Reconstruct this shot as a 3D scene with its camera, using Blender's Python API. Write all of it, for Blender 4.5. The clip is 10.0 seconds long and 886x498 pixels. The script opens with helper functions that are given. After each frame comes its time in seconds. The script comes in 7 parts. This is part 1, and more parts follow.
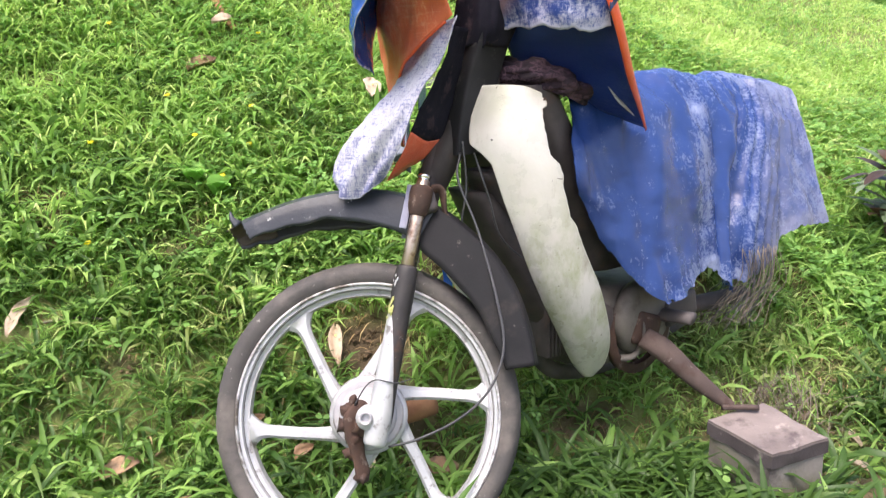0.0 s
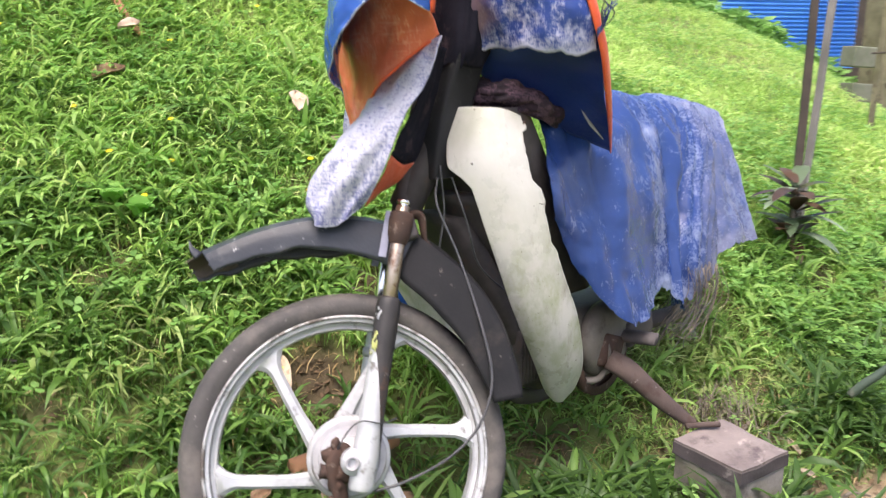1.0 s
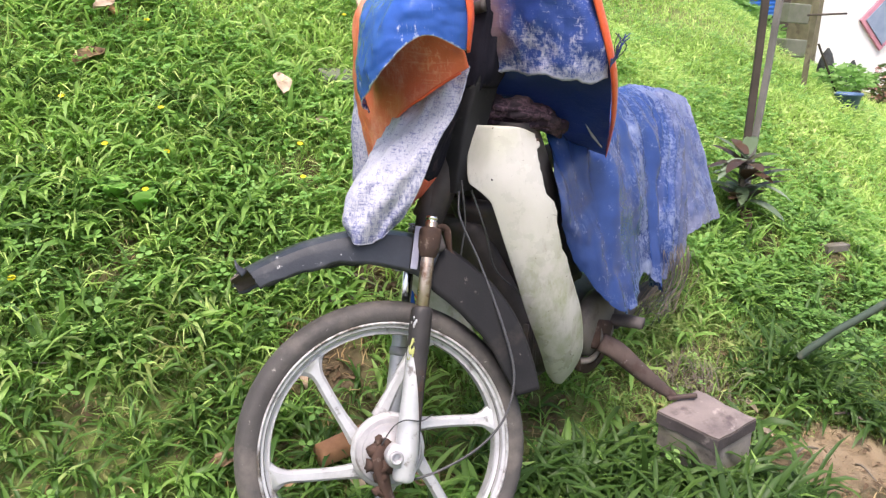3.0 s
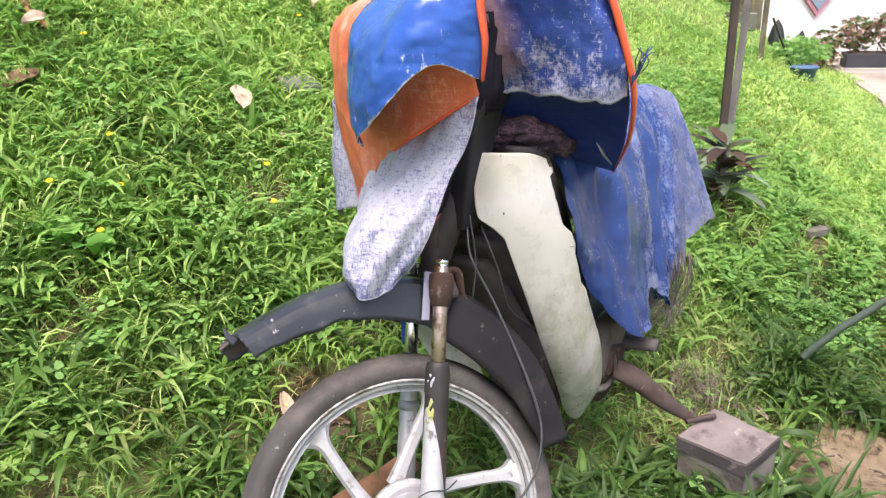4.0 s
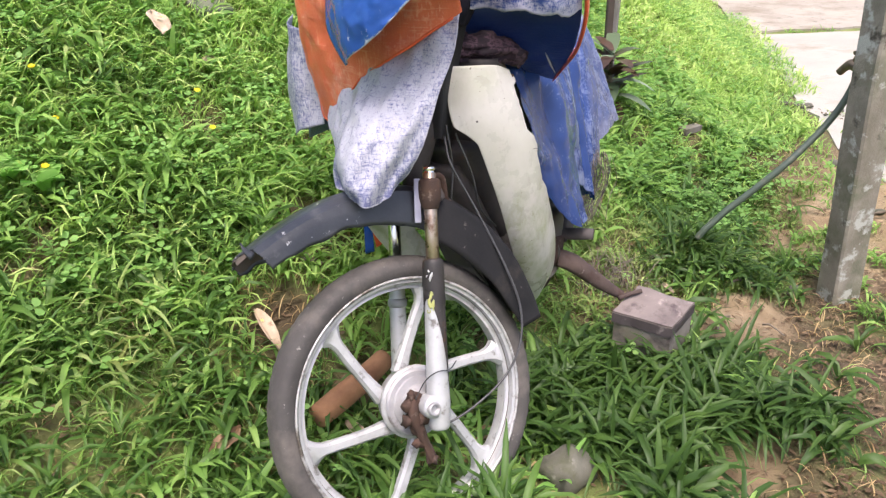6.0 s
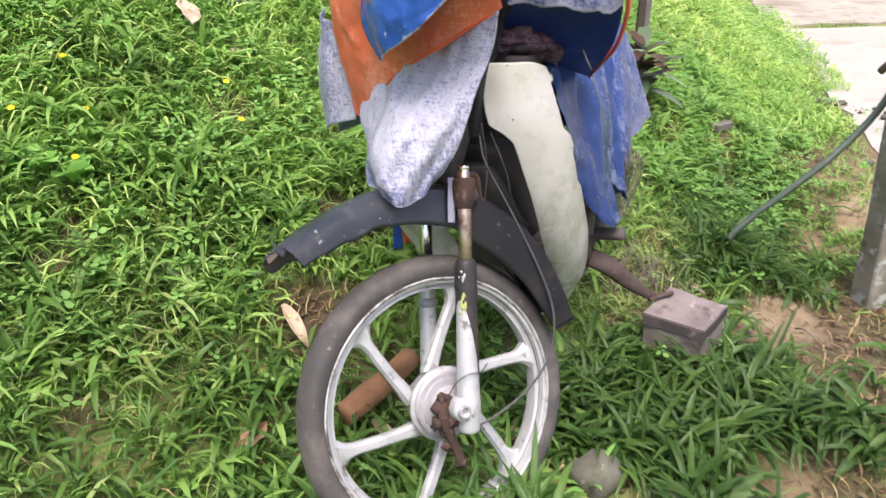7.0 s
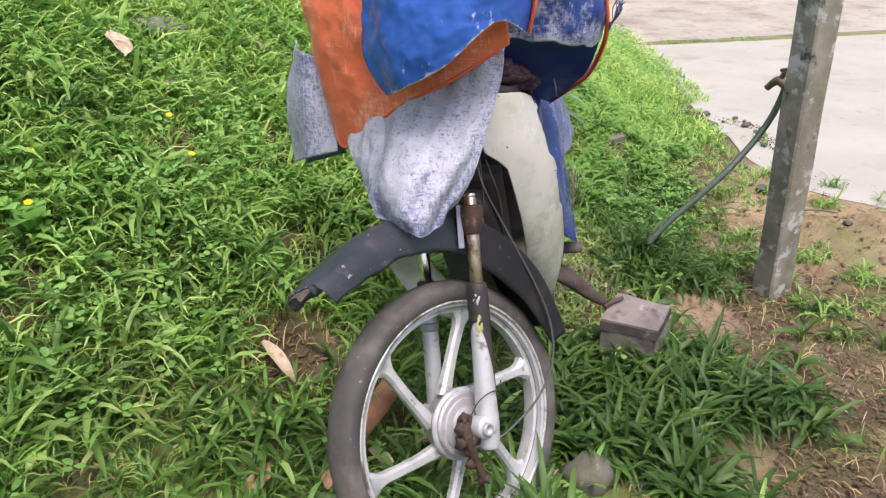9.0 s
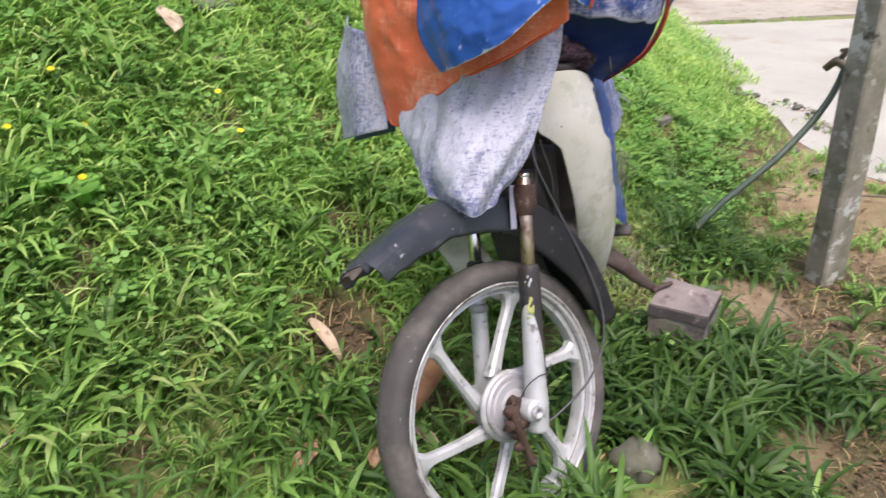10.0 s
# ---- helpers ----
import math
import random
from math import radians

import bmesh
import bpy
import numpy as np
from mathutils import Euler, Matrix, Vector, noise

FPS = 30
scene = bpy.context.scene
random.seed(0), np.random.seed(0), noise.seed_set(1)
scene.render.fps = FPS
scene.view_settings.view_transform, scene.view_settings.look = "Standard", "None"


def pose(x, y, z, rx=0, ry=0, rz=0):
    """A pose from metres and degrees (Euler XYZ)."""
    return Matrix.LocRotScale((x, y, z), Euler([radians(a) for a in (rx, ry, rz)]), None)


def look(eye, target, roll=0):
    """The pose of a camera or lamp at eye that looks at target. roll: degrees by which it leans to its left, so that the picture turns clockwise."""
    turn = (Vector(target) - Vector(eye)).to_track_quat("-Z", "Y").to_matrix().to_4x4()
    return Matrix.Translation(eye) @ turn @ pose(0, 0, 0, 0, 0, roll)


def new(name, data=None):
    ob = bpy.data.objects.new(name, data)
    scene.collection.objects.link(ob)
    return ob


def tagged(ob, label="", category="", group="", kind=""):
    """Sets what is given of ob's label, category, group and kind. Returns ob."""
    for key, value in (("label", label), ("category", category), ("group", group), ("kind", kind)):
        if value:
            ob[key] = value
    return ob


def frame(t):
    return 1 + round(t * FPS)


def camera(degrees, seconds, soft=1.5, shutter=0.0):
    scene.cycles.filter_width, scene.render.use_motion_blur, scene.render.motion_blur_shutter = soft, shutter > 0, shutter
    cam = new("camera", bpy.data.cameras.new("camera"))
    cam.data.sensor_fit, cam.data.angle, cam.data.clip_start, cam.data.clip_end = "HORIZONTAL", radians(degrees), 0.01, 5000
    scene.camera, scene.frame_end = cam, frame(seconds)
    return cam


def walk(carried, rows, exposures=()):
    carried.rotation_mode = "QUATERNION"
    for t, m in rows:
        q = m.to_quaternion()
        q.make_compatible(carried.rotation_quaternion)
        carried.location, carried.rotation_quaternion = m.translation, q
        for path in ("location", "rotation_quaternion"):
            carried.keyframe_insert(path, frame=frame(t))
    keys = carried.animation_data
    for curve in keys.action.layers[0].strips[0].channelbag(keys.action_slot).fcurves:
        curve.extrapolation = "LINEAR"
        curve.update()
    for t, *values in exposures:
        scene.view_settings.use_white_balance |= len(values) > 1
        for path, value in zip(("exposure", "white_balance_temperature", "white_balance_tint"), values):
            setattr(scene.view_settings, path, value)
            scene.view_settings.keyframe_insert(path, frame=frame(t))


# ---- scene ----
cam = camera(61.36, 10.0, 1.25, 0.6)
PATH = [
    (0.0, -0.0000, 0.0000, 0.7955, 76.95, 1.46, -0.34),
    (0.5, -0.0221, 0.0247, 0.7870, 78.34, 1.42, -2.38),
    (1.0, -0.1731, 0.0806, 0.8178, 77.47, 0.22, -9.82),
    (1.5, -0.3078, 0.0795, 0.9663, 75.58, 1.30, -13.54),
    (2.0, -0.3329, 0.0769, 0.9788, 71.84, 1.54, -15.32),
    (2.5, -0.3243, 0.0343, 0.9820, 71.34, 0.69, -14.54),
    (2.7, -0.3310, 0.0300, 0.9790, 72.12, 0.38, -14.70),
    (3.8, -0.4040, 0.1910, 1.0150, 71.83, 0.66, -19.01),
    (4.0, -0.4048, 0.2352, 1.0436, 70.59, 1.81, -20.25),
    (4.5, -0.4192, 0.2471, 1.0729, 68.68, 1.15, -20.90),
    (5.0, -0.5056, 0.2245, 1.0762, 66.72, 1.87, -24.75),
    (5.5, -0.6085, 0.2180, 1.0693, 64.59, 2.39, -29.83),
    (5.7, -0.6330, 0.2130, 1.0700, 64.54, 2.08, -31.80),
    (6.8, -0.6720, 0.2260, 1.0690, 63.76, 1.17, -31.13),
    (7.0, -0.6636, 0.2520, 1.0772, 63.52, 1.54, -30.21),
    (7.5, -0.6591, 0.2916, 1.1131, 62.22, 0.06, -29.56),
    (8.0, -0.7392, 0.3444, 1.1198, 62.86, 1.96, -36.23),
    (8.5, -0.8523, 0.3873, 1.1196, 64.20, 1.06, -40.58),
    (9.0, -0.9060, 0.3894, 1.1196, 64.47, 0.10, -41.92),
    (9.5, -0.9273, 0.3903, 1.1155, 64.65, 0.32, -41.52),
    (10.0, -0.9210, 0.4209, 1.1105, 63.05, 0.39, -39.18),
]
walk(cam, [(t, pose(x, y, z, rx, ry, rz)) for t, x, y, z, rx, ry, rz in PATH], exposures=[(0.0, 1.40, 6550, 16), (2.5, 1.20, 6550, 16.5), (4.0, 1.24, 6550, 17.5), (5.5, 1.14, 6550, 17.5), (7.6, 1.16, 6500, 16.5), (8.5, 1.07, 6480, 16.5), (9.0, 0.87, 6450, 16.5), (10.0, 0.88, 6450, 16)])


# ---------------------------------------------------------------- world and light
world = bpy.data.worlds.new("sky_world")
scene.world = world
world.use_nodes = True
wn = world.node_tree
wn.nodes.clear()
sky = wn.nodes.new("ShaderNodeTexSky")
sky.sky_type, sky.sun_disc = "NISHITA", False
SUN_EL, SUN_AZ = radians(69), radians(205)
sky.sun_elevation, sky.sun_rotation = SUN_EL, SUN_AZ
sky.air_density, sky.dust_density, sky.ozone_density = 1.0, 5.0, 1.0
bg = wn.nodes.new("ShaderNodeBackground")
bg.inputs["Strength"].default_value = 0.15
wout = wn.nodes.new("ShaderNodeOutputWorld")
wn.links.new(sky.outputs[0], bg.inputs["Color"])
wn.links.new(bg.outputs[0], wout.inputs["Surface"])
sun = new("sun", bpy.data.lights.new("sun", "SUN"))
sun.data.energy, sun.data.angle, sun.data.color = 1.5, radians(25), (1.0, 0.97, 0.90)
sun.matrix_world = look((0, 0, 20), (0 + 20 * math.sin(SUN_AZ) * -0.384, 0 + 20 * math.cos(SUN_AZ) * -0.384, 0))

# ---------------------------------------------------------------- small tools
rng = np.random.default_rng(7)


def sstep(a, b, v):
    u = np.clip((np.asarray(v, float) - a) / (b - a), 0, 1)
    return u * u * (3 - 2 * u)


def mesh_ob(name, verts, faces, material=None, parent=None, smooth=True, label=""):
    me = bpy.data.meshes.new(name)
    me.from_pydata([tuple(map(float, v)) for v in verts], [], faces)
    me.update()
    if material:
        me.materials.append(material)
    if smooth:
        me.polygons.foreach_set("use_smooth", [True] * len(me.polygons))
    ob = new(name, me)
    if parent:
        ob.parent = parent
    if label:
        tagged(ob, label)
    return ob


def part(name, bm, material, parent, label="", smooth=True):
    me = bpy.data.meshes.new(name)
    bmesh.ops.recalc_face_normals(bm, faces=bm.faces)
    bm.to_mesh(me)
    bm.free()
    me.materials.append(material)
    if smooth:
        me.polygons.foreach_set("use_smooth", [True] * len(me.polygons))
    ob = new(name, me)
    if parent:
        ob.parent = parent
    if label:
        tagged(ob, label)
    return ob


def sharp(ob, degrees=35):
    me = ob.data
    bm = bmesh.new()
    bm.from_mesh(me)
    for e in bm.edges:
        e.smooth = not (len(e.link_faces) == 2 and e.calc_face_angle(0) > radians(degrees))
    bm.to_mesh(me)
    bm.free()
    return ob


def thing(name, label, category, group="", kind="", at=(0, 0, 0)):
    ob = new(name)
    ob.location = at
    ob.empty_display_size = 0.05
    return tagged(ob, label, category, group, kind)


def bm_box(sx, sy, sz, m=None, bevel=0.0, seg=2):
    bm = bmesh.new()
    bmesh.ops.create_cube(bm, size=1)
    bmesh.ops.scale(bm, vec=(sx, sy, sz), verts=bm.verts)
    if bevel:
        bmesh.ops.bevel(bm, geom=bm.edges[:], offset=bevel, segments=seg, affect="EDGES", profile=0.5)
    if m is not None:
        bmesh.ops.transform(bm, matrix=m, verts=bm.verts)
    return bm


def bm_lathe(profile, seg=48, m=None):
    """Profile of (radius, height) turned round z; closed where the radius is 0."""
    bm = bmesh.new()
    rings = []
    for r, h in profile:
        if r < 1e-6:
            rings.append([bm.verts.new((0, 0, h))])
        else:
            rings.append([bm.verts.new((r * math.cos(2 * math.pi * i / seg), r * math.sin(2 * math.pi * i / seg), h)) for i in range(seg)])
    for a, b in zip(rings, rings[1:]):
        for i in range(seg):
            j = (i + 1) % seg
            if len(a) == 1 and len(b) > 1:
                bm.faces.new((a[0], b[i], b[j]))
            elif len(b) == 1 and len(a) > 1:
                bm.faces.new((a[i], a[j], b[0]))
            elif len(a) > 1:
                bm.faces.new((a[i], a[j], b[j], b[i]))
    if m is not None:
        bmesh.ops.transform(bm, matrix=m, verts=bm.verts)
    return bm


def catmull(points, n):
    p = np.asarray(points, float)
    if len(p) == 2:
        u = np.linspace(0, 1, n)[:, None]
        return p[0] * (1 - u) + p[1] * u
    q = np.vstack([2 * p[0] - p[1], p, 2 * p[-1] - p[-2]])
    out = []
    for s in np.linspace(0, len(p) - 1 - 1e-9, n):
        i, u = int(s), s - int(s)
        a, b, c, d = q[i:i + 4]
        out.append(0.5 * (2 * b + (c - a) * u + (2 * a - 5 * b + 4 * c - d) * u * u + (3 * b - a - 3 * c + d) * u ** 3))
    return np.array(out)


def bm_tube(points, radius, seg=12, n=0, flat=1.0):
    """A round bar along a smooth line; radius a number or one per control point."""
    pts = catmull(points, n) if n else np.asarray(points, float)
    rad = np.interp(np.linspace(0, 1, len(pts)), np.linspace(0, 1, len(np.atleast_1d(radius))), np.atleast_1d(radius)) if np.ndim(radius) else np.full(len(pts), radius)
    bm = bmesh.new()
    rings = []
    side = None
    for i, p in enumerate(pts):
        d = Vector(pts[min(i + 1, len(pts) - 1)] - pts[max(i - 1, 0)]).normalized()
        if side is None:
            side = d.orthogonal().normalized()
        side = (side - d * side.dot(d)).normalized()
        up = d.cross(side)
        rings.append([bm.verts.new(Vector(p) + float(rad[i]) * (math.cos(2 * math.pi * k / seg) * side + flat * math.sin(2 * math.pi * k / seg) * up)) for k in range(seg)])
    for a, b in zip(rings, rings[1:]):
        for k in range(seg):
            bm.faces.new((a[k], a[(k + 1) % seg], b[(k + 1) % seg], b[k]))
    bm.faces.new(rings[0][::-1])
    bm.faces.new(rings[-1])
    return bm


def bm_between(a, b, radius, seg=20, bevel=0.0):
    a, b = Vector(a), Vector(b)
    h = (b - a).length
    bv = min(bevel, radius * 0.6)
    prof = [(0, 0), (radius - bv, 0), (radius, bv), (radius, h - bv), (radius - bv, h), (0, h)] if bv else [(0, 0), (radius, 0), (radius, h), (0, h)]
    m = Matrix.Translation(a) @ (b - a).to_track_quat("Z", "Y").to_matrix().to_4x4()
    return bm_lathe(prof, seg, m)


def sheet_points(cols, nu, nv):
    """A dense smooth net over columns of control points."""
    dense = [catmull(c, nv) for c in cols]
    return np.array([catmull([d[j] for d in dense], nu) for j in range(nv)])  # nv, nu, 3


def wrinkled(P, size, depth, seed, streak=(1, 1, 1)):
    """Moves a net along its normals by a soft noise."""
    du, dv = np.gradient(P, axis=1), np.gradient(P, axis=0)
    nrm = np.cross(du, dv)
    nrm /= np.linalg.norm(nrm, axis=2, keepdims=True) + 1e-9
    off = np.array([[noise.noise(Vector((p[0] * streak[0], p[1] * streak[1], p[2] * streak[2])) / size + Vector((seed, seed * 2, 0))) for p in row] for row in P])
    off += 0.45 * np.array([[noise.noise(Vector((p[0] * streak[0], p[1] * streak[1], p[2] * streak[2])) / (size * 0.4) + Vector((seed, seed * 3, 5))) for p in row] for row in P])
    return P + nrm * (off * depth)[..., None]


def net_mesh(name, P, material, parent=None, thick=0.002, label="", keep=None, rim=True):
    nv, nu = P.shape[:2]
    verts = P.reshape(-1, 3)
    faces = [(j * nu + i, j * nu + i + 1, (j + 1) * nu + i + 1, (j + 1) * nu + i) for j in range(nv - 1) for i in range(nu - 1)
             if keep is None or keep(i / (nu - 1), j / (nv - 1), verts[j * nu + i])]
    ob = mesh_ob(name, verts, faces, material, parent, True, label)
    if thick:
        s = ob.modifiers.new("thickness", "SOLIDIFY")
        s.thickness, s.offset, s.use_rim = thick, 0.0, rim
    return ob


# ---------------------------------------------------------------- materials
def nodes_of(name):
    m = bpy.data.materials.new(name)
    m.use_nodes = True
    t = m.node_tree
    t.nodes.clear()
    out = t.nodes.new("ShaderNodeOutputMaterial")
    bsdf = t.nodes.new("ShaderNodeBsdfPrincipled")
    t.links.new(bsdf.outputs[0], out.inputs["Surface"])
    return m, t, bsdf, out


def coords(t, kind="Object", scale=(1, 1, 1)):
    tc = t.nodes.new("ShaderNodeTexCoord")
    mp = t.nodes.new("ShaderNodeMapping")
    mp.inputs["Scale"].default_value = scale
    t.links.new(tc.outputs[kind], mp.inputs["Vector"])
    return mp.outputs[0]


def noise_tex(t, vec, scale, detail=4, rough=0.55):
    n = t.nodes.new("ShaderNodeTexNoise")
    n.inputs["Scale"].default_value, n.inputs["Detail"].default_value, n.inputs["Roughness"].default_value = scale, detail, rough
    t.links.new(vec, n.inputs["Vector"])
    return n.outputs["Fac"]


def ramp(t, fac, stops, mode="LINEAR"):
    r = t.nodes.new("ShaderNodeValToRGB")
    r.color_ramp.interpolation = mode
    els = r.color_ramp.elements
    while len(els) < len(stops):
        els.new(0.5)
    for e, (p, c) in zip(els, stops):
        e.position, e.color = p, (*c, 1) if len(c) == 3 else c
    t.links.new(fac, r.inputs[0])
    return r.outputs[0]


def mathn(t, op, a, b, clamp=True):
    n = t.nodes.new("ShaderNodeMath")
    n.operation, n.use_clamp = op, clamp
    for k, v in enumerate((a, b)):
        if isinstance(v, (int, float)):
            n.inputs[k].default_value = v
        else:
            t.links.new(v, n.inputs[k])
    return n.outputs[0]


def mixc(t, fac, a, b):
    n = t.nodes.new("ShaderNodeMix")
    n.data_type = "RGBA"
    for k, v in ((0, fac), (6, a), (7, b)):
        if isinstance(v, (int, float)):
            n.inputs[k].default_value = v
        elif isinstance(v, tuple):
            n.inputs[k].default_value = (*v, 1)
        else:
            t.links.new(v, n.inputs[k])
    return n.outputs[2]


def bump(t, bsdf, height, strength, distance=0.002):
    b = t.nodes.new("ShaderNodeBump")
    b.inputs["Strength"].default_value, b.inputs["Distance"].default_value = strength, distance
    t.links.new(height, b.inputs["Height"])
    t.links.new(b.outputs[0], bsdf.inputs["Normal"])


def surface(name, stops, scale=20, rough=(0.5, 0.7), metallic=0.0, fine=180, bump_mm=0.6, second=None, spec=0.5):
    """A worn surface: coarse noise through a colour ramp, fine grain over it; second=(colour, scale, from, to) for stains."""
    m, t, b, _ = nodes_of(name)
    v = coords(t)
    n1 = noise_tex(t, v, scale, 6, 0.6)
    col = ramp(t, n1, stops)
    n2 = noise_tex(t, v, fine, 3, 0.6)
    col = mixc(t, mathn(t, "MULTIPLY", n2, 0.35), col, stops[0][1])
    if second:
        for c2, s2, lo, hi in (second if isinstance(second, list) else [second]):
            st = ramp(t, noise_tex(t, v, s2, 8, 0.65), [(lo, (0, 0, 0)), (hi, (1, 1, 1))])
            col = mixc(t, st, col, c2)
    t.links.new(col, b.inputs["Base Color"])
    t.links.new(ramp(t, n1, [(0.3, (rough[0],) * 3), (0.7, (rough[1],) * 3)]), b.inputs["Roughness"])
    b.inputs["Metallic"].default_value = metallic
    b.inputs["Specular IOR Level"].default_value = spec
    bump(t, b, mathn(t, "ADD", n2, n1, False), 0.6, bump_mm / 1000)
    return m


def tarp_material(name, base, worn, wear, weave=0.6, rough=(0.32, 0.6), dirt=(0.25, 0.2, 0.2), crackle=0.5, pitch=210, big_scale=7.0, band=None, tail=None, grain=0.16, edge=0.12, blotch=0.62):
    """Woven plastic sheet: a coating over a pale weave that shows where it is rubbed or cracked off."""
    m, t, b, _ = nodes_of(name)
    v = coords(t)
    a = noise_tex(t, coords(t, "Object", (pitch, pitch, 15)), 1.0, 2, 0.6)
    c = noise_tex(t, coords(t, "Object", (15, 15, pitch)), 1.0, 2, 0.6)
    threads = mathn(t, "MAXIMUM", a, c)
    big = noise_tex(t, v, big_scale, 9, 0.70)
    fine = noise_tex(t, v, 75.0, 6, 0.75)
    mask = mathn(t, "ADD", mathn(t, "ADD", mathn(t, "MULTIPLY", big, blotch), (0.62 - blotch) * 0.5, False), mathn(t, "MULTIPLY", threads, weave * 0.5), False)
    mask = mathn(t, "ADD", mask, mathn(t, "MULTIPLY", mathn(t, "SUBTRACT", fine, 0.5, False), grain, False), False)
    mask = mathn(t, "ADD", mask, 0.08, False)
    for span, axis in ((band, 2), (tail, 0)):      # rubbed more towards one side
        if span:
            sep = t.nodes.new("ShaderNodeSeparateXYZ")
            t.links.new(v, sep.inputs[0])
            mr = t.nodes.new("ShaderNodeMapRange")
            mr.inputs[1].default_value, mr.inputs[2].default_value, mr.inputs[3].default_value, mr.inputs[4].default_value = span
            t.links.new(sep.outputs[axis], mr.inputs[0])
            mask = mathn(t, "ADD", mask, mr.outputs[0], False)
    wearmask = ramp(t, mask, [(wear, (0, 0, 0)), (wear + edge, (1, 1, 1))])
    # flaked-off specks and scratches, only in places
    speck = noise_tex(t, coords(t, "Object", (190, 190, 28)), 1.0, 6, 0.75)
    lines = ramp(t, speck, [(0.585, (0, 0, 0)), (0.63, (1, 1, 1))])
    where = ramp(t, noise_tex(t, v, 10.0, 7, 0.72), [(0.46, (0, 0, 0)), (0.62, (1, 1, 1))])
    lines = mathn(t, "MULTIPLY", mathn(t, "MULTIPLY", lines, where), crackle)
    wearmask = mathn(t, "MAXIMUM", wearmask, lines)
    shade = mixc(t, big, tuple(k * 0.6 for k in base), tuple(min(1, k * 1.3) for k in base))
    col = mixc(t, wearmask, shade, worn)
    d = ramp(t, noise_tex(t, v, 13.0, 8, 0.7), [(0.56, (0, 0, 0)), (0.78, (0.6, 0.6, 0.6))])
    col = mixc(t, d, col, dirt)
    t.links.new(col, b.inputs["Base Color"])
    t.links.new(ramp(t, wearmask, [(0, (rough[0],) * 3), (1, (rough[1] + 0.2,) * 3)]), b.inputs["Roughness"])
    wv = mathn(t, "ADD", threads, mathn(t, "MULTIPLY", fine, 1.5), False)
    bump(t, b, wv, 0.55, 0.0016)
    return m


M_TYRE = surface("tyre_rubber", [(0.3, (0.040, 0.036, 0.035)), (0.7, (0.085, 0.078, 0.074))], 14, (0.7, 0.9), second=[((0.15, 0.13, 0.115), 8, 0.48, 0.72), ((0.22, 0.21, 0.19), 60, 0.64, 0.70)], bump_mm=1.2)
M_ALLOY = surface("worn_white_alloy", [(0.3, (0.40, 0.40, 0.41)), (0.7, (0.56, 0.56, 0.57))], 18, (0.3, 0.5), 0.3, second=[((0.18, 0.165, 0.15), 40, 0.58, 0.69), ((0.27, 0.26, 0.25), 7, 0.54, 0.73)], bump_mm=0.35)
M_RIMLIP = surface("rim_lip", [(0.3, (0.442, 0.429, 0.429)), (0.7, (0.624, 0.624, 0.624))], 30, (0.35, 0.6), 0.4, second=[((0.12, 0.10, 0.085), 24, 0.47, 0.62)], bump_mm=0.3)
M_DRUM = surface("brake_drum", [(0.3, (0.30, 0.29, 0.30)), (0.7, (0.46, 0.45, 0.46))], 20, (0.45, 0.65), 0.4, second=((0.16, 0.12, 0.10), 26, 0.55, 0.7))
M_STRIP = surface("pale_lavender_plastic", [(0.3, (0.24, 0.24, 0.32)), (0.7, (0.36, 0.36, 0.46))], 20, (0.5, 0.7))
M_RUST = surface("rusty_steel", [(0.3, (0.030, 0.016, 0.012)), (0.7, (0.084, 0.045, 0.030))], 40, (0.75, 0.95), 0.1, second=((0.17, 0.13, 0.11), 60, 0.57, 0.72), bump_mm=1.2)
M_STAND = surface("dull_rusted_stand", [(0.3, (0.047, 0.031, 0.026)), (0.7, (0.098, 0.069, 0.058))], 22, (0.7, 0.9), 0.1, second=[((0.045, 0.022, 0.015), 30, 0.52, 0.68), ((0.24, 0.21, 0.19), 50, 0.63, 0.70)], bump_mm=1.0)
M_STANCHION = surface("pitted_chrome", [(0.3, (0.30, 0.225, 0.165)), (0.7, (0.52, 0.43, 0.35))], 30, (0.22, 0.42), 0.92, second=[((0.15, 0.075, 0.04), 34, 0.53, 0.66)])
M_CHROME = surface("chrome", [(0.3, (0.75, 0.74, 0.73)), (0.7, (0.9, 0.9, 0.9))], 30, (0.12, 0.25), 1.0, bump_mm=0.1)
M_BLACKMETAL = surface("black_painted_metal", [(0.3, (0.018, 0.017, 0.017)), (0.7, (0.048, 0.042, 0.041))], 16, (0.4, 0.65), 0.0, second=[((0.085, 0.045, 0.03), 22, 0.54, 0.68), ((0.36, 0.35, 0.33), 46, 0.645, 0.68)], spec=0.35)
M_BLACKPLASTIC = surface("faded_black_plastic", [(0.3, (0.015, 0.017, 0.022)), (0.7, (0.045, 0.049, 0.060))], 9, (0.26, 0.48), 0.0, second=[((0.12, 0.118, 0.118), 12, 0.59, 0.78), ((0.40, 0.40, 0.40), 38, 0.66, 0.69)], bump_mm=0.6)
M_DARK = surface("dark_grime", [(0.3, (0.030, 0.026, 0.026)), (0.7, (0.10, 0.086, 0.084))], 14, (0.5, 0.8), second=((0.10, 0.062, 0.048), 18, 0.56, 0.75), spec=0.35)
M_ENGINE = surface("oily_engine_alloy", [(0.3, (0.085, 0.075, 0.066)), (0.7, (0.19, 0.172, 0.155))], 12, (0.5, 0.75), 0.2, second=[((0.045, 0.034, 0.028), 16, 0.52, 0.70), ((0.11, 0.065, 0.04), 9, 0.58, 0.74)], bump_mm=0.8)
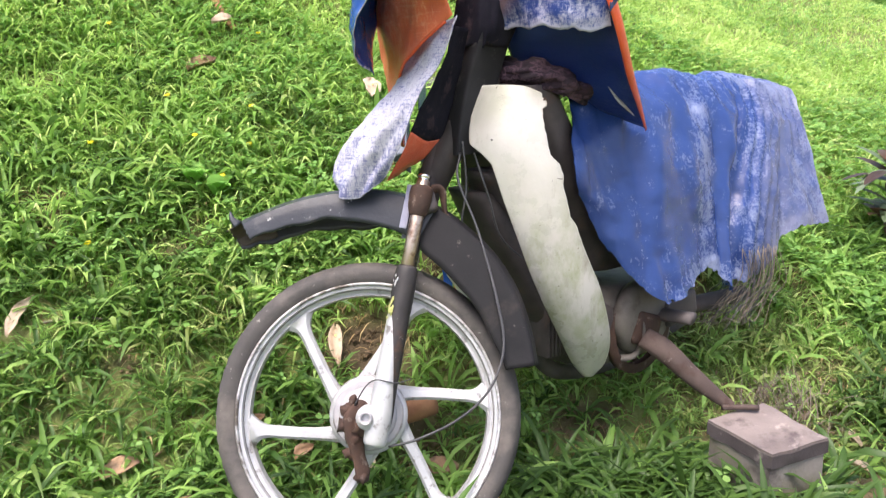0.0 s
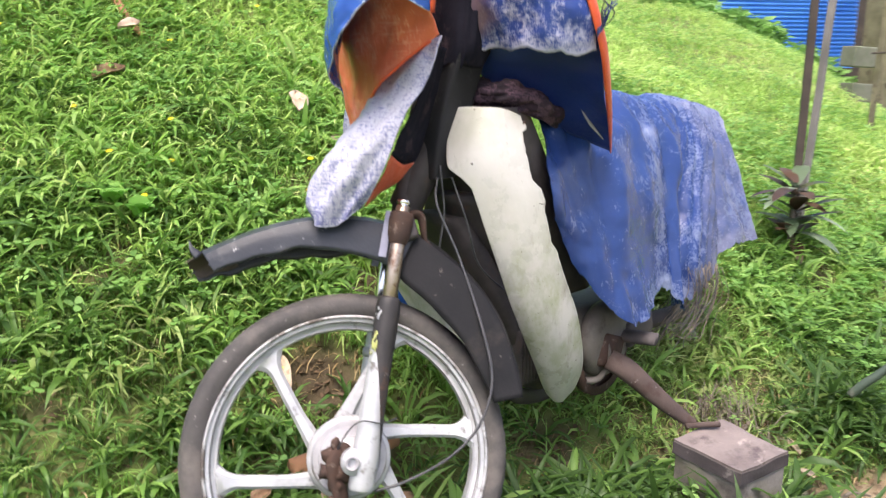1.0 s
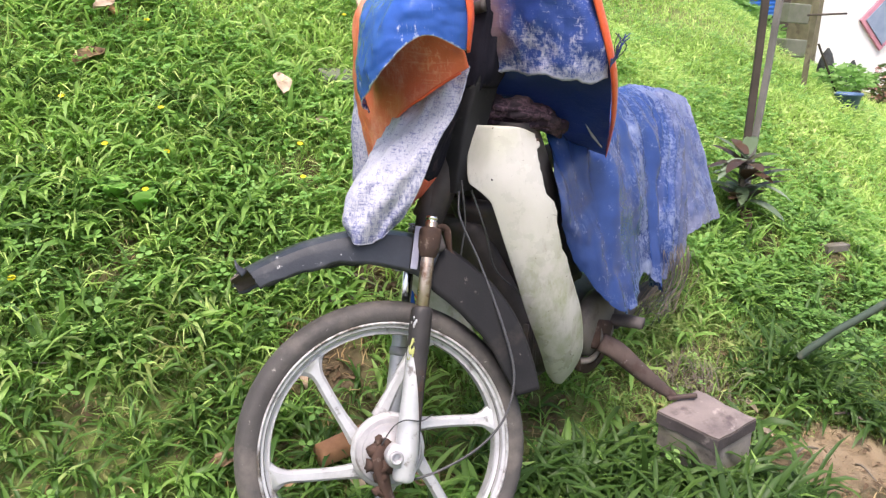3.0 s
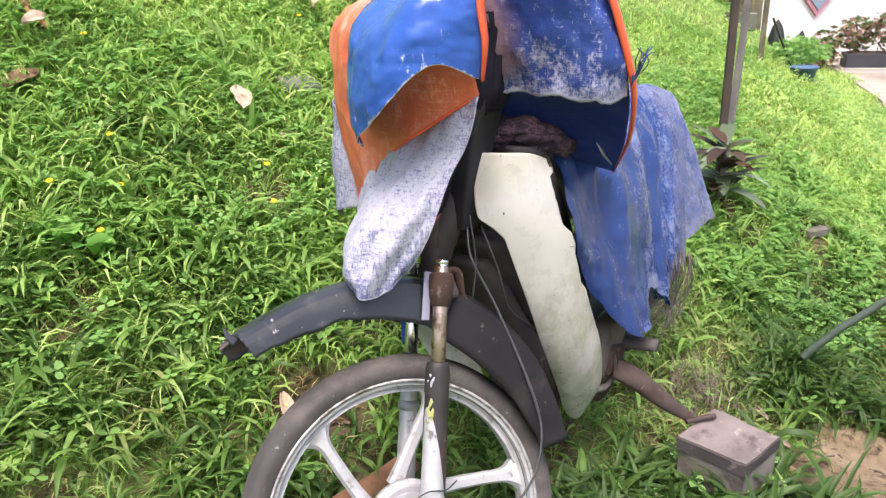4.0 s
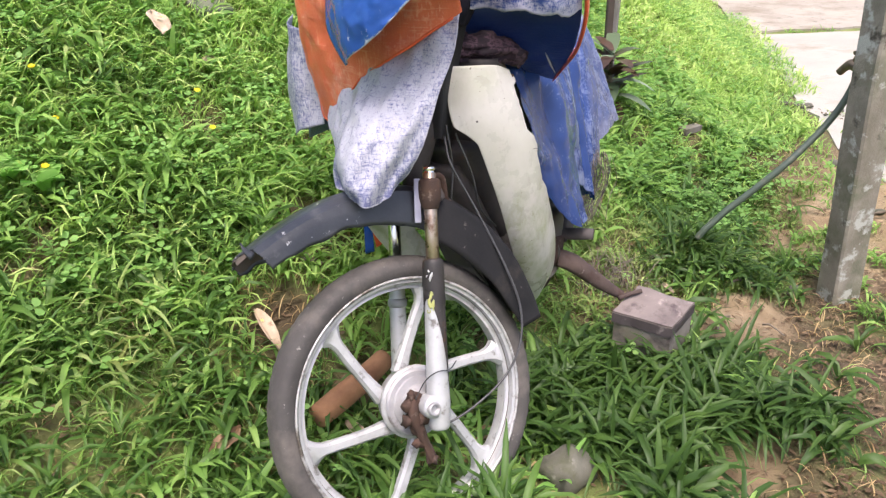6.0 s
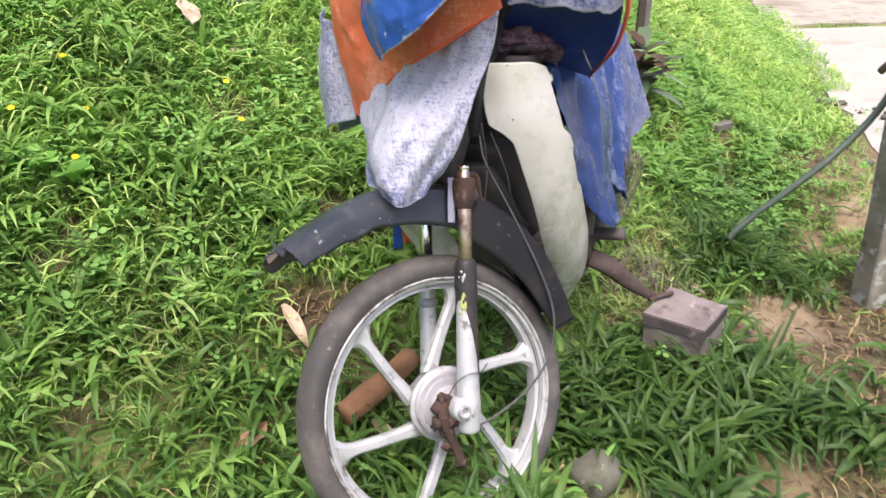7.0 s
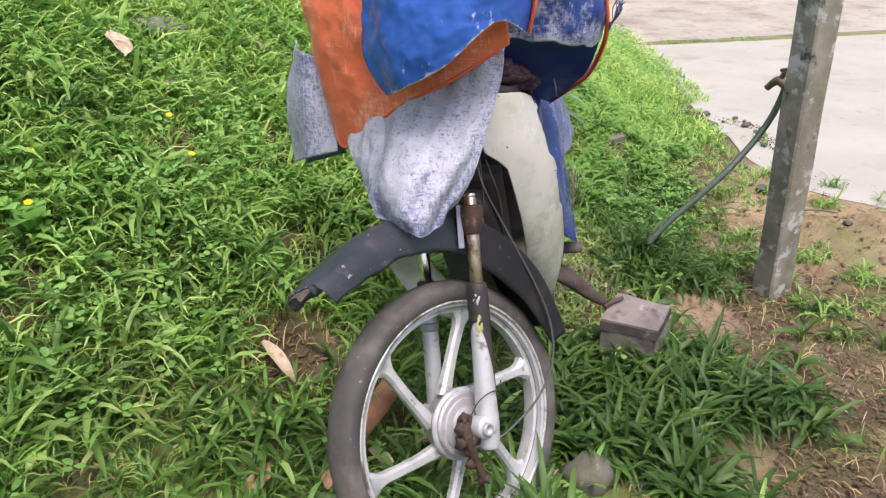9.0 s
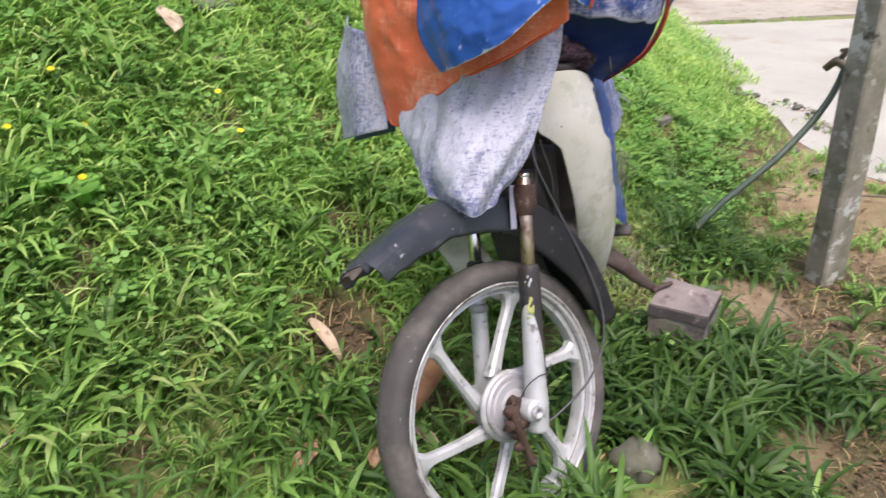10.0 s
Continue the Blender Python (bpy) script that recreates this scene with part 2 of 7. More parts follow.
M_CABLE = surface("cable_sheath", [(0.3, (0.03, 0.03, 0.032)), (0.7, (0.08, 0.08, 0.085))], 40, (0.35, 0.55))
m_, t_, b_, _o = nodes_of("weathered_cream_plastic")
v_ = coords(t_)
n_ = noise_tex(t_, v_, 7, 6, 0.6)
cream = ramp(t_, n_, [(0.3, (0.39, 0.378, 0.345)), (0.6, (0.485, 0.474, 0.44))])
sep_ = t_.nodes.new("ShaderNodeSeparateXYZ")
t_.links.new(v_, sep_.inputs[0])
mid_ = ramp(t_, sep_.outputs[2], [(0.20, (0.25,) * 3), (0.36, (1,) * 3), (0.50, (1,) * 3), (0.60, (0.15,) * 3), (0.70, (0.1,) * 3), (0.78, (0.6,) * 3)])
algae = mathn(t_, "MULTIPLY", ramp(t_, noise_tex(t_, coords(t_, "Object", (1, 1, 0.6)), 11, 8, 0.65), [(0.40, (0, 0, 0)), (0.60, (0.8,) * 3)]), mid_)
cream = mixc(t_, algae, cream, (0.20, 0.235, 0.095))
scuff = ramp(t_, noise_tex(t_, coords(t_, "Object", (1, 1, 0.3)), 32, 8, 0.7), [(0.57, (0, 0, 0)), (0.70, (0.7,) * 3)])
cream = mixc(t_, scuff, cream, (0.24, 0.22, 0.18))
cream = mixc(t_, ramp(t_, noise_tex(t_, v_, 130, 4, 0.6), [(0.68, (0, 0, 0)), (0.72, (1, 1, 1))]), cream, (0.12, 0.11, 0.08))
t_.links.new(cream, b_.inputs["Base Color"])
t_.links.new(ramp(t_, n_, [(0.3, (0.18,) * 3), (0.7, (0.42,) * 3)]), b_.inputs["Roughness"])
bump(t_, b_, mathn(t_, "ADD", noise_tex(t_, v_, 24, 5, 0.6), noise_tex(t_, v_, 5, 2, 0.5), False), 0.5, 0.0018)
M_CREAM = m_


def sheet_material(name, base, deep, worn, soil, rough=(0.3, 0.55), grain=(70, 70, 9), cross=0.0, lo=0.36, hi=0.74, weave=0.5, amounts=(2.2, 1.5, 1.1)):
    """Coated woven sheet: the attribute "rub" says how far the coating is gone, brushed streaks and flecks break it up;
    "soil" is dirt and duller tone.
    """
    m, t, b, _ = nodes_of(name)
    v = coords(t)
    rub = t.nodes.new("ShaderNodeAttribute")
    rub.attribute_name = "rub"
    dirt = t.nodes.new("ShaderNodeAttribute")
    dirt.attribute_name = "soil"
    streak = noise_tex(t, coords(t, "Object", grain), 1.0, 8, 0.72)
    patch = noise_tex(t, v, 14, 7, 0.7)
    fine = noise_tex(t, v, 160, 5, 0.75)
    down = noise_tex(t, coords(t, "Object", (420, 420, 50)), 1.0, 3, 0.6)
    over = noise_tex(t, coords(t, "Object", (50, 50, 420)), 1.0, 3, 0.6)
    thread = mathn(t, "MAXIMUM", down, over)
    k = rub.outputs["Fac"]
    for tex, amount in ((streak, amounts[0]), (patch, amounts[1]), (fine, amounts[2]), (thread, cross)):
        k = mathn(t, "ADD", k, mathn(t, "MULTIPLY", mathn(t, "SUBTRACT", tex, 0.5, False), amount, False), False)
    bare_ = ramp(t, k, [(lo, (0, 0, 0)), (hi, (1, 1, 1))])
    col = mixc(t, patch, deep, base)
    col = mixc(t, bare_, col, worn)
    dk = ramp(t, mathn(t, "ADD", dirt.outputs["Fac"], mathn(t, "SUBTRACT", noise_tex(t, v, 22, 8, 0.7), 0.5, False), False), [(0.25, (0, 0, 0)), (0.75, (0.85,) * 3)])
    col = mixc(t, dk, col, soil)
    t.links.new(col, b.inputs["Base Color"])
    t.links.new(ramp(t, bare_, [(0, (rough[0],) * 3), (1, (rough[1],) * 3)]), b.inputs["Roughness"])
    bump(t, b, mathn(t, "ADD", mathn(t, "MULTIPLY", thread, weave), mathn(t, "ADD", patch, mathn(t, "MULTIPLY", streak, 0.5), False), False), 0.5, 0.0025)
    return m


def worn_net(ob, **fields):
    """Writes wear fields over a net as point attributes."""
    for key, value in fields.items():
        ob.data.attributes.new(key, "FLOAT", "POINT").data.foreach_set("value", np.asarray(value, np.float32).ravel())
    return ob


def bell(v, c, w):
    return np.exp(-((np.asarray(v) - c) / w) ** 2)



M_BLUE = sheet_material("blue_tarpaulin", (0.030, 0.108, 0.44), (0.022, 0.080, 0.36), (0.52, 0.57, 0.72), (0.10, 0.12, 0.25), (0.14, 0.4), (90, 90, 26), 0.2, 0.55, 0.80, 0.25)
M_BLUEWORN = sheet_material("rubbed_blue_tarpaulin", (0.024, 0.056, 0.200), (0.015, 0.038, 0.152), (0.215, 0.255, 0.39), (0.135, 0.145, 0.215), (0.24, 0.5), (60, 60, 22), 0.6, 0.34, 1.02, 0.5, (1.5, 1.9, 1.9))
M_BLUEBAND = sheet_material("abraded_blue_tarpaulin", (0.030, 0.072, 0.30), (0.018, 0.043, 0.20), (0.42, 0.42, 0.56), (0.26, 0.165, 0.185), (0.35, 0.6), (60, 60, 36), 1.3, 0.36, 0.86)
M_BLUEIN = tarp_material("blue_tarpaulin_inside", (0.020, 0.042, 0.21), (0.13, 0.14, 0.29), 0.80, dirt=(0.028, 0.022, 0.045), crackle=0.1)
# near-black: the shade behind the sheets is put into this colour
M_FOLDSHADE = surface("cloth_with_shade_in_colour", [(0.3, (0.009, 0.009, 0.015)), (0.7, (0.026, 0.024, 0.035))], 12, (0.85, 0.98), second=[((0.10, 0.07, 0.075), 16, 0.55, 0.75)], spec=0.08, bump_mm=1.5)
M_ORANGE = tarp_material("orange_tarpaulin", (0.90, 0.170, 0.088), (0.90, 0.43, 0.31), 0.605, weave=0.75, dirt=(0.54, 0.12, 0.07), crackle=0.6, pitch=280, grain=0.25, edge=0.12)
M_HEM = tarp_material("orange_binding", (0.76, 0.115, 0.04), (0.78, 0.30, 0.17), 0.66, weave=0.5, dirt=(0.42, 0.075, 0.035), crackle=0.3, pitch=360)
M_WHITE = sheet_material("frayed_white_weave", (0.46, 0.46, 0.525), (0.38, 0.38, 0.46), (0.115, 0.125, 0.25), (0.22, 0.20, 0.23), (0.6, 0.7), (150, 150, 40), 1.9, 0.42, 0.92, 1.6, (1.5, 0.8, 1.3))
M_CLOTH = surface("purple_print_cloth", [(0.32, (0.010, 0.006, 0.010)), (0.46, (0.026, 0.013, 0.024)), (0.50, (0.115, 0.062, 0.088)), (0.54, (0.024, 0.012, 0.022)), (0.66, (0.050, 0.024, 0.040))], 26, (0.8, 0.95), fine=300, bump_mm=2.0)
M_BLOCK = surface("weathered_wood_block", [(0.3, (0.12, 0.105, 0.092)), (0.7, (0.25, 0.225, 0.20))], 9, (0.75, 0.9), second=[((0.05, 0.04, 0.038), 11, 0.52, 0.68), ((0.14, 0.13, 0.07), 5, 0.52, 0.72)], bump_mm=2.0)
M_STONE = surface("grey_stone", [(0.3, (0.070, 0.068, 0.052)), (0.7, (0.15, 0.145, 0.115))], 14, (0.75, 0.95), second=[((0.07, 0.075, 0.035), 12, 0.48, 0.66), ((0.22, 0.21, 0.18), 30, 0.60, 0.72)], bump_mm=2.5)
M_POST = surface("lichened_concrete_post", [(0.3, (0.144, 0.130, 0.098)), (0.7, (0.336, 0.314, 0.258))], 9, (0.8, 0.95), second=[((0.085, 0.10, 0.05), 6, 0.50, 0.72), ((0.40, 0.41, 0.37), 15, 0.55, 0.62), ((0.06, 0.053, 0.04), 11, 0.59, 0.67)], bump_mm=3.0)
M_POSTDARK = surface("dark_timber", [(0.3, (0.032, 0.024, 0.019)), (0.7, (0.085, 0.064, 0.05))], 10, (0.75, 0.9))
M_POSTGREY = surface("grey_timber", [(0.3, (0.13, 0.12, 0.11)), (0.7, (0.26, 0.245, 0.23))], 10, (0.75, 0.9))
M_POSTOLIVE = surface("olive_timber", [(0.3, (0.10, 0.088, 0.05)), (0.7, (0.22, 0.195, 0.125))], 10, (0.75, 0.9), second=((0.06, 0.045, 0.03), 14, 0.55, 0.7))
M_CHIP = surface("yellow_green_primer", [(0.3, (0.27, 0.29, 0.075)), (0.7, (0.42, 0.43, 0.18))], 60, (0.5, 0.7))
M_GRIME = surface("rim_grime", [(0.3, (0.10, 0.085, 0.075)), (0.7, (0.24, 0.22, 0.20))], 30, (0.6, 0.85), 0.1)
M_BEAK = surface("dusty_brown_plastic", [(0.3, (0.050, 0.038, 0.030)), (0.7, (0.11, 0.085, 0.068))], 16, (0.7, 0.9))
M_COWL = surface("black_cowl_plastic", [(0.3, (0.013, 0.013, 0.015)), (0.7, (0.033, 0.033, 0.037))], 10, (0.5, 0.7), second=[((0.09, 0.085, 0.08), 22, 0.60, 0.74)], spec=0.2)
M_GUARD = surface("dusty_mudguard_plastic", [(0.3, (0.010, 0.010, 0.011)), (0.7, (0.024, 0.023, 0.025))], 10, (0.5, 0.75), second=[((0.055, 0.046, 0.040), 7, 0.57, 0.80), ((0.11, 0.10, 0.09), 40, 0.67, 0.71)], spec=0.18)
M_OLDCONCRETE = surface("stained_old_concrete", [(0.3, (0.29, 0.262, 0.218)), (0.7, (0.42, 0.388, 0.335))], 1.2, (0.8, 0.95), second=[((0.21, 0.173, 0.128), 2.2, 0.48, 0.68), ((0.16, 0.137, 0.108), 11, 0.58, 0.70)], bump_mm=2.0)
M_LID = surface("worn_purple_grey_board", [(0.3, (0.12, 0.095, 0.088)), (0.7, (0.25, 0.21, 0.195))], 10, (0.5, 0.8), second=[((0.07, 0.052, 0.052), 16, 0.54, 0.70), ((0.36, 0.31, 0.28), 24, 0.58, 0.70)], bump_mm=1.5)
M_LIDEDGE = surface("dark_board_edge", [(0.3, (0.035, 0.028, 0.030)), (0.7, (0.085, 0.070, 0.070))], 14, (0.6, 0.85), second=[((0.17, 0.15, 0.14), 26, 0.58, 0.70)], bump_mm=1.5)
M_BRASS = surface("tarnished_brass", [(0.3, (0.14, 0.10, 0.06)), (0.7, (0.32, 0.27, 0.20))], 40, (0.4, 0.65), 0.6)
M_HOSE = surface("faded_green_hose", [(0.3, (0.040, 0.062, 0.044)), (0.7, (0.082, 0.115, 0.085))], 14, (0.4, 0.6), second=[((0.13, 0.12, 0.09), 20, 0.56, 0.72)])
M_CONCRETE = surface("pale_concrete", [(0.3, (0.315, 0.300, 0.262)), (0.7, (0.415, 0.400, 0.357))], 1.6, (0.8, 0.95), second=[((0.26, 0.226, 0.168), 2.2, 0.54, 0.74), ((0.22, 0.205, 0.17), 14, 0.62, 0.74)], bump_mm=2.0)
M_WALL = surface("white_render", [(0.3, (0.74, 0.72, 0.70)), (0.7, (0.82, 0.81, 0.80))], 2, (0.8, 0.9))
M_DEADLEAF = surface("dead_leaf", [(0.3, (0.22, 0.125, 0.065)), (0.7, (0.42, 0.28, 0.17))], 30, (0.6, 0.85), second=[((0.12, 0.075, 0.045), 40, 0.55, 0.70)])
M_PALELEAF = surface("pale_dead_leaf", [(0.3, (0.33, 0.245, 0.165)), (0.7, (0.52, 0.42, 0.315))], 30, (0.6, 0.85), second=[((0.22, 0.14, 0.085), 45, 0.57, 0.70)])
M_BARK = surface("brown_log", [(0.3, (0.22, 0.10, 0.045)), (0.7, (0.42, 0.22, 0.11))], 16, (0.75, 0.95), bump_mm=1.5)
M_STICK = surface("dry_twig", [(0.3, (0.10, 0.08, 0.06)), (0.7, (0.25, 0.21, 0.165))], 30, (0.8, 0.95))


def leaf_material(name, stops, trans=0.35, rough=0.5, per="island"):
    m, t, b, out = nodes_of(name)
    if per == "island":
        g = t.nodes.new("ShaderNodeNewGeometry")
        r = g.outputs["Random Per Island"]
    else:
        g = t.nodes.new("ShaderNodeObjectInfo")
        r = g.outputs["Random"]
    patch = noise_tex(t, coords(t), 1.7, 4, 0.6)
    f = mathn(t, "ADD", mathn(t, "MULTIPLY", r, 0.62), mathn(t, "MULTIPLY", mathn(t, "SUBTRACT", patch, 0.28), 0.85), True)
    col = ramp(t, f, stops)
    t.links.new(col, b.inputs["Base Color"])
    b.inputs["Roughness"].default_value = rough
    b.inputs["Specular IOR Level"].default_value = 0.32
    tr = t.nodes.new("ShaderNodeBsdfTranslucent")
    t.links.new(col, tr.inputs["Color"])
    mx = t.nodes.new("ShaderNodeMixShader")
    mx.inputs[0].default_value = trans
    t.links.new(b.outputs[0], mx.inputs[1])
    t.links.new(tr.outputs[0], mx.inputs[2])
    t.links.new(mx.outputs[0], out.inputs["Surface"])
    return m


M_GRASS = leaf_material("grass_blade", [(0.0, (0.126, 0.250, 0.056)), (0.30, (0.201, 0.368, 0.080)), (0.58, (0.280, 0.476, 0.112)), (0.80, (0.369, 0.550, 0.155)), (0.97, (0.471, 0.480, 0.220))], 0.52, 0.42)
# Strap grass: its own dark green, plus the near lawn's shade in the colour.
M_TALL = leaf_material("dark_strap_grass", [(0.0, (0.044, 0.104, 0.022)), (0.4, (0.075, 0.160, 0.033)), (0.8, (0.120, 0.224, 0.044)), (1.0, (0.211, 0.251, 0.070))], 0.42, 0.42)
# M_TALL darkened by a quarter: shade beside the bike put into the colour.
M_STRAPSHADE = leaf_material("shaded_strap_grass", [(0.0, (0.035, 0.079, 0.017)), (0.4, (0.058, 0.123, 0.026)), (0.8, (0.092, 0.172, 0.035)), (1.0, (0.161, 0.193, 0.054))], 0.42, 0.42)
M_DULL = leaf_material("dull_trodden_grass", [(0.0, (0.078, 0.127, 0.031)), (0.35, (0.143, 0.227, 0.055)), (0.65, (0.240, 0.345, 0.091)), (0.85, (0.351, 0.416, 0.143)), (1.0, (0.442, 0.390, 0.195))], 0.4, 0.5)
M_CLOVER = leaf_material("clover_leaf", [(0.0, (0.14, 0.30, 0.072)), (0.5, (0.22, 0.42, 0.105)), (1.0, (0.32, 0.52, 0.155))], 0.45, 0.45)
# Yellower bank grass, with the brighter light up there put into its colour.
M_BANKLIT = leaf_material("grass_lit_bank", [(0.0, (0.178, 0.329, 0.066)), (0.28, (0.312, 0.503, 0.111)), (0.55, (0.456, 0.636, 0.175)), (0.80, (0.590, 0.721, 0.265)), (0.95, (0.668, 0.625, 0.360))], 0.48, 0.45)
M_WEED = leaf_material("broad_weed_leaf", [(0.0, (0.22, 0.46, 0.10)), (1.0, (0.34, 0.60, 0.15))], 0.45, 0.45)
M_STRAW = leaf_material("dry_straw", [(0.0, (0.20, 0.12, 0.05)), (0.5, (0.36, 0.26, 0.12)), (1.0, (0.50, 0.40, 0.22))], 0.2, 0.7)
M_THATCH = leaf_material("dry_root_thatch", [(0.0, (0.058, 0.042, 0.021)), (0.5, (0.112, 0.084, 0.042)), (1.0, (0.20, 0.16, 0.085))], 0.1, 0.85)
M_LITTER = leaf_material("leaf_litter", [(0.0, (0.06, 0.037, 0.02)), (0.5, (0.13, 0.085, 0.048)), (1.0, (0.26, 0.19, 0.12))], 0.1, 0.8)
M_FLOWER = leaf_material("yellow_petal", [(0.0, (0.75, 0.58, 0.01)), (1.0, (0.85, 0.72, 0.03))], 0.3, 0.6)
M_COLEUS = leaf_material("bronze_leaf", [(0.0, (0.035, 0.02, 0.015)), (0.45, (0.085, 0.05, 0.03)), (0.55, (0.08, 0.12, 0.06)), (1.0, (0.20, 0.26, 0.17))], 0.2, 0.33, "object")
M_SILVER = leaf_material("silver_green_leaf", [(0.0, (0.10, 0.15, 0.09)), (0.5, (0.20, 0.27, 0.18)), (1.0, (0.33, 0.40, 0.30))], 0.25, 0.4, "object")
M_PLANT = leaf_material("garden_leaf", [(0.0, (0.03, 0.07, 0.02)), (0.4, (0.08, 0.14, 0.035)), (0.6, (0.20, 0.17, 0.08)), (0.8, (0.42, 0.20, 0.20)), (0.92, (0.55, 0.42, 0.10)), (1.0, (0.60, 0.50, 0.45))], 0.2, 0.5)
M_CACTUS = surface("dark_cactus_skin", [(0.3, (0.018, 0.021, 0.021)), (0.7, (0.045, 0.05, 0.048))], 25, (0.6, 0.8), spec=0.3, bump_mm=6.0)

m_, t_, b_, _o = nodes_of("soil")
v_ = coords(t_)
n_ = noise_tex(t_, v_, 3.0, 8, 0.62)
soil_col = ramp(t_, n_, [(0.30, (0.044, 0.029, 0.016)), (0.5, (0.088, 0.060, 0.034)), (0.7, (0.15, 0.106, 0.065))])
soil_fine = noise_tex(t_, v_, 70, 8, 0.7)
soil_col = mixc(t_, mathn(t_, "MULTIPLY", soil_fine, 0.5), soil_col, (0.095, 0.066, 0.038))
turf = t_.nodes.new("ShaderNodeAttribute")
turf.attribute_name = "turf"
turf_col = ramp(t_, noise_tex(t_, v_, 9.0, 8, 0.7), [(0.3, (0.11, 0.15, 0.04)), (0.5, (0.19, 0.24, 0.065)), (0.7, (0.31, 0.30, 0.12))])
soil_col = mixc(t_, mathn(t_, "MULTIPLY", turf.outputs["Fac"], 0.85), soil_col, turf_col)
sand = t_.nodes.new("ShaderNodeAttribute")
sand.attribute_name = "sand"
sand_col = ramp(t_, noise_tex(t_, v_, 6.0, 8, 0.65), [(0.3, (0.20, 0.138, 0.074)), (0.5, (0.33, 0.240, 0.138)), (0.7, (0.44, 0.345, 0.225))])
soil_col = mixc(t_, sand.outputs["Fac"], soil_col, sand_col)
t_.links.new(soil_col, b_.inputs["Base Color"])
b_.inputs["Roughness"].default_value = 0.95
bump(t_, b_, mathn(t_, "ADD", soil_fine, n_, False), 0.9, 0.012)
M_SOIL = m_

# ---------------------------------------------------------------- ground


def patio_side(x, y):
    """Metres inside the grass from the edge of the paving."""
    return (y - x + 0.30 - 0.34 * sstep(3.4, 6.4, y) + 0.12 * np.sin(1.9 * np.asarray(x) + 0.6)) / 1.414


def height(x, y):
    x, y = np.asarray(x, float), np.asarray(y, float)
    base = -0.03 - 0.08 * sstep(0.75, 1.35, x) * sstep(2.4, 1.7, y) + 0.075 * sstep(1.5, 2.15, x) * sstep(2.4, 1.7, y)
    base = base + 0.05 * sstep(0.9, -0.4, y) + 0.020 * sstep(1.6, 2.15, x) + 0.011 * sstep(1.6, 2.15, x) * sstep(2.3, 1.8, y)
    yc = np.where(y < 3.4, y, 3.4 + (y - 3.4) * 0.67)
    yc = np.where(yc < 6.0, yc, 6.0 + (yc - 6.0) * 0.25)
    bank = -0.93 - 0.03 * np.clip(x, -3, 3) + 0.634 * yc - 0.091 * np.clip(x, -1.6, 2.0) * np.minimum(yc, 6.0)
    bank = bank - 0.14 * sstep(2.9, 3.7, x) * sstep(5.4, 6.8, y)
    mask = sstep(0, 1, (patio_side(x, y) + 0.05) / (0.8 + 0.5 * np.clip(y - 3, 0, 9)))
    bank = base + np.maximum(bank - base, -1.2) * mask
    w = 0.05
    hgt = w * np.logaddexp(base / w, bank / w) - w * 0.69 * sstep(0.35, 0.0, np.abs(bank - base))
    bumps = 0.018 * np.sin(5.1 * x + 1.3 * np.sin(3.7 * y)) * np.sin(4.3 * y + 0.8) + 0.008 * np.sin(13 * x + 2) * np.sin(11 * y + 1)
    bumps = bumps + 0.085 * np.exp(-((x - 1.12) / 0.20) ** 2 - ((y - 1.67) / 0.16) ** 2)
    bumps = bumps + 0.07 * np.exp(-((x - 1.80) / 0.26) ** 2 - ((y - 2.27) / 0.18) ** 2)
    return hgt + bumps * sstep(-0.2, 0.3, patio_side(x, y))


def clay(x, y):
    """The smooth tan patch trodden bare between the block and the post, 0 to 1."""
    wob = 0.16 * np.sin(17 * x + 2 * np.sin(13 * y)) + 0.10 * np.sin(31 * y + 1.7 * np.sin(23 * x))
    blob = np.maximum(1.25 - ((x - 1.00) / 0.24) ** 2 - ((y - 1.33 - 0.25 * (x - 1.0)) / 0.135) ** 2, 1.0 - ((x - 0.46) / 0.10) ** 2 - ((y - 0.93) / 0.09) ** 2)
    return sstep(0.0, 0.45, blob + wob)


def sandy(x, y):
    """The pale sandy strip between the post and the paving, 0 to 1."""
    return sstep(1.30, 1.75, x + 0.12 * np.sin(9 * y)) * sstep(2.1, 1.8, y) * sstep(0.95, 1.15, y + 0.08 * np.sin(11 * x))


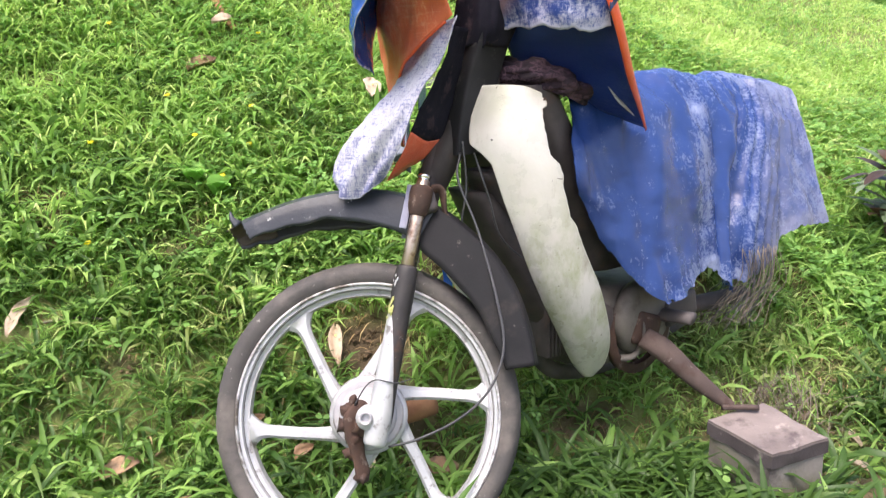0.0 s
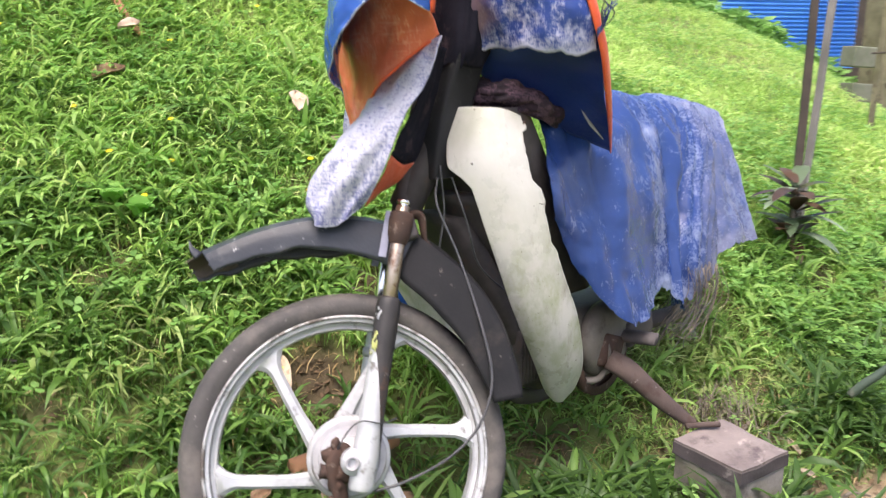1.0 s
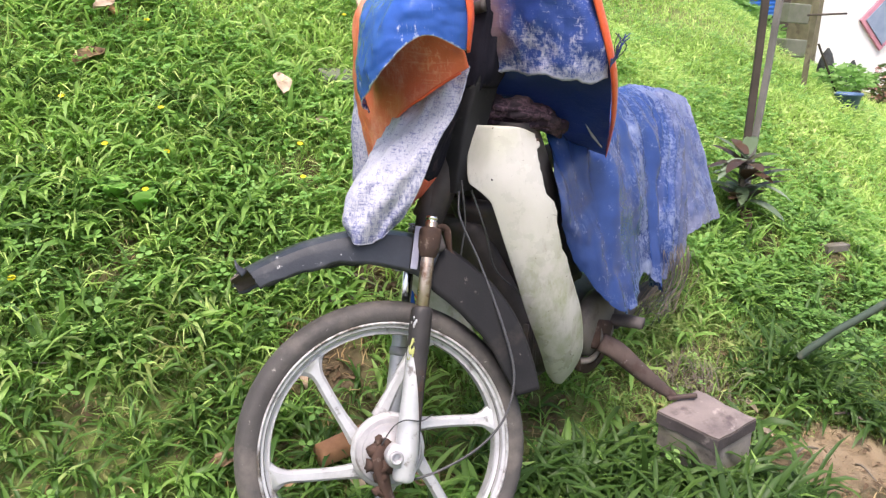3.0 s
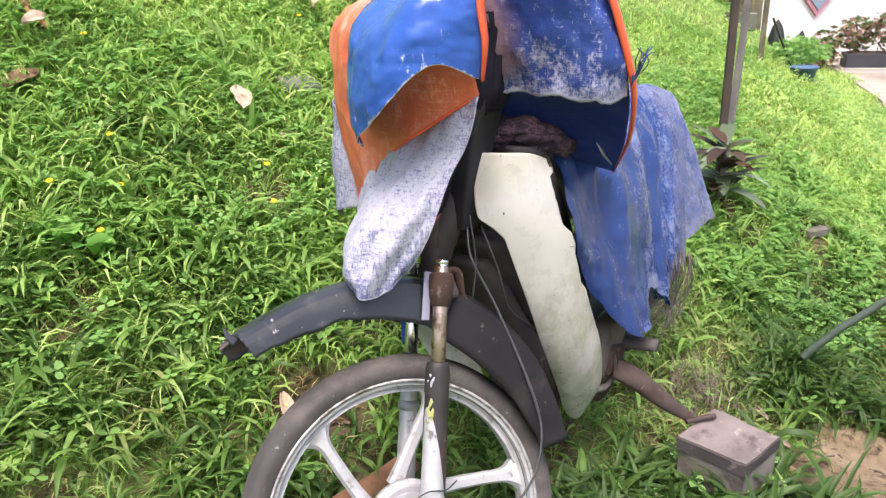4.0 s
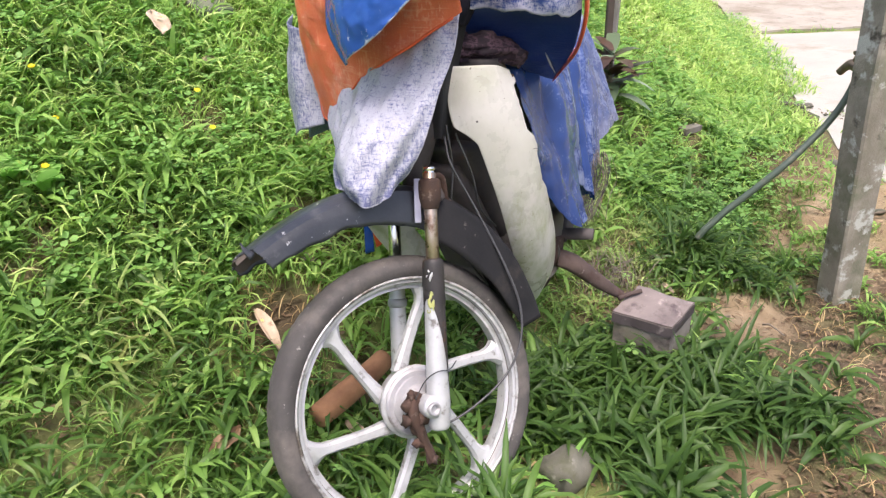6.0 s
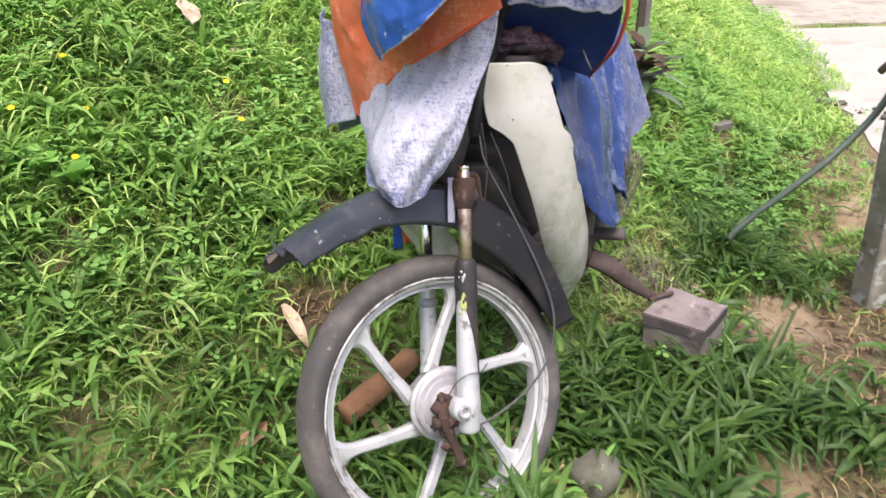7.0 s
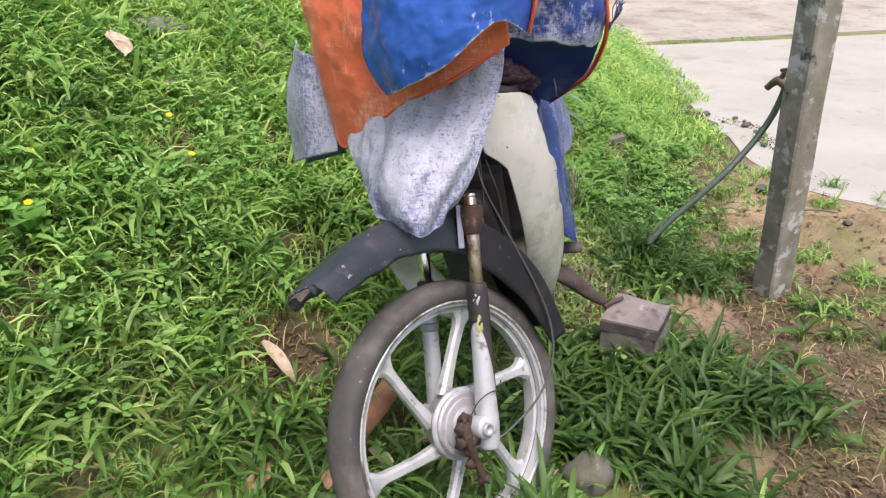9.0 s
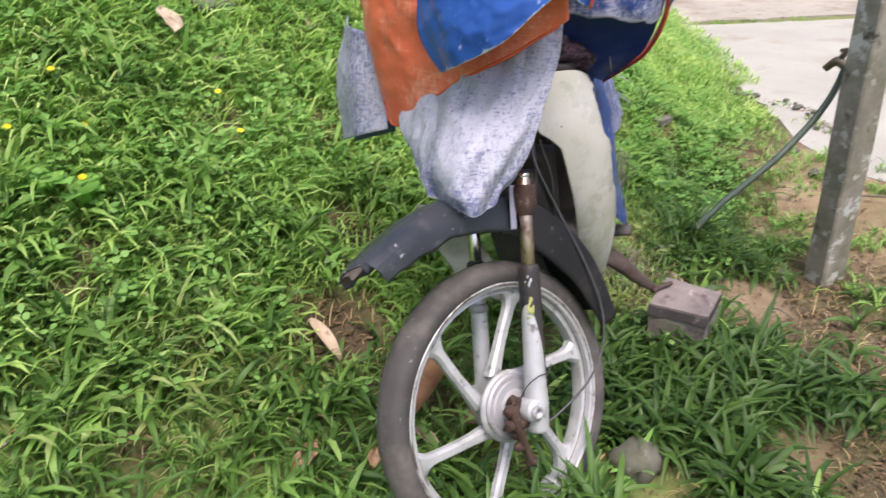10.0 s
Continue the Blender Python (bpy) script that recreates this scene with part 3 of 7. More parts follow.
def bare(x, y):
    """How bare the soil is, 0 to 1."""
    x, y = np.asarray(x, float), np.asarray(y, float)

    def spot(cx, cy, rx, ry):
        return np.clip(1.25 - ((x - cx) / rx) ** 2 - ((y - cy) / ry) ** 2, 0, 1)
    b = np.maximum.reduce([spot(1.10, 1.345, 0.25, 0.15), spot(1.42, 1.30, 0.16, 0.13), spot(1.62, 1.32, 0.26, 0.20), spot(0.87, 0.82, 0.16, 0.12), spot(1.10, 0.98, 0.16, 0.12), 0.85 * spot(0.42, 0.925, 0.10, 0.08), 0.5 * spot(0.68, 1.02, 0.07, 0.06),
                           0.8 * spot(1.18, 1.65, 0.15, 0.05), 0.62 * spot(0.84, 1.52, 0.24, 0.17), 0.5 * spot(1.06, 1.76, 0.20, 0.12), 0.55 * spot(0.70, 1.70, 0.16, 0.10), spot(1.85, 1.58, 0.26, 0.20), spot(0.95, 1.28, 0.18, 0.13), 0.95 * spot(1.0, 1.08, 0.17, 0.11), spot(2.12, 1.45, 0.2, 0.3), 0.9 * spot(1.45, 0.95, 0.2, 0.2),
                           0.8 * spot(0.72, 1.52, 0.20, 0.09), 0.97 * spot(-0.19, 1.70, 0.15, 0.10), 0.85 * spot(-0.02, 1.86, 0.13, 0.05), 0.9 * spot(-0.04, 1.95, 0.10, 0.06), 0.8 * spot(-0.10, 1.54, 0.12, 0.09),
                           0.75 * spot(-0.44, 1.94, 0.048, 0.034), 0.75 * spot(-0.54, 1.72, 0.041, 0.027), 0.75 * spot(-0.43, 1.65, 0.041, 0.034), 0.6 * spot(-0.39, 1.81, 0.041, 0.027), 0.7 * spot(-0.72, 1.56, 0.054, 0.034), 0.7 * spot(-0.30, 1.50, 0.048, 0.041)])
    near = sstep(-0.7, 0.2, y) * sstep(4.0, 2.8, x)
    patchy = np.sin(6.1 * x + 2.0 * np.sin(5.2 * y + 1)) * np.sin(7.3 * y + 1.5 * np.sin(4.4 * x))
    b = np.maximum(b, 0.85 * near * sstep(0.15, 0.5, patchy) * sstep(0.35, 0.55, x) * sstep(1.32, 1.2, y))
    worn = np.sin(9.3 * x + 1.9 * np.sin(6.1 * y + 2)) * np.sin(8.1 * y + 2.2 * np.sin(5.3 * x + 0.7)) + 0.35 * np.sin(23 * x + 1.4 * np.sin(17 * y)) * np.sin(21 * y + 0.6)
    b = np.maximum(b, 0.72 * sstep(0.42, 0.85, worn) * sstep(2.9, 2.2, y) * np.maximum(sstep(1.55, 1.85, y), sstep(-0.3, 0.0, x) * sstep(0.95, 1.25, y)))
    corner = sstep(-0.10, 0.12, ((x - 0.50) * 0.40 - (y - 0.95) * 0.54) / 0.67)      # trodden corner towards the paving
    b = np.maximum(b, 0.98 * clay(x, y))
    return np.maximum(b, near * corner * np.clip(0.72 + 0.40 * worn, 0.38, 0.97))


xs = np.concatenate([np.linspace(-60, -4, 15)[:-1], np.linspace(-4, 10, 300)[:-1], np.linspace(10, 60, 14)])
ys = np.concatenate([np.linspace(-60, -2, 15)[:-1], np.linspace(-2, 8, 220)[:-1], np.linspace(8, 70, 15)])
gx, gy = np.meshgrid(xs, ys)
gz = height(gx, gy)
gn = len(xs)
ground = mesh_ob("ground", np.stack([gx, gy, gz], -1).reshape(-1, 3),
                 [(j * gn + i, j * gn + i + 1, (j + 1) * gn + i + 1, (j + 1) * gn + i) for j in range(len(ys) - 1) for i in range(gn - 1)], M_SOIL)
turf_at = ground.data.attributes.new("turf", "FLOAT", "POINT")
turf_at.data.foreach_set("value", (1 - bare(gx, gy)).ravel().astype(np.float32))
sand_at = ground.data.attributes.new("sand", "FLOAT", "POINT")
sand_at.data.foreach_set("value", (0.9 * sandy(gx, gy) * bare(gx, gy) + 0.62 * clay(gx, gy)).clip(0, 0.9).ravel().astype(np.float32))
tagged(ground, "brown earth bank under the lawn, bare in patches", "ground", kind="structure")

# ---------------------------------------------------------------- paving, posts, house


def slab(outline, top, thick, jag, seed):
    """A cast slab with a broken outline."""
    r = random.Random(seed)
    pts = []
    for (x0, y0), (x1, y1) in zip(outline, outline[1:] + outline[:1]):
        n = max(1, int(math.hypot(x1 - x0, y1 - y0) / 0.12)) if max(abs(x0), abs(x1)) < 6 else 1
        for k in range(n):
            u = k / n
            pts.append((x0 + (x1 - x0) * u + r.uniform(-jag, jag), y0 + (y1 - y0) * u + r.uniform(-jag, jag)))
    bm = bmesh.new()
    f = bm.faces.new([bm.verts.new((x, y, top)) for x, y in pts])
    ex = bmesh.ops.extrude_face_region(bm, geom=[f])
    bmesh.ops.translate(bm, vec=(0, 0, -thick), verts=[g for g in ex["geom"] if isinstance(g, bmesh.types.BMVert)])
    return bm


pavement = thing("pavement", "pale cracked concrete paving with grassy joints", "pavement", kind="structure")
part("slab", slab([(4.28, 3.95), (3.62, 3.22), (2.86, 2.42), (2.42, 1.98), (2.14, 1.55), (2.20, 0.9), (2.6, -1.5), (9.5, -1.5), (9.5, 1.2), (5.24, 3.42)], 0.0, 0.14, 0.030, 3), M_CONCRETE, pavement, smooth=False)
part("slab", slab([(4.36, 4.06), (5.30, 3.53), (9.5, 1.32), (14, 3.0), (14, 7.66), (7.3, 7.66), (6.62, 6.66), (5.3, 5.0)], 0.006, 0.14, 0.030, 4), M_OLDCONCRETE, pavement, smooth=False)

house = thing("house", "white rendered house wall behind the paving", "house")
part("wall", bm_box(9.6, 0.2, 4.0, pose(10.5, 7.75, 1.9)), M_WALL, house, smooth=False)
part("wall", bm_box(0.2, 6.0, 4.0, pose(5.8, 10.85, 1.9)), M_WALL, house, smooth=False)
part("roof", bm_box(10.0, 7.0, 0.15, pose(11.0, 10.6, 3.98)), M_POSTGREY, house, smooth=False)

M_SIGNRED = surface("faded_pink_paint", [(0.3, (0.50, 0.20, 0.26)), (0.7, (0.62, 0.30, 0.36))], 6, (0.5, 0.7))
M_SIGNBLUE = surface("faded_blue_paint", [(0.3, (0.20, 0.26, 0.36)), (0.7, (0.30, 0.36, 0.46))], 6, (0.5, 0.7))
sign = thing("wall_sign", "diamond-shaped pink and grey-blue board on the white wall", "sign")
part("board", bm_box(0.50, 0.03, 0.50, pose(7.17, 7.63, 0.90, 0, 45, 0), 0.004), M_SIGNRED, sign, smooth=False)
part("panel", bm_box(0.40, 0.012, 0.40, pose(7.17, 7.608, 0.90, 0, 45, 0), 0.003), M_SIGNBLUE, sign, smooth=False)

planter = thing("planter", "long dark planter box at the foot of the wall", "planter")
PL = pose(7.93, 6.08, 0, 0, 0, -37)          # the planter's middle, x along it
part("trough", bm_box(2.9, 0.34, 0.17, PL @ pose(0.15, 0.1, 0.092), 0.012), surface("planter_dark", [(0.3, (0.025, 0.026, 0.034)), (0.7, (0.055, 0.057, 0.07))], 4, (0.6, 0.8)), planter, smooth=False)
part("plinth", bm_box(3.0, 0.50, 0.02, PL @ pose(0.15, 0.06, 0.012), 0.005), M_CONCRETE, planter, smooth=False)
part("soil", bm_box(2.8, 0.26, 0.02, PL @ pose(0.15, 0.1, 0.176)), M_SOIL, planter, smooth=False)


def leaf_cloud(centre, radii, count, size, seed, droop=0.4):
    """Many small two-sided leaves round a centre."""
    r = np.random.default_rng(seed)
    verts, faces = [], []
    for _ in range(count):
        d = r.normal(size=3)
        d /= np.linalg.norm(d)
        p = np.array(centre) + d * np.array(radii) * r.uniform(0.35, 1.0) ** 0.6
        a = r.uniform(0, 6.283)
        out = np.array([math.cos(a), math.sin(a), r.uniform(-droop, droop)])
        out /= np.linalg.norm(out)
        side = np.cross(out, r.normal(size=3))
        side /= np.linalg.norm(side)
        s = size * r.uniform(0.6, 1.4)
        k = len(verts)
        verts += [p, p + out * s * 0.5 + side * s * 0.22, p + out * s, p + out * s * 0.5 - side * s * 0.22]
        faces += [(k, k + 1, k + 2, k + 3)]
    return verts, faces


def bush(at, radii, count, size, seed, label, material):
    b = thing("shrub", label, "shrub", "shrubs in the planter", at=(0, 0, 0))
    v, f = leaf_cloud((at[0], at[1], at[2] + radii[2]), radii, count, size, seed)
    mesh_ob("foliage", v, f, material, b)
    part("stem", bm_tube([(at[0], at[1], at[2] - 0.02), (at[0] + 0.02, at[1], at[2] + radii[2]), (at[0], at[1] + 0.03, at[2] + radii[2] * 1.5)], [0.018, 0.012, 0.006], 8, 8), M_STICK, b)
    return b


for k, (bx, w, hh) in enumerate([(-1.2, 0.20, 0.20), (-0.85, 0.26, 0.23), (-0.45, 0.24, 0.18), (0.0, 0.3, 0.26), (0.5, 0.28, 0.2), (1.1, 0.35, 0.26)]):
    at = PL @ Vector((bx, 0.1, 0.185))
    bush(at, (w, 0.2, hh), 480, 0.075, 40 + k, "mixed green and pink-leaved shrub growing in the planter", M_PLANT)
bush((6.62, 6.92, 0.0), (0.16, 0.16, 0.22), 420, 0.07, 61, "leafy garden shrub at the end of the planter", M_PLANT)


def cactus(at, lobes):
    c = thing("cactus", "dark upright cactus beside the white wall", "cactus", "cacti by the wall")
    for x, y, z0, z1, r in lobes:
        part("lobe", bm_tube([(at[0] + x, at[1] + y, at[2] + z0), (at[0] + x * 1.1, at[1] + y, at[2] + (z0 + z1) / 2), (at[0] + x * 1.15, at[1] + y, at[2] + z1)], [r * 0.8, r, r * 1.05, r * 1.1, r * 1.05, r * 1.08, r * 1.1, r * 1.02, r * 0.85, r * 0.6, r * 0.08], 14, 44, 0.75), M_CACTUS, c)
    return c


cz = float(height(3.72, 4.55))
cactus((3.67, 4.54, cz - 0.06), [(0, 0, -0.05, 0.34, 0.070), (0.075, 0.02, -0.05, 0.20, 0.065), (0.15, 0.0, -0.05, 0.15, 0.06), (0.03, -0.04, -0.05, 0.16, 0.075), (0.22, 0.03, -0.05, 0.25, 0.046)])
cactus((3.98, 4.62, cz - 0.04), [(0, 0, -0.05, 0.23, 0.036), (0.07, 0.0, -0.05, 0.16, 0.033)])
M_CEMENT = surface("mossy_cement", [(0.3, (0.10, 0.11, 0.075)), (0.7, (0.20, 0.20, 0.16))], 8, (0.8, 0.95), second=[((0.10, 0.14, 0.05), 9, 0.52, 0.7)])
for cbx, cbz, cbs in ((3.40, 0.975, 0.13), (3.41, 0.745, 0.12)):
    cb = part("cement_block", bm_box(0.20, 0.12, cbs, pose(cbx, 4.62, cbz, 2, 3, 8), 0.008), M_CEMENT, None, smooth=False)
    tagged(cb, "mossy grey cement block on the overgrown bank", "block", "cement blocks")
pz = float(height(3.15, 3.80)) + 0.03
M_POTBLUE = surface("blue_plastic", [(0.3, (0.05, 0.10, 0.20)), (0.7, (0.09, 0.16, 0.30))], 8, (0.4, 0.6))
pot = thing("flower_pot", "squat blue plastic pot standing in the grass", "flower pot")
part("bowl", bm_lathe([(0, -0.03), (0.052, -0.03), (0.070, 0.045), (0.076, 0.045), (0.076, 0.055), (0.068, 0.055), (0.063, 0.04), (0, 0.04)], 28, pose(3.17, 3.765, pz - 0.01) @ Matrix.Scale(1.08, 4)), M_POTBLUE, pot)
v, f = leaf_cloud((3.30, 3.95, pz + 0.12), (0.19, 0.17, 0.085), 520, 0.05, 71)
potplant = thing("pot_plant", "leafy green plant growing over the blue pot", "plant")
mesh_ob("foliage", v, f, M_CLOVER, potplant)

# blue corrugated sheet on the bank
bz = float(height(4.9, 7.2))
nu = 120
cor = np.array([[(2.45 + 2.75 * i / nu, 7.0, z) for i in (0, nu)] for z in np.linspace(0.95, 2.6, 330)])
cor[:, :, 1] += 0.008 * np.sin(cor[:, :, 2] * 2 * math.pi / 0.04)
M_CORR = surface("bright_blue_sheet", [(0.3, (0.03, 0.15, 0.55)), (0.7, (0.06, 0.24, 0.70))], 3, (0.35, 0.5))
fence = thing("sheet_fence", "bright blue corrugated sheet fence on the bank", "fence")
net_mesh("sheet", cor, M_CORR, fence, 0.003)
for fx in (2.55, 3.9, 5.15):
    part("fence_post", bm_box(0.07, 0.07, 2.9, pose(fx, 7.08, 1.2), 0.006), M_POSTDARK, fence, smooth=False)

v, f = [], []
for k in range(26):
    r = random.Random(1200 + k)
    tx = 2.7 + 2.5 * k / 25 + r.uniform(-0.05, 0.05)
    ty = 6.75 + r.uniform(-0.15, 0.1)
    hh = 0.05 + 0.085 * sstep(2.9, 4.3, tx) * r.uniform(0.7, 1.2)
    v1, f1 = leaf_cloud((tx, ty, float(height(tx, ty)) + hh), (0.11, 0.10, hh), 90, 0.085, 1300 + k)
    f += [tuple(i + len(v) for i in q) for q in f1]
    v += v1
tagged(mesh_ob("weed_thicket", v, f, M_CLOVER), "leafy green weeds along the foot of the blue fence", "weeds", kind="stuff")


def timber(at, top, sx, sy, material, label, name="post", turn=0.0):
    p = Vector(at)
    d = Vector(top) - p
    m = Matrix.Translation(p + d / 2) @ d.to_track_quat("Z", "Y").to_matrix().to_4x4() @ pose(0, 0, 0, 0, 0, turn)
    bm = bm_box(sx, sy, d.length, None, min(sx, sy) * 0.07, 1)
    bmesh.ops.subdivide_edges(bm, edges=[e for e in bm.edges if abs((e.verts[0].co - e.verts[1].co).z) > 0.5 * d.length], cuts=14)
    for q in bm.verts:
        q.co.x += 0.004 * noise.noise(Vector((q.co.x * 9, q.co.y * 9, q.co.z * 4)))
        q.co.y += 0.004 * noise.noise(Vector((q.co.x * 9 + 7, q.co.y * 9, q.co.z * 4)))
    bmesh.ops.transform(bm, matrix=m, verts=bm.verts)
    me = part(name, bm, material, None, smooth=False)
    return tagged(me, label, "post")


post_h = float(height(1.434, 1.312))
timber((1.434, 1.312, post_h - 0.06), (1.402, 1.392, 2.4), 0.090, 0.090, M_POST, "square grey concrete post with lichen, standing in bare soil", turn=48)
p2 = float(height(1.55, 2.5))
timber((1.535, 2.500, p2 - 0.1), (1.552, 2.515, 2.6), 0.026, 0.026, M_POSTDARK, "slim dark brown timber post on the grass bank", turn=20)
timber((1.562, 2.515, p2 - 0.1), (1.765, 2.600, 2.6), 0.022, 0.024, M_POSTGREY, "slim weathered grey timber post leaning beside a dark one", turn=10)
p3 = float(height(2.95, 3.88))
timber((2.885, 3.82, p3 - 0.1), (2.955, 3.84, 3.0), 0.030, 0.030, M_POSTOLIVE, "olive-brown timber post further up the bank", turn=25)
p4 = float(height(4.55, 5.9))
timber((4.58, 5.9, p4 - 0.1), (4.60, 5.9, 3.2), 0.24, 0.14, M_POSTOLIVE, "broad weathered timber post beside the blue fence", turn=12)
# panel added for the dark strip between the fence and the house
partition = part("partition", bm_box(0.22, 0.05, 2.6, pose(5.42, 7.25, 1.5)), M_POSTDARK, None, smooth=False)
tagged(partition, "dark upright panel between the fence and the house", "partition")
rail = part("cross_rail", bm_between((2.82, 3.79, p3 + 0.42), (3.10, 3.80, p3 + 0.43), 0.006, 10, 0.003), M_POSTDARK, None)
tagged(rail, "short dark rail nailed across a post", "rail")
prop = part("prop_pole", bm_between((2.96, 3.83, p3 + 0.26), (3.36, 4.02, float(height(3.36, 4.02)) - 0.02), 0.0065, 10, 0.003), M_POSTDARK, None)
tagged(prop, "thin dark pole leaning on a post", "pole")

# tap and hose on the concrete post
tap = thing("garden_tap", "tarnished brass tap on a pipe beside the post", "tap")
part("pipe", bm_tube([(1.470, 1.380, 0.556), (1.488, 1.404, 0.556), (1.505, 1.430, 0.552)], 0.009, 10, 8), M_BRASS, tap)
part("body", bm_tube([(1.505, 1.428, 0.552), (1.506, 1.442, 0.562), (1.506, 1.458, 0.570), (1.507, 1.476, 0.558), (1.508, 1.492, 0.540)], [0.011, 0.014, 0.016, 0.012, 0.011], 12, 14), M_BRASS, tap)
part("spindle", bm_between((1.506, 1.452, 0.572), (1.505, 1.440, 0.606), 0.009, 10, 0.002), M_BRASS, tap)
part("handle", bm_box(0.040, 0.014, 0.012, pose(1.505, 1.437, 0.609, 0, 15, 100), 0.003), M_BRASS, tap)
part("binding_wire", bm_tube([(1.488, 1.402, 0.52), (1.485, 1.405, 0.60), (1.478, 1.395, 0.70), (1.470, 1.390, 0.80)], 0.0016, 6, 16), M_CABLE, tap)
hose = part("garden_hose", bm_tube([(1.506, 1.432, 0.556), (1.500, 1.436, 0.52), (1.478, 1.443, 0.465), (1.435, 1.455, 0.405), (1.378, 1.473, 0.345), (1.312, 1.498, 0.280), (1.238, 1.545, 0.198), (1.190, 1.575, 0.148), (1.160, 1.592, 0.112), (1.136, 1.606, 0.084), (1.118, 1.618, 0.055)], 0.0105, 12, 70), M_HOSE, None)
tagged(hose, "dull green hose hanging from the tap into the grass", "hose")

# ---------------------------------------------------------------- motorcycle
bike = thing("motorcycle", "derelict small motorcycle with a white cast front wheel, parked in grass", "motorcycle")

# front assembly: x to the rear, y to the bike's left side, z up in the wheel's plane
NRM = Vector((0.02622, -0.93702, 0.34829)).normalized()
UX = Vector((0.99961, 0.02798, 0.0))
UZ = Vector((-0.00974, 0.34815, 0.93739))
HUB = Vector((-0.1370, 1.2196, 0.2186))
FR = Matrix((( UX.x, NRM.x, UZ.x, HUB.x), (UX.y, NRM.y, UZ.y, HUB.y), (UX.z, NRM.z, UZ.z, HUB.z), (0, 0, 0, 1)))
AX = FR @ pose(0, 0, 0, -90)     # lathe axis along the axle, z to the bike's left


def fr(x, y, z):
    return FR @ Vector((x, y, z))


rim_prof = [(0.219, -0.024), (0.228, -0.026), (0.2285, -0.020), (0.222, -0.017), (0.2185, -0.012), (0.212, -0.010), (0.2075, -0.012), (0.2055, 0.0), (0.2075, 0.012), (0.212, 0.010), (0.2185, 0.012), (0.222, 0.017), (0.2285, 0.020), (0.228, 0.026), (0.219, 0.024), (0.217, 0), (0.219, -0.024)]
wheel = part("front_wheel", bm_lathe(rim_prof, 96, AX), M_ALLOY, bike, "white-painted cast alloy front wheel")
sharp(wheel, 40)
tyre_prof = [(0.222, -0.020), (0.232, -0.029), (0.244, -0.033), (0.254, -0.0315), (0.262, -0.024), (0.2665, -0.012), (0.268, 0), (0.2665, 0.012), (0.262, 0.024), (0.254, 0.0315), (0.244, 0.033), (0.232, 0.029), (0.222, 0.020), (0.215, 0), (0.222, -0.020)]
tb = bm_lathe(tyre_prof, 140)
for q in tb.verts:      # shallow worn tread grooves and a slightly uneven carcass
    r = math.hypot(q.co.x, q.co.y)
    a = math.atan2(q.co.y, q.co.x)
    if r > 0.2600:
        k = 1 - 0.0022 * (math.sin(a * 70 + abs(q.co.z) * 160) > 0.45) * (abs(q.co.z) > 0.006) / r
        q.co.x *= k
        q.co.y *= k
bmesh.ops.transform(tb, matrix=AX, verts=tb.verts)
tyre = part("tyre", tb, M_TYRE, wheel, "worn dusty black tyre")
for s in (-1, 1):
    part("rim_lip", bm_lathe([(0.2282, s * 0.0262), (0.2300, s * 0.0285), (0.2275, s * 0.0300), (0.2240, s * 0.0275), (0.2250, s * 0.0255), (0.2282, s * 0.0262)], 96, AX), M_RIMLIP, wheel)


SPOKE_TURN = 5.5


def spoke_bm(angle):
    """A cast spoke with a raised rib: it leaves the hub to one side of the radius and flares into the rim."""
    bm = bmesh.new()
    rows = []
    for u in np.linspace(0, 1, 22):
        r = 0.050 + u * (0.2095 - 0.050)
        w = 0.0105 + 0.0045 * max(0, 1 - u / 0.35) ** 1.5 + 0.024 * max(0, (u - 0.76) / 0.24) ** 2.6
        side = -0.029 * (1 - u) ** 1.15 - 0.0035 * math.sin(u * math.pi)
        dep = 0.013 - 0.003 * math.sin(u * math.pi)
        rows.append([bm.verts.new((r, t + side, h)) for t, h in ((-w, -dep * 0.6), (-w, dep * 0.45), (-w * 0.72, dep * 0.75), (-w * 0.55, dep), (w * 0.55, dep), (w * 0.72, dep * 0.75), (w, dep * 0.45), (w, -dep * 0.6), (0, -dep))])
    for a, b in zip(rows, rows[1:]):
        for k in range(9):
            bm.faces.new((a[k], a[(k + 1) % 9], b[(k + 1) % 9], b[k]))
    bm.faces.new(rows[0])
    bm.faces.new(rows[-1][::-1])
    bmesh.ops.transform(bm, matrix=AX @ pose(0, 0, 0, 0, 0, angle), verts=bm.verts)
    return bm


# in AX's frame x is rearward and y points down, so angles are mirrored
for k in range(6):
    sharp(part("spoke", spoke_bm(-(SPOKE_TURN + 60 * k)), M_ALLOY, wheel), 40)
part("hub", bm_lathe([(0, -0.040), (0.030, -0.040), (0.036, -0.030), (0.052, -0.020), (0.058, -0.012), (0.058, 0.010), (0.066, 0.014), (0.068, 0.022), (0.062, 0.026), (0, 0.026)], 48, AX), M_ALLOY, wheel)
drum = part("brake_plate", bm_lathe([(0, 0.024), (0.0605, 0.024), (0.0615, 0.030), (0.058, 0.034), (0.050, 0.0345), (0.048, 0.038), (0.036, 0.040), (0.034, 0.044), (0.020, 0.050), (0.016, 0.060), (0, 0.060)], 48, AX), M_DRUM, wheel, "dull grey drum brake plate")
sharp(drum, 30)
part("axle_nut", bm_lathe([(0, 0.088), (0.0062, 0.088), (0.0068, 0.099), (0.0105, 0.1005), (0.0120, 0.098), (0.0120, 0.06), (0, 0.06)], 20, AX), M_DRUM, wheel, "hollow grey axle end")
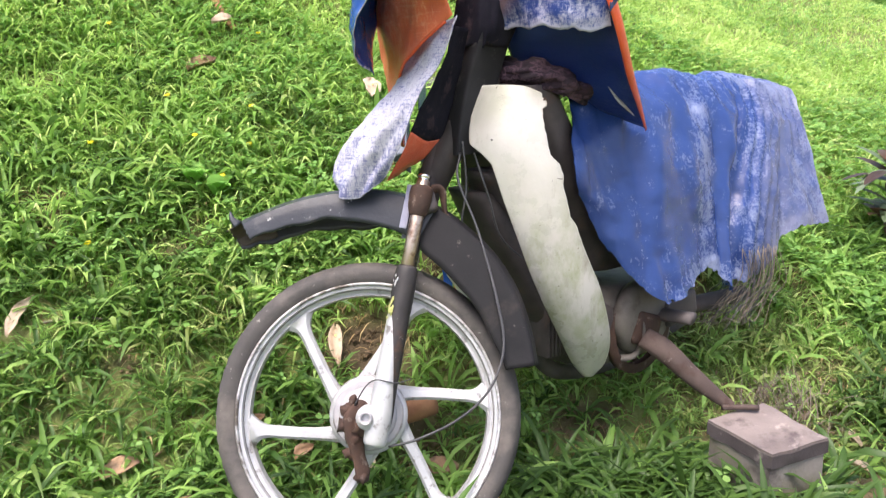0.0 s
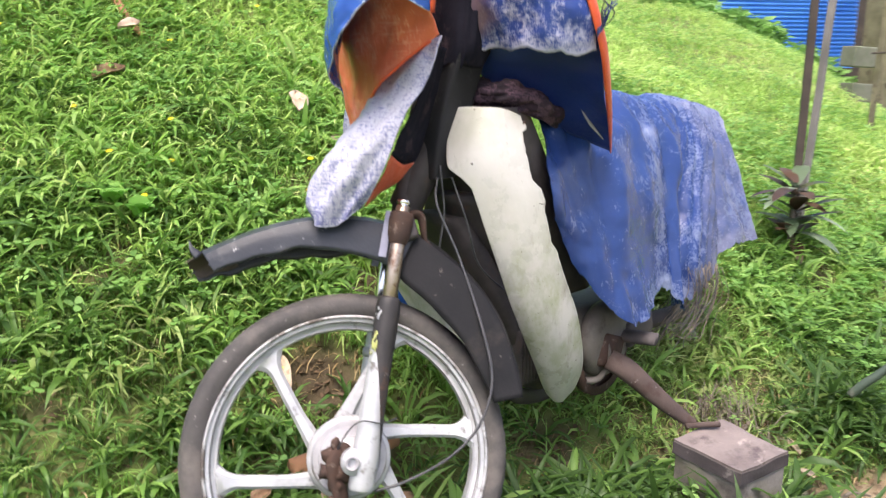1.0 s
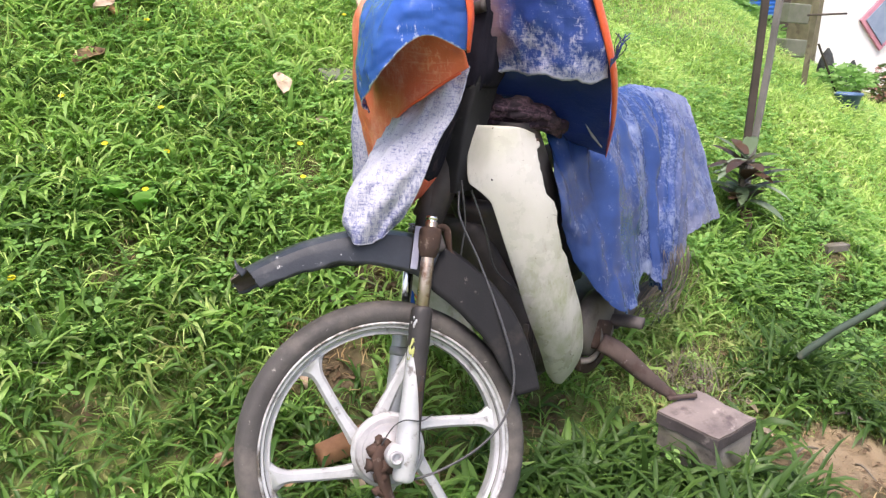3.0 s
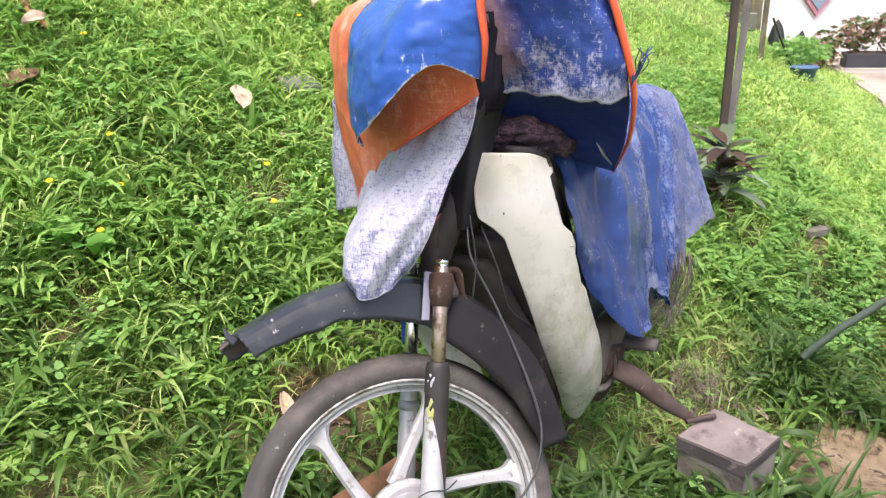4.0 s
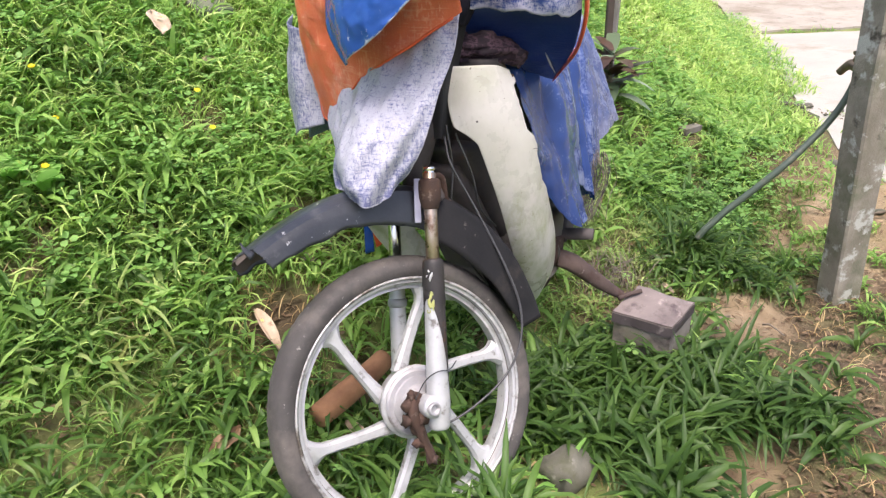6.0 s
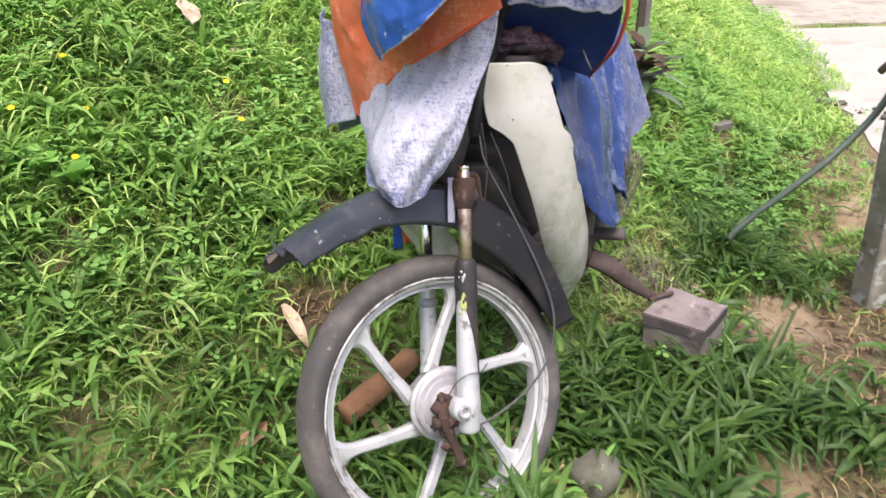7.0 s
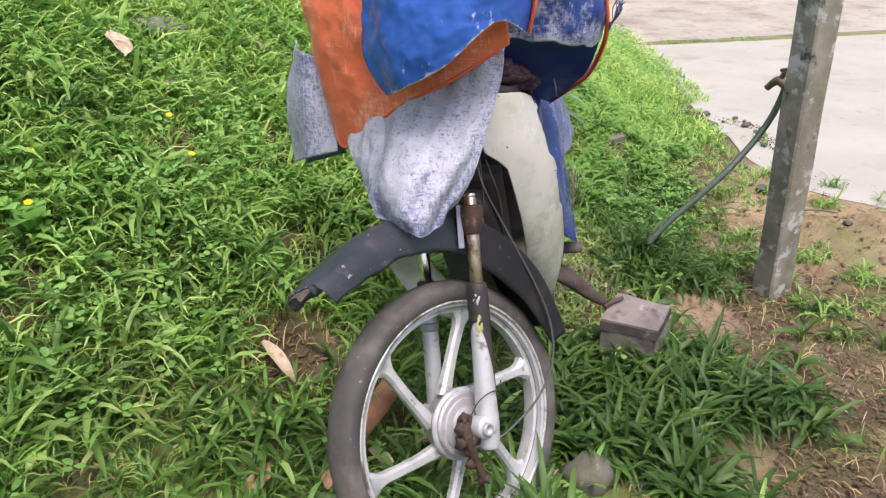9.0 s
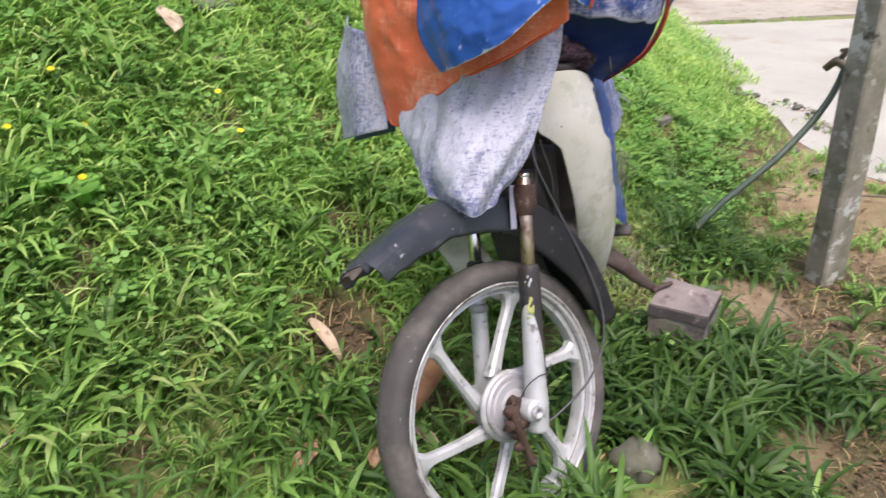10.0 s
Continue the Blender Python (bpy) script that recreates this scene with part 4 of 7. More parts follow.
for s in (-1, 1):
    part("rim_groove", bm_lathe([(0.2175, s * 0.0120), (0.2205, s * 0.0150), (0.2225, s * 0.0172), (0.2222, s * 0.0182), (0.2202, s * 0.0162), (0.2172, s * 0.0129), (0.2175, s * 0.0120)], 96, AX), M_GRIME, wheel, "grimy groove round the rim")
part("brake_arm", bm_tube([fr(-0.012, 0.054, 0.016), fr(-0.022, 0.058, -0.010), fr(-0.018, 0.060, -0.050), fr(-0.010, 0.058, -0.088), fr(-0.006, 0.056, -0.108)], [0.020, 0.026, 0.020, 0.014, 0.017, 0.008], 12, 24, 0.45), M_RUST, wheel, "rusty brake arm")
for k, (bx, bz, br) in enumerate([(-0.034, 0.014, 0.013), (-0.012, -0.018, 0.016), (-0.040, -0.014, 0.013), (-0.026, -0.038, 0.014), (-0.008, 0.010, 0.011), (-0.012, -0.098, 0.012), (-0.022, 0.028, 0.010), (-0.030, -0.060, 0.011)]):
    lump = bmesh.new()
    bmesh.ops.create_icosphere(lump, subdivisions=2, radius=br)
    for q in lump.verts:
        q.co *= 0.85 + 0.75 * noise.noise(q.co * 160 + Vector((k, 0, 0)))
    bmesh.ops.transform(lump, matrix=Matrix.Translation(fr(bx, 0.062, bz)), verts=lump.verts)
    part("rust_crust", lump, M_RUST, wheel)
part("loose_wire", bm_tube([fr(-0.02, 0.07, 0.02), fr(0.0, 0.085, 0.05), fr(0.02, 0.098, 0.062), fr(0.05, 0.090, 0.055), fr(0.075, 0.075, 0.06)], 0.0012, 6, 24), M_CABLE, wheel)
part("brake_cam", bm_lathe([(0, 0.045), (0.016, 0.045), (0.016, 0.060), (0.010, 0.066), (0, 0.066)], 14, FR @ pose(-0.012, 0, 0.012) @ pose(0, 0, 0, -90)), M_RUST, wheel)

# fork: both legs lean back along the steering axis
def leg(y, s):
    """Point on a fork leg; s is the height in the wheel's plane."""
    return (0.013 + (s + 0.04) * 0.096 / 0.442, y, s)


for y in (0.073, -0.073):
    thin = 0.95 if y > 0 else 0.82
    slider = part("fork_slider", bm_tube([fr(*leg(y, -0.047)), fr(*leg(y, -0.040)), fr(*leg(y, 0.0)), fr(*leg(y, 0.06)), fr(*leg(y, 0.215 if y > 0 else 0.238))], [r * thin for r in (0.015, 0.0205, 0.023, 0.0205, 0.0188)], 20, 20), M_ALLOY, bike, "scuffed white alloy fork slider")
    half = bm_tube([fr(*leg(y, -0.044)), fr(*leg(y, 0.0)), fr(*leg(y, 0.06)), fr(*leg(y, 0.205))], [0.0185, 0.0225, 0.0203, 0.0190], 24, 20)
    bmesh.ops.bisect_plane(half, geom=half.verts[:] + half.edges[:] + half.faces[:], plane_co=fr(*leg(y, 0.06)) + UX * 0.0065, plane_no=UX * 0.9 - NRM * 0.35, clear_inner=True)
    if y > 0:
        part("rear_paint", half, M_BLACKMETAL, slider, "black-painted back of the slider")
    else:
        half.free()
        part("dust_boot", bm_tube([fr(*leg(y, 0.236)), fr(*leg(y, 0.240)), fr(*leg(y, 0.250)), fr(*leg(y, 0.254))], [0.0160, 0.0186, 0.0182, 0.0135], 20), M_BLACKMETAL, slider, "black rubber dust boot")
        part("slider_collar", bm_tube([fr(*leg(y, 0.156)), fr(*leg(y, 0.159)), fr(*leg(y, 0.170)), fr(*leg(y, 0.173))], [0.0160, 0.0186, 0.0186, 0.0160], 20), M_DRUM, slider)
    part("axle_lug", bm_lathe([(0, -0.018), (0.019, -0.018), (0.021, -0.012), (0.021, 0.012), (0.019, 0.018), (0, 0.018)], 20, FR @ pose(0.004, y, 0) @ pose(0, 0, 0, -90)), M_ALLOY, slider)
    if y < 0:
        continue
    flake = np.array([[tuple(fr(leg(y, q)[0] - 0.0209 * math.cos(a), y + 0.0209 * math.sin(a), q)) for a in np.linspace(-0.3, 1.75, 34)] for q in np.linspace(0.140, 0.250, 60)])
    for name, mt, label, test in (("paint_chip", M_CHIP, "yellow-green primer showing through the paint", lambda u, v, p: 1 - ((u - 0.47 - 0.25 * (v - 0.3)) / 0.19) ** 2 - ((v - 0.36) / 0.22) ** 2 + 1.9 * noise.noise(Vector((u * 9, v * 11, 3))) > 0.62),
                                  ("paint_scuff", M_ALLOY, "bare metal showing through black paint", lambda u, v, p: 1 - ((u - 0.5) / 0.22) ** 2 - ((v - 0.78) / 0.16) ** 2 + 2.2 * noise.noise(Vector((u * 9, v * 11, 8))) > 1.1)):
        net_mesh(name, flake, mt, slider, 0.0007, label, keep=test)
    sleeve = bm_tube([fr(*leg(y, 0.150)), fr(*leg(y, 0.20)), fr(*leg(y, 0.238)), fr(*leg(y, 0.249)), fr(*leg(y, 0.252))], [0.0202, 0.0202, 0.0194, 0.0172, 0.0130], 28, 40)
    for q in sleeve.verts:      # chipped, uneven lower edge
        if (q.co - fr(*leg(y, 0.15))).length < 0.075:
            q.co += UX * (0.0006 * noise.noise(q.co * 160))
    bmesh.ops.bisect_plane(sleeve, geom=sleeve.verts[:] + sleeve.edges[:] + sleeve.faces[:], plane_co=fr(*leg(y, 0.188)), plane_no=Vector((0, 0, 1)) + UX * 1.1, clear_inner=True)
    part("slider_sleeve", sleeve, M_BLACKMETAL, slider, "black sleeve with chipped paint")
for y in (0.073, -0.073):
    part("fork_tube", bm_between(fr(*leg(y, 0.232)), fr(*leg(y, 0.40)), 0.0120, 20, 0.001), M_STANCHION if y > 0 else M_CHROME, bike, "rust-freckled chrome fork tube" if y > 0 else "bright chrome fork tube")
    part("fork_clamp", bm_tube([fr(*leg(y, 0.337)), fr(*leg(y, 0.341)), fr(*leg(y, 0.354)), fr(*leg(y, 0.372)), fr(*leg(y, 0.386)), fr(*leg(y, 0.390))], [0.0128, 0.0150, 0.0190, 0.0205, 0.0196, 0.0150], 24, 24), M_RUST, bike)
    part("fork_cap", bm_lathe([(0, 0), (0.0108, 0), (0.0112, 0.012), (0.0096, 0.0135), (0.0096, 0.016), (0.0112, 0.0175), (0.0108, 0.022), (0, 0.024)], 24, Matrix.Translation(fr(*leg(y, 0.388))) @ (fr(*leg(y, 0.40)) - fr(*leg(y, 0.30))).to_track_quat("Z", "Y").to_matrix().to_4x4()), M_CHROME, bike)
part("yoke_bracket", bm_tube([fr(0.112, 0.052, 0.366), fr(0.126, 0.054, 0.388), fr(0.140, 0.054, 0.384), fr(0.143, 0.052, 0.358), fr(0.146, 0.050, 0.342), fr(0.164, 0.050, 0.326), fr(0.182, 0.048, 0.308)], [0.007, 0.010, 0.009, 0.0065, 0.005, 0.0035, 0.003], 12, 40, 0.6), M_RUST, bike)
part("lower_yoke", bm_box(0.044, 0.150, 0.040, FR @ pose(0.108, 0, 0.362, 0, -14, 0), 0.008), M_DARK, bike)
part("steering_stem", bm_between(fr(0.108, 0, 0.36), fr(0.215, 0, 0.78), 0.022, 18, 0.002), M_DARK, bike)
for y in (0.086, -0.086):
    part("fender_bracket", bm_box(0.013, 0.003, 0.078, FR @ pose(0.078, 0.064 if y > 0 else -0.064, 0.357, 0, 13, 0), 0.001), M_STRIP, bike)

# front fender: an inverted trough swept from the beak over the wheel and down behind it
fen = catmull([(-0.252, 0.324), (-0.20, 0.350), (-0.12, 0.378), (-0.03, 0.392), (0.06, 0.385), (0.14, 0.352), (0.215, 0.285), (0.262, 0.21), (0.285, 0.13), (0.292, 0.075)], 60)
halfw = np.interp(np.linspace(0, 1, 60), [0, 0.12, 0.3, 0.5, 1], [0.034, 0.046, 0.053, 0.056, 0.066])
skirt = np.interp(np.linspace(0, 1, 60), [0, 0.05, 0.12, 0.3, 0.42, 0.5, 0.58, 0.7, 0.85, 1], [0.012, 0.028, 0.040, 0.050, 0.066, 0.070, 0.085, 0.086, 0.072, 0.055])
fnet = []
for i, (x, z) in enumerate(fen):
    t0, t1 = fen[max(i - 1, 0)], fen[min(i + 1, 59)]
    d = (t1 - t0) / np.linalg.norm(t1 - t0)
    nx, nz = -d[1], d[0]
    h, k = halfw[i], skirt[i]
    torn = 0.008 * noise.noise(Vector((i * 0.33, 2, 0))) if i < 22 else 0
    if i < 6:
        k += 0.010 * (1 - i / 6)
    far = k * (1 - 0.72 * sstep(20, 30, i))
    prof = [(-h * 1.02, -far + torn), (-h, -far * 0.45), (-h * 0.95, -0.006), (-h * 0.62, 0.003), (-h * 0.25, 0.007), (h * 0.25, 0.007), (h * 0.62, 0.003), (h * 0.95, -0.006), (h, -k * 0.45), (h * 1.02, -k - torn)]
    span = np.linspace(0, len(prof) - 1, 37)
    prof = np.stack([np.interp(span, range(len(prof)), [p[0] for p in prof]), np.interp(span, range(len(prof)), [p[1] for p in prof])], -1)
    fnet.append([tuple(fr(x + nx * q, w, z + nz * q)) for w, q in prof])
fnet = np.array(fnet)
fine_rows = np.linspace(0, 32, 161)
shell = np.stack([np.stack([np.interp(fine_rows, range(33), fnet[:33, c, k]) for k in range(3)], -1) for c in range(fnet.shape[1])], 1)
fender = net_mesh("front_fender", shell, M_BLACKPLASTIC, bike, 0.003, "faded black plastic fender with a torn beak",
                  keep=lambda u, v, p: v > 0.03 + 0.12 * sstep(0.20, 0.72, u) + 0.022 * noise.noise(Vector((u * 9, 4, 0))) + 0.012 * noise.noise(Vector((u * 33, 9, 0))))
sharp(fender, 28)
net_mesh("torn_inside", shell[2:44, 2:24] + np.array(NRM) * 0.0026 - np.array(UZ) * 0.0024, M_BEAK, fender, 0.001, "dusty brown inside of the torn beak",
         keep=lambda u, v, p: v > 0.10 + 0.10 * noise.noise(Vector((u * 6, 2, 0))))
net_mesh("rear_mudguard", fnet[32:], M_GUARD, bike, 0.003, "dusty black mudguard behind the wheel")
part("torn_shard", bm_tube([fr(-0.222, 0.034, 0.338), fr(-0.232, 0.036, 0.350), fr(-0.236, 0.034, 0.364)], [0.009, 0.005, 0.001], 6, 8, 0.3), M_BLACKPLASTIC, bike, "upturned torn shard of plastic")

# leg shields
left_shield = [
    [(0.072, 1.385, 0.776), (0.108, 1.358, 0.777), (0.150, 1.345, 0.774), (0.190, 1.347, 0.757)],
    [(0.056, 1.362, 0.715), (0.095, 1.330, 0.715), (0.145, 1.318, 0.714), (0.192, 1.316, 0.707)],
    [(0.055, 1.338, 0.668), (0.098, 1.314, 0.664), (0.150, 1.302, 0.660), (0.206, 1.302, 0.652)],
    [(0.083, 1.320, 0.605), (0.122, 1.303, 0.603), (0.170, 1.294, 0.600), (0.224, 1.296, 0.590)],
    [(0.120, 1.312, 0.526), (0.152, 1.297, 0.522), (0.200, 1.290, 0.515), (0.248, 1.300, 0.502)],
    [(0.166, 1.322, 0.415), (0.196, 1.305, 0.412), (0.243, 1.302, 0.405), (0.290, 1.326, 0.400)],
    [(0.215, 1.350, 0.310), (0.236, 1.335, 0.306), (0.276, 1.336, 0.302), (0.316, 1.360, 0.300)],
    [(0.250, 1.385, 0.238), (0.262, 1.374, 0.234), (0.288, 1.374, 0.232), (0.315, 1.392, 0.236)],
    [(0.272, 1.395, 0.208), (0.279, 1.390, 0.206), (0.289, 1.391, 0.206), (0.299, 1.398, 0.211)],
]
LAT = Vector((0.57, -0.82, 0.0)).normalized()       # the bike's left
FWD = Vector((-0.82, -0.57, 0.0)).normalized()
shield_net = sheet_points([list(c) for c in zip(*left_shield)], 40, 110)
chipped = np.empty_like(shield_net)
for j, v in enumerate(np.linspace(0, 1, 110)):      # broken right edge: a knob, a split tongue and a step
    edge = np.interp(v, [0, 0.02, 0.028, 0.05, 0.06, 0.17, 0.245, 0.275, 0.325, 0.345, 0.42, 0.44, 0.465, 0.60, 1], [0.93, 0.93, 0.995, 0.99, 0.925, 0.93, 0.915, 0.985, 0.995, 0.955, 0.95, 0.935, 0.995, 1.0, 1.0])
    edge += 0.012 * noise.noise(Vector((7, 2, v * 45))) * sstep(0.06, 0.1, v) * sstep(0.75, 0.6, v)
    start = np.interp(v, [0, 0.235, 0.265, 0.30, 0.42, 0.6, 1], [0.0, 0.0, 0.13, 0.21, 0.14, 0.04, 0.0])      # stepped in below the cowl
    for k in range(3):
        chipped[j, :, k] = np.interp(np.linspace(start, edge, 40), np.linspace(0, 1, 40), shield_net[j, :, k])
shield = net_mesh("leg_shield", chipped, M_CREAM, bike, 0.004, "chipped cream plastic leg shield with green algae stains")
crack_line = chipped[36, 36:, :] + np.array((-0.001, -0.0022, 0.0))
part("crack", bm_tube([tuple(p + np.array((0, 0, 0.002 * math.sin(3.1 * k)))) for k, p in enumerate(crack_line)], 0.0006, 6), M_DARK, shield)
part("drill_hole", bm_lathe([(0, -0.001), (0.0020, -0.001), (0.0020, 0.0026), (0, 0.0026)], 10, Matrix.Translation(chipped[22, 13]) @ Vector((-0.25, -0.95, 0.1)).to_track_quat("Z", "Y").to_matrix().to_4x4()), M_DARK, shield)
far_cols = []
for w, fwd, low in ((0.0, 0.0, 0.0), (0.035, 0.012, 0.012), (0.075, 0.012, 0.03), (0.105, 0.0, 0.04)):
    far_cols.append([(x + 0.75 * w - 0.66 * fwd, y - 0.66 * w - 0.75 * fwd, z - low * (z < 0.28)) for x, y, z in ((-0.040, 1.600, 0.47), (-0.022, 1.606, 0.42), (0.006, 1.606, 0.370), (0.030, 1.600, 0.330), (0.044, 1.574, 0.292), (0.062, 1.562, 0.250))])
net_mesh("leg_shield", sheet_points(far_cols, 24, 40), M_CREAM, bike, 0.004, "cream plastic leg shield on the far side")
part("shield_screw", bm_lathe([(0, 0), (0.006, 0), (0.005, 0.003), (0, 0.004)], 10, Matrix.Translation((0.186, 1.342, 0.748)) @ Vector((0.5, -0.85, 0.1)).to_track_quat("Z", "Y").to_matrix().to_4x4()), M_RUST, bike)


def loft(rings, material, parent, name, label="", seg_between=6, power=1.0):
    """A closed body through rings of corner points."""
    n = len(rings[0])
    dense = np.array([catmull([r[k] for r in rings], seg_between * (len(rings) - 1) + 1) for k in range(n)])
    bm = bmesh.new()
    vr = [[bm.verts.new(tuple(dense[k, j])) for k in range(n)] for j in range(dense.shape[1])]
    for a, b in zip(vr, vr[1:]):
        for k in range(n):
            bm.faces.new((a[k], a[(k + 1) % n], b[(k + 1) % n], b[k]))
    bm.faces.new(vr[0][::-1])
    bm.faces.new(vr[-1])
    return part(name, bm, material, parent, label)


def ring(c, a, b, da, db, seg=14, e=0.6):
    """A rounded rectangle round c with half sizes da along a and db along b."""
    out = []
    for k in range(seg):
        t = 2 * math.pi * (k + 0.5) / seg
        ca, sa = math.cos(t), math.sin(t)
        out.append(tuple(Vector(c) + Vector(a) * (da * math.copysign(abs(ca) ** e, ca)) + Vector(b) * (db * math.copysign(abs(sa) ** e, sa))))
    return out


# dark cowl round the steering column, between the shields
sharp(loft([ring((0.030, 1.395, 0.655), LAT, FWD, 0.040, 0.026, 24, 0.16), ring((0.036, 1.400, 0.70), LAT, FWD, 0.042, 0.030, 24, 0.16), ring((0.056, 1.415, 0.78), LAT, FWD, 0.044, 0.036, 24, 0.16), ring((0.082, 1.42, 0.87), LAT, FWD, 0.046, 0.038, 24, 0.2)],
     M_COWL, bike, "steering_cowl", "black plastic steering cowl"), 25)
loft([ring((0.10, 1.42, 0.62), LAT, FWD, 0.055, 0.05), ring((0.16, 1.46, 0.50), LAT, FWD, 0.06, 0.05), ring((0.23, 1.51, 0.40), LAT, FWD, 0.06, 0.06), ring((0.30, 1.56, 0.33), LAT, FWD, 0.06, 0.07)], M_DARK, bike, "frame_spine")
# plate added to close the dark gap between sack and shield
loft([ring((0.095, 1.470, 0.56), LAT, FWD, 0.085, 0.012, 16, 0.3), ring((0.100, 1.462, 0.66), LAT, FWD, 0.090, 0.012, 16, 0.3), ring((0.105, 1.458, 0.75), LAT, FWD, 0.070, 0.012, 16, 0.3)], M_DARK, bike, "filler_plate", "dark plate added to fill the gap behind the steering column")
part("headstock", bm_between((-0.02, 1.375, 0.60), (0.09, 1.42, 0.80), 0.03, 16, 0.004), M_DARK, bike)
# handlebar, hidden by the sheets but carrying them
part("handlebar", bm_tube([(0.085, 1.36, 0.99), (0.07, 1.39, 0.985), (0.07, 1.47, 1.0), (0.06, 1.60, 1.01), (0.03, 1.76, 1.0)], 0.011, 12, 30), M_DARK, bike)
# engine
ENG = Vector((0.36, 1.56, 0.28))


def bikem(p, pitch=0):
    """A frame at p: x rearward along the bike, y to its right, z up."""
    return Matrix.Translation(p) @ Matrix(((-FWD.x, -LAT.x, 0, 0), (-FWD.y, -LAT.y, 0, 0), (0, 0, 1, 0), (0, 0, 0, 1))) @ pose(0, 0, 0, 0, pitch, 0)


def bikelathe(p, prof, seg=32):
    """Turned about the bike's cross axis, towards its left."""
    return bm_lathe(prof, seg, Matrix.Translation(p) @ LAT.to_track_quat("Z", "Y").to_matrix().to_4x4())


engine = part("engine", bm_box(0.26, 0.16, 0.17, bikem(ENG), 0.035, 4), M_ENGINE, bike, "grimy engine block")
part("crankcase_cover", bikelathe(ENG + LAT * 0.075 + Vector((0.0, 0.0, 0.015)), [(0, 0), (0.080, 0), (0.082, 0.010), (0.078, 0.024), (0.066, 0.034), (0.03, 0.038), (0, 0.038)]), M_ENGINE, engine, "round grey engine cover")
part("cover_rim", bikelathe(ENG + LAT * 0.075 + Vector((0.0, 0.0, -0.015)), [(0.074, 0), (0.094, 0), (0.094, 0.014), (0.074, 0.014)]), M_RUST, engine)
part("crank_cover", bikelathe(ENG - FWD * -0.12 + LAT * 0.06 + Vector((0, 0, 0.01)), [(0, 0), (0.055, 0), (0.055, 0.02), (0.04, 0.028), (0, 0.028)]), M_DARK, engine)
for k in range(6):
    part("cylinder_fin", bm_box(0.006, 0.12, 0.11, bikem((0.20 + 0.010 * k * 0.82 - 0.03, 1.455 + 0.010 * k * 0.57 - 0.02, 0.30)), 0.002, 1), M_DARK, engine)
part("exhaust_pipe", bm_tube([(0.20, 1.48, 0.27), (0.20, 1.47, 0.21), (0.27, 1.55, 0.15), (0.42, 1.70, 0.12), (0.62, 1.86, 0.16)], 0.018, 12, 24), M_DARK, bike)
part("frame_tube", bm_tube([(0.30, 1.56, 0.40), (0.46, 1.67, 0.50), (0.66, 1.80, 0.58), (0.90, 1.98, 0.62)], 0.02, 12, 20), M_DARK, bike)
part("seat", bm_box(0.56, 0.10, 0.06, bikem((0.60, 1.84, 0.655), -2), 0.028, 4), M_DARK, bike)
loft([ring((0.155, 1.455, 0.775), LAT, FWD, 0.075, 0.035), ring((0.20, 1.475, 0.66), LAT, FWD, 0.080, 0.045), ring((0.255, 1.51, 0.52), LAT, FWD, 0.080, 0.06), ring((0.31, 1.55, 0.40), LAT, FWD, 0.075, 0.07)], M_DARK, bike, "centre_tunnel")
loft([ring((0.060, 1.435, 0.58), LAT, FWD, 0.060, 0.03), ring((0.115, 1.445, 0.46), LAT, FWD, 0.070, 0.03), ring((0.175, 1.465, 0.34), LAT, FWD, 0.075, 0.04), ring((0.235, 1.49, 0.22), LAT, FWD, 0.070, 0.04)], M_DARK, bike, "engine_guard")
loft([ring((0.42, 1.62, 0.60), LAT, Vector((0, 0, 1)), 0.07, 0.06), ring((0.62, 1.80, 0.58), LAT, Vector((0, 0, 1)), 0.06, 0.06), ring((0.88, 2.0, 0.60), LAT, Vector((0, 0, 1)), 0.05, 0.04)], M_DARK, bike, "side_panels")
part("swing_arm", bm_tube([(0.46, 1.60, 0.27), (0.60, 1.68, 0.26), (0.74, 1.78, 0.25)], 0.02, 12, 12), M_DARK, bike)
part("main_stand", bm_tube([(0.42, 1.66, 0.26), (0.47, 1.74, 0.10), (0.49, 1.78, float(height(0.49, 1.78)) - 0.01)], 0.013, 10, 12), M_RUST, bike)
part("footrest", bm_tube([(0.42, 1.52, 0.296), (0.465, 1.475, 0.300), (0.500, 1.430, 0.306)], [0.010, 0.017, 0.015], 12, 8, 0.6), M_DARK, bike, "worn black rubber footrest")
part("stand_bracket", bm_box(0.075, 0.02, 0.07, bikem((0.415, 1.465, 0.275), 20), 0.008), M_RUST, bike)
part("engine_bracket", bm_tube([(0.355, 1.465, 0.215), (0.385, 1.45, 0.222), (0.402, 1.445, 0.250), (0.405, 1.448, 0.285), (0.395, 1.455, 0.318)], [0.010, 0.008, 0.006, 0.006, 0.004], 10, 24, 0.6), M_ENGINE, bike)
part("rear_mount", bm_box(0.10, 0.03, 0.06, bikem((0.50, 1.53, 0.30), -10), 0.01), M_DARK, bike)
stand = part("side_stand", bm_tube([(0.405, 1.445, 0.265), (0.44, 1.425, 0.245), (0.50, 1.405, 0.190), (0.555, 1.395, 0.145), (0.575, 1.390, 0.133)], [0.024, 0.026, 0.021, 0.014, 0.010], 12, 20, 0.6), M_STAND, bike, "rusty side stand resting on a block")
part("stand_foot", bm_tube([(0.548, 1.375, 0.138), (0.585, 1.378, 0.136), (0.62, 1.372, 0.137)], 0.006, 8, 8), M_STAND, stand)
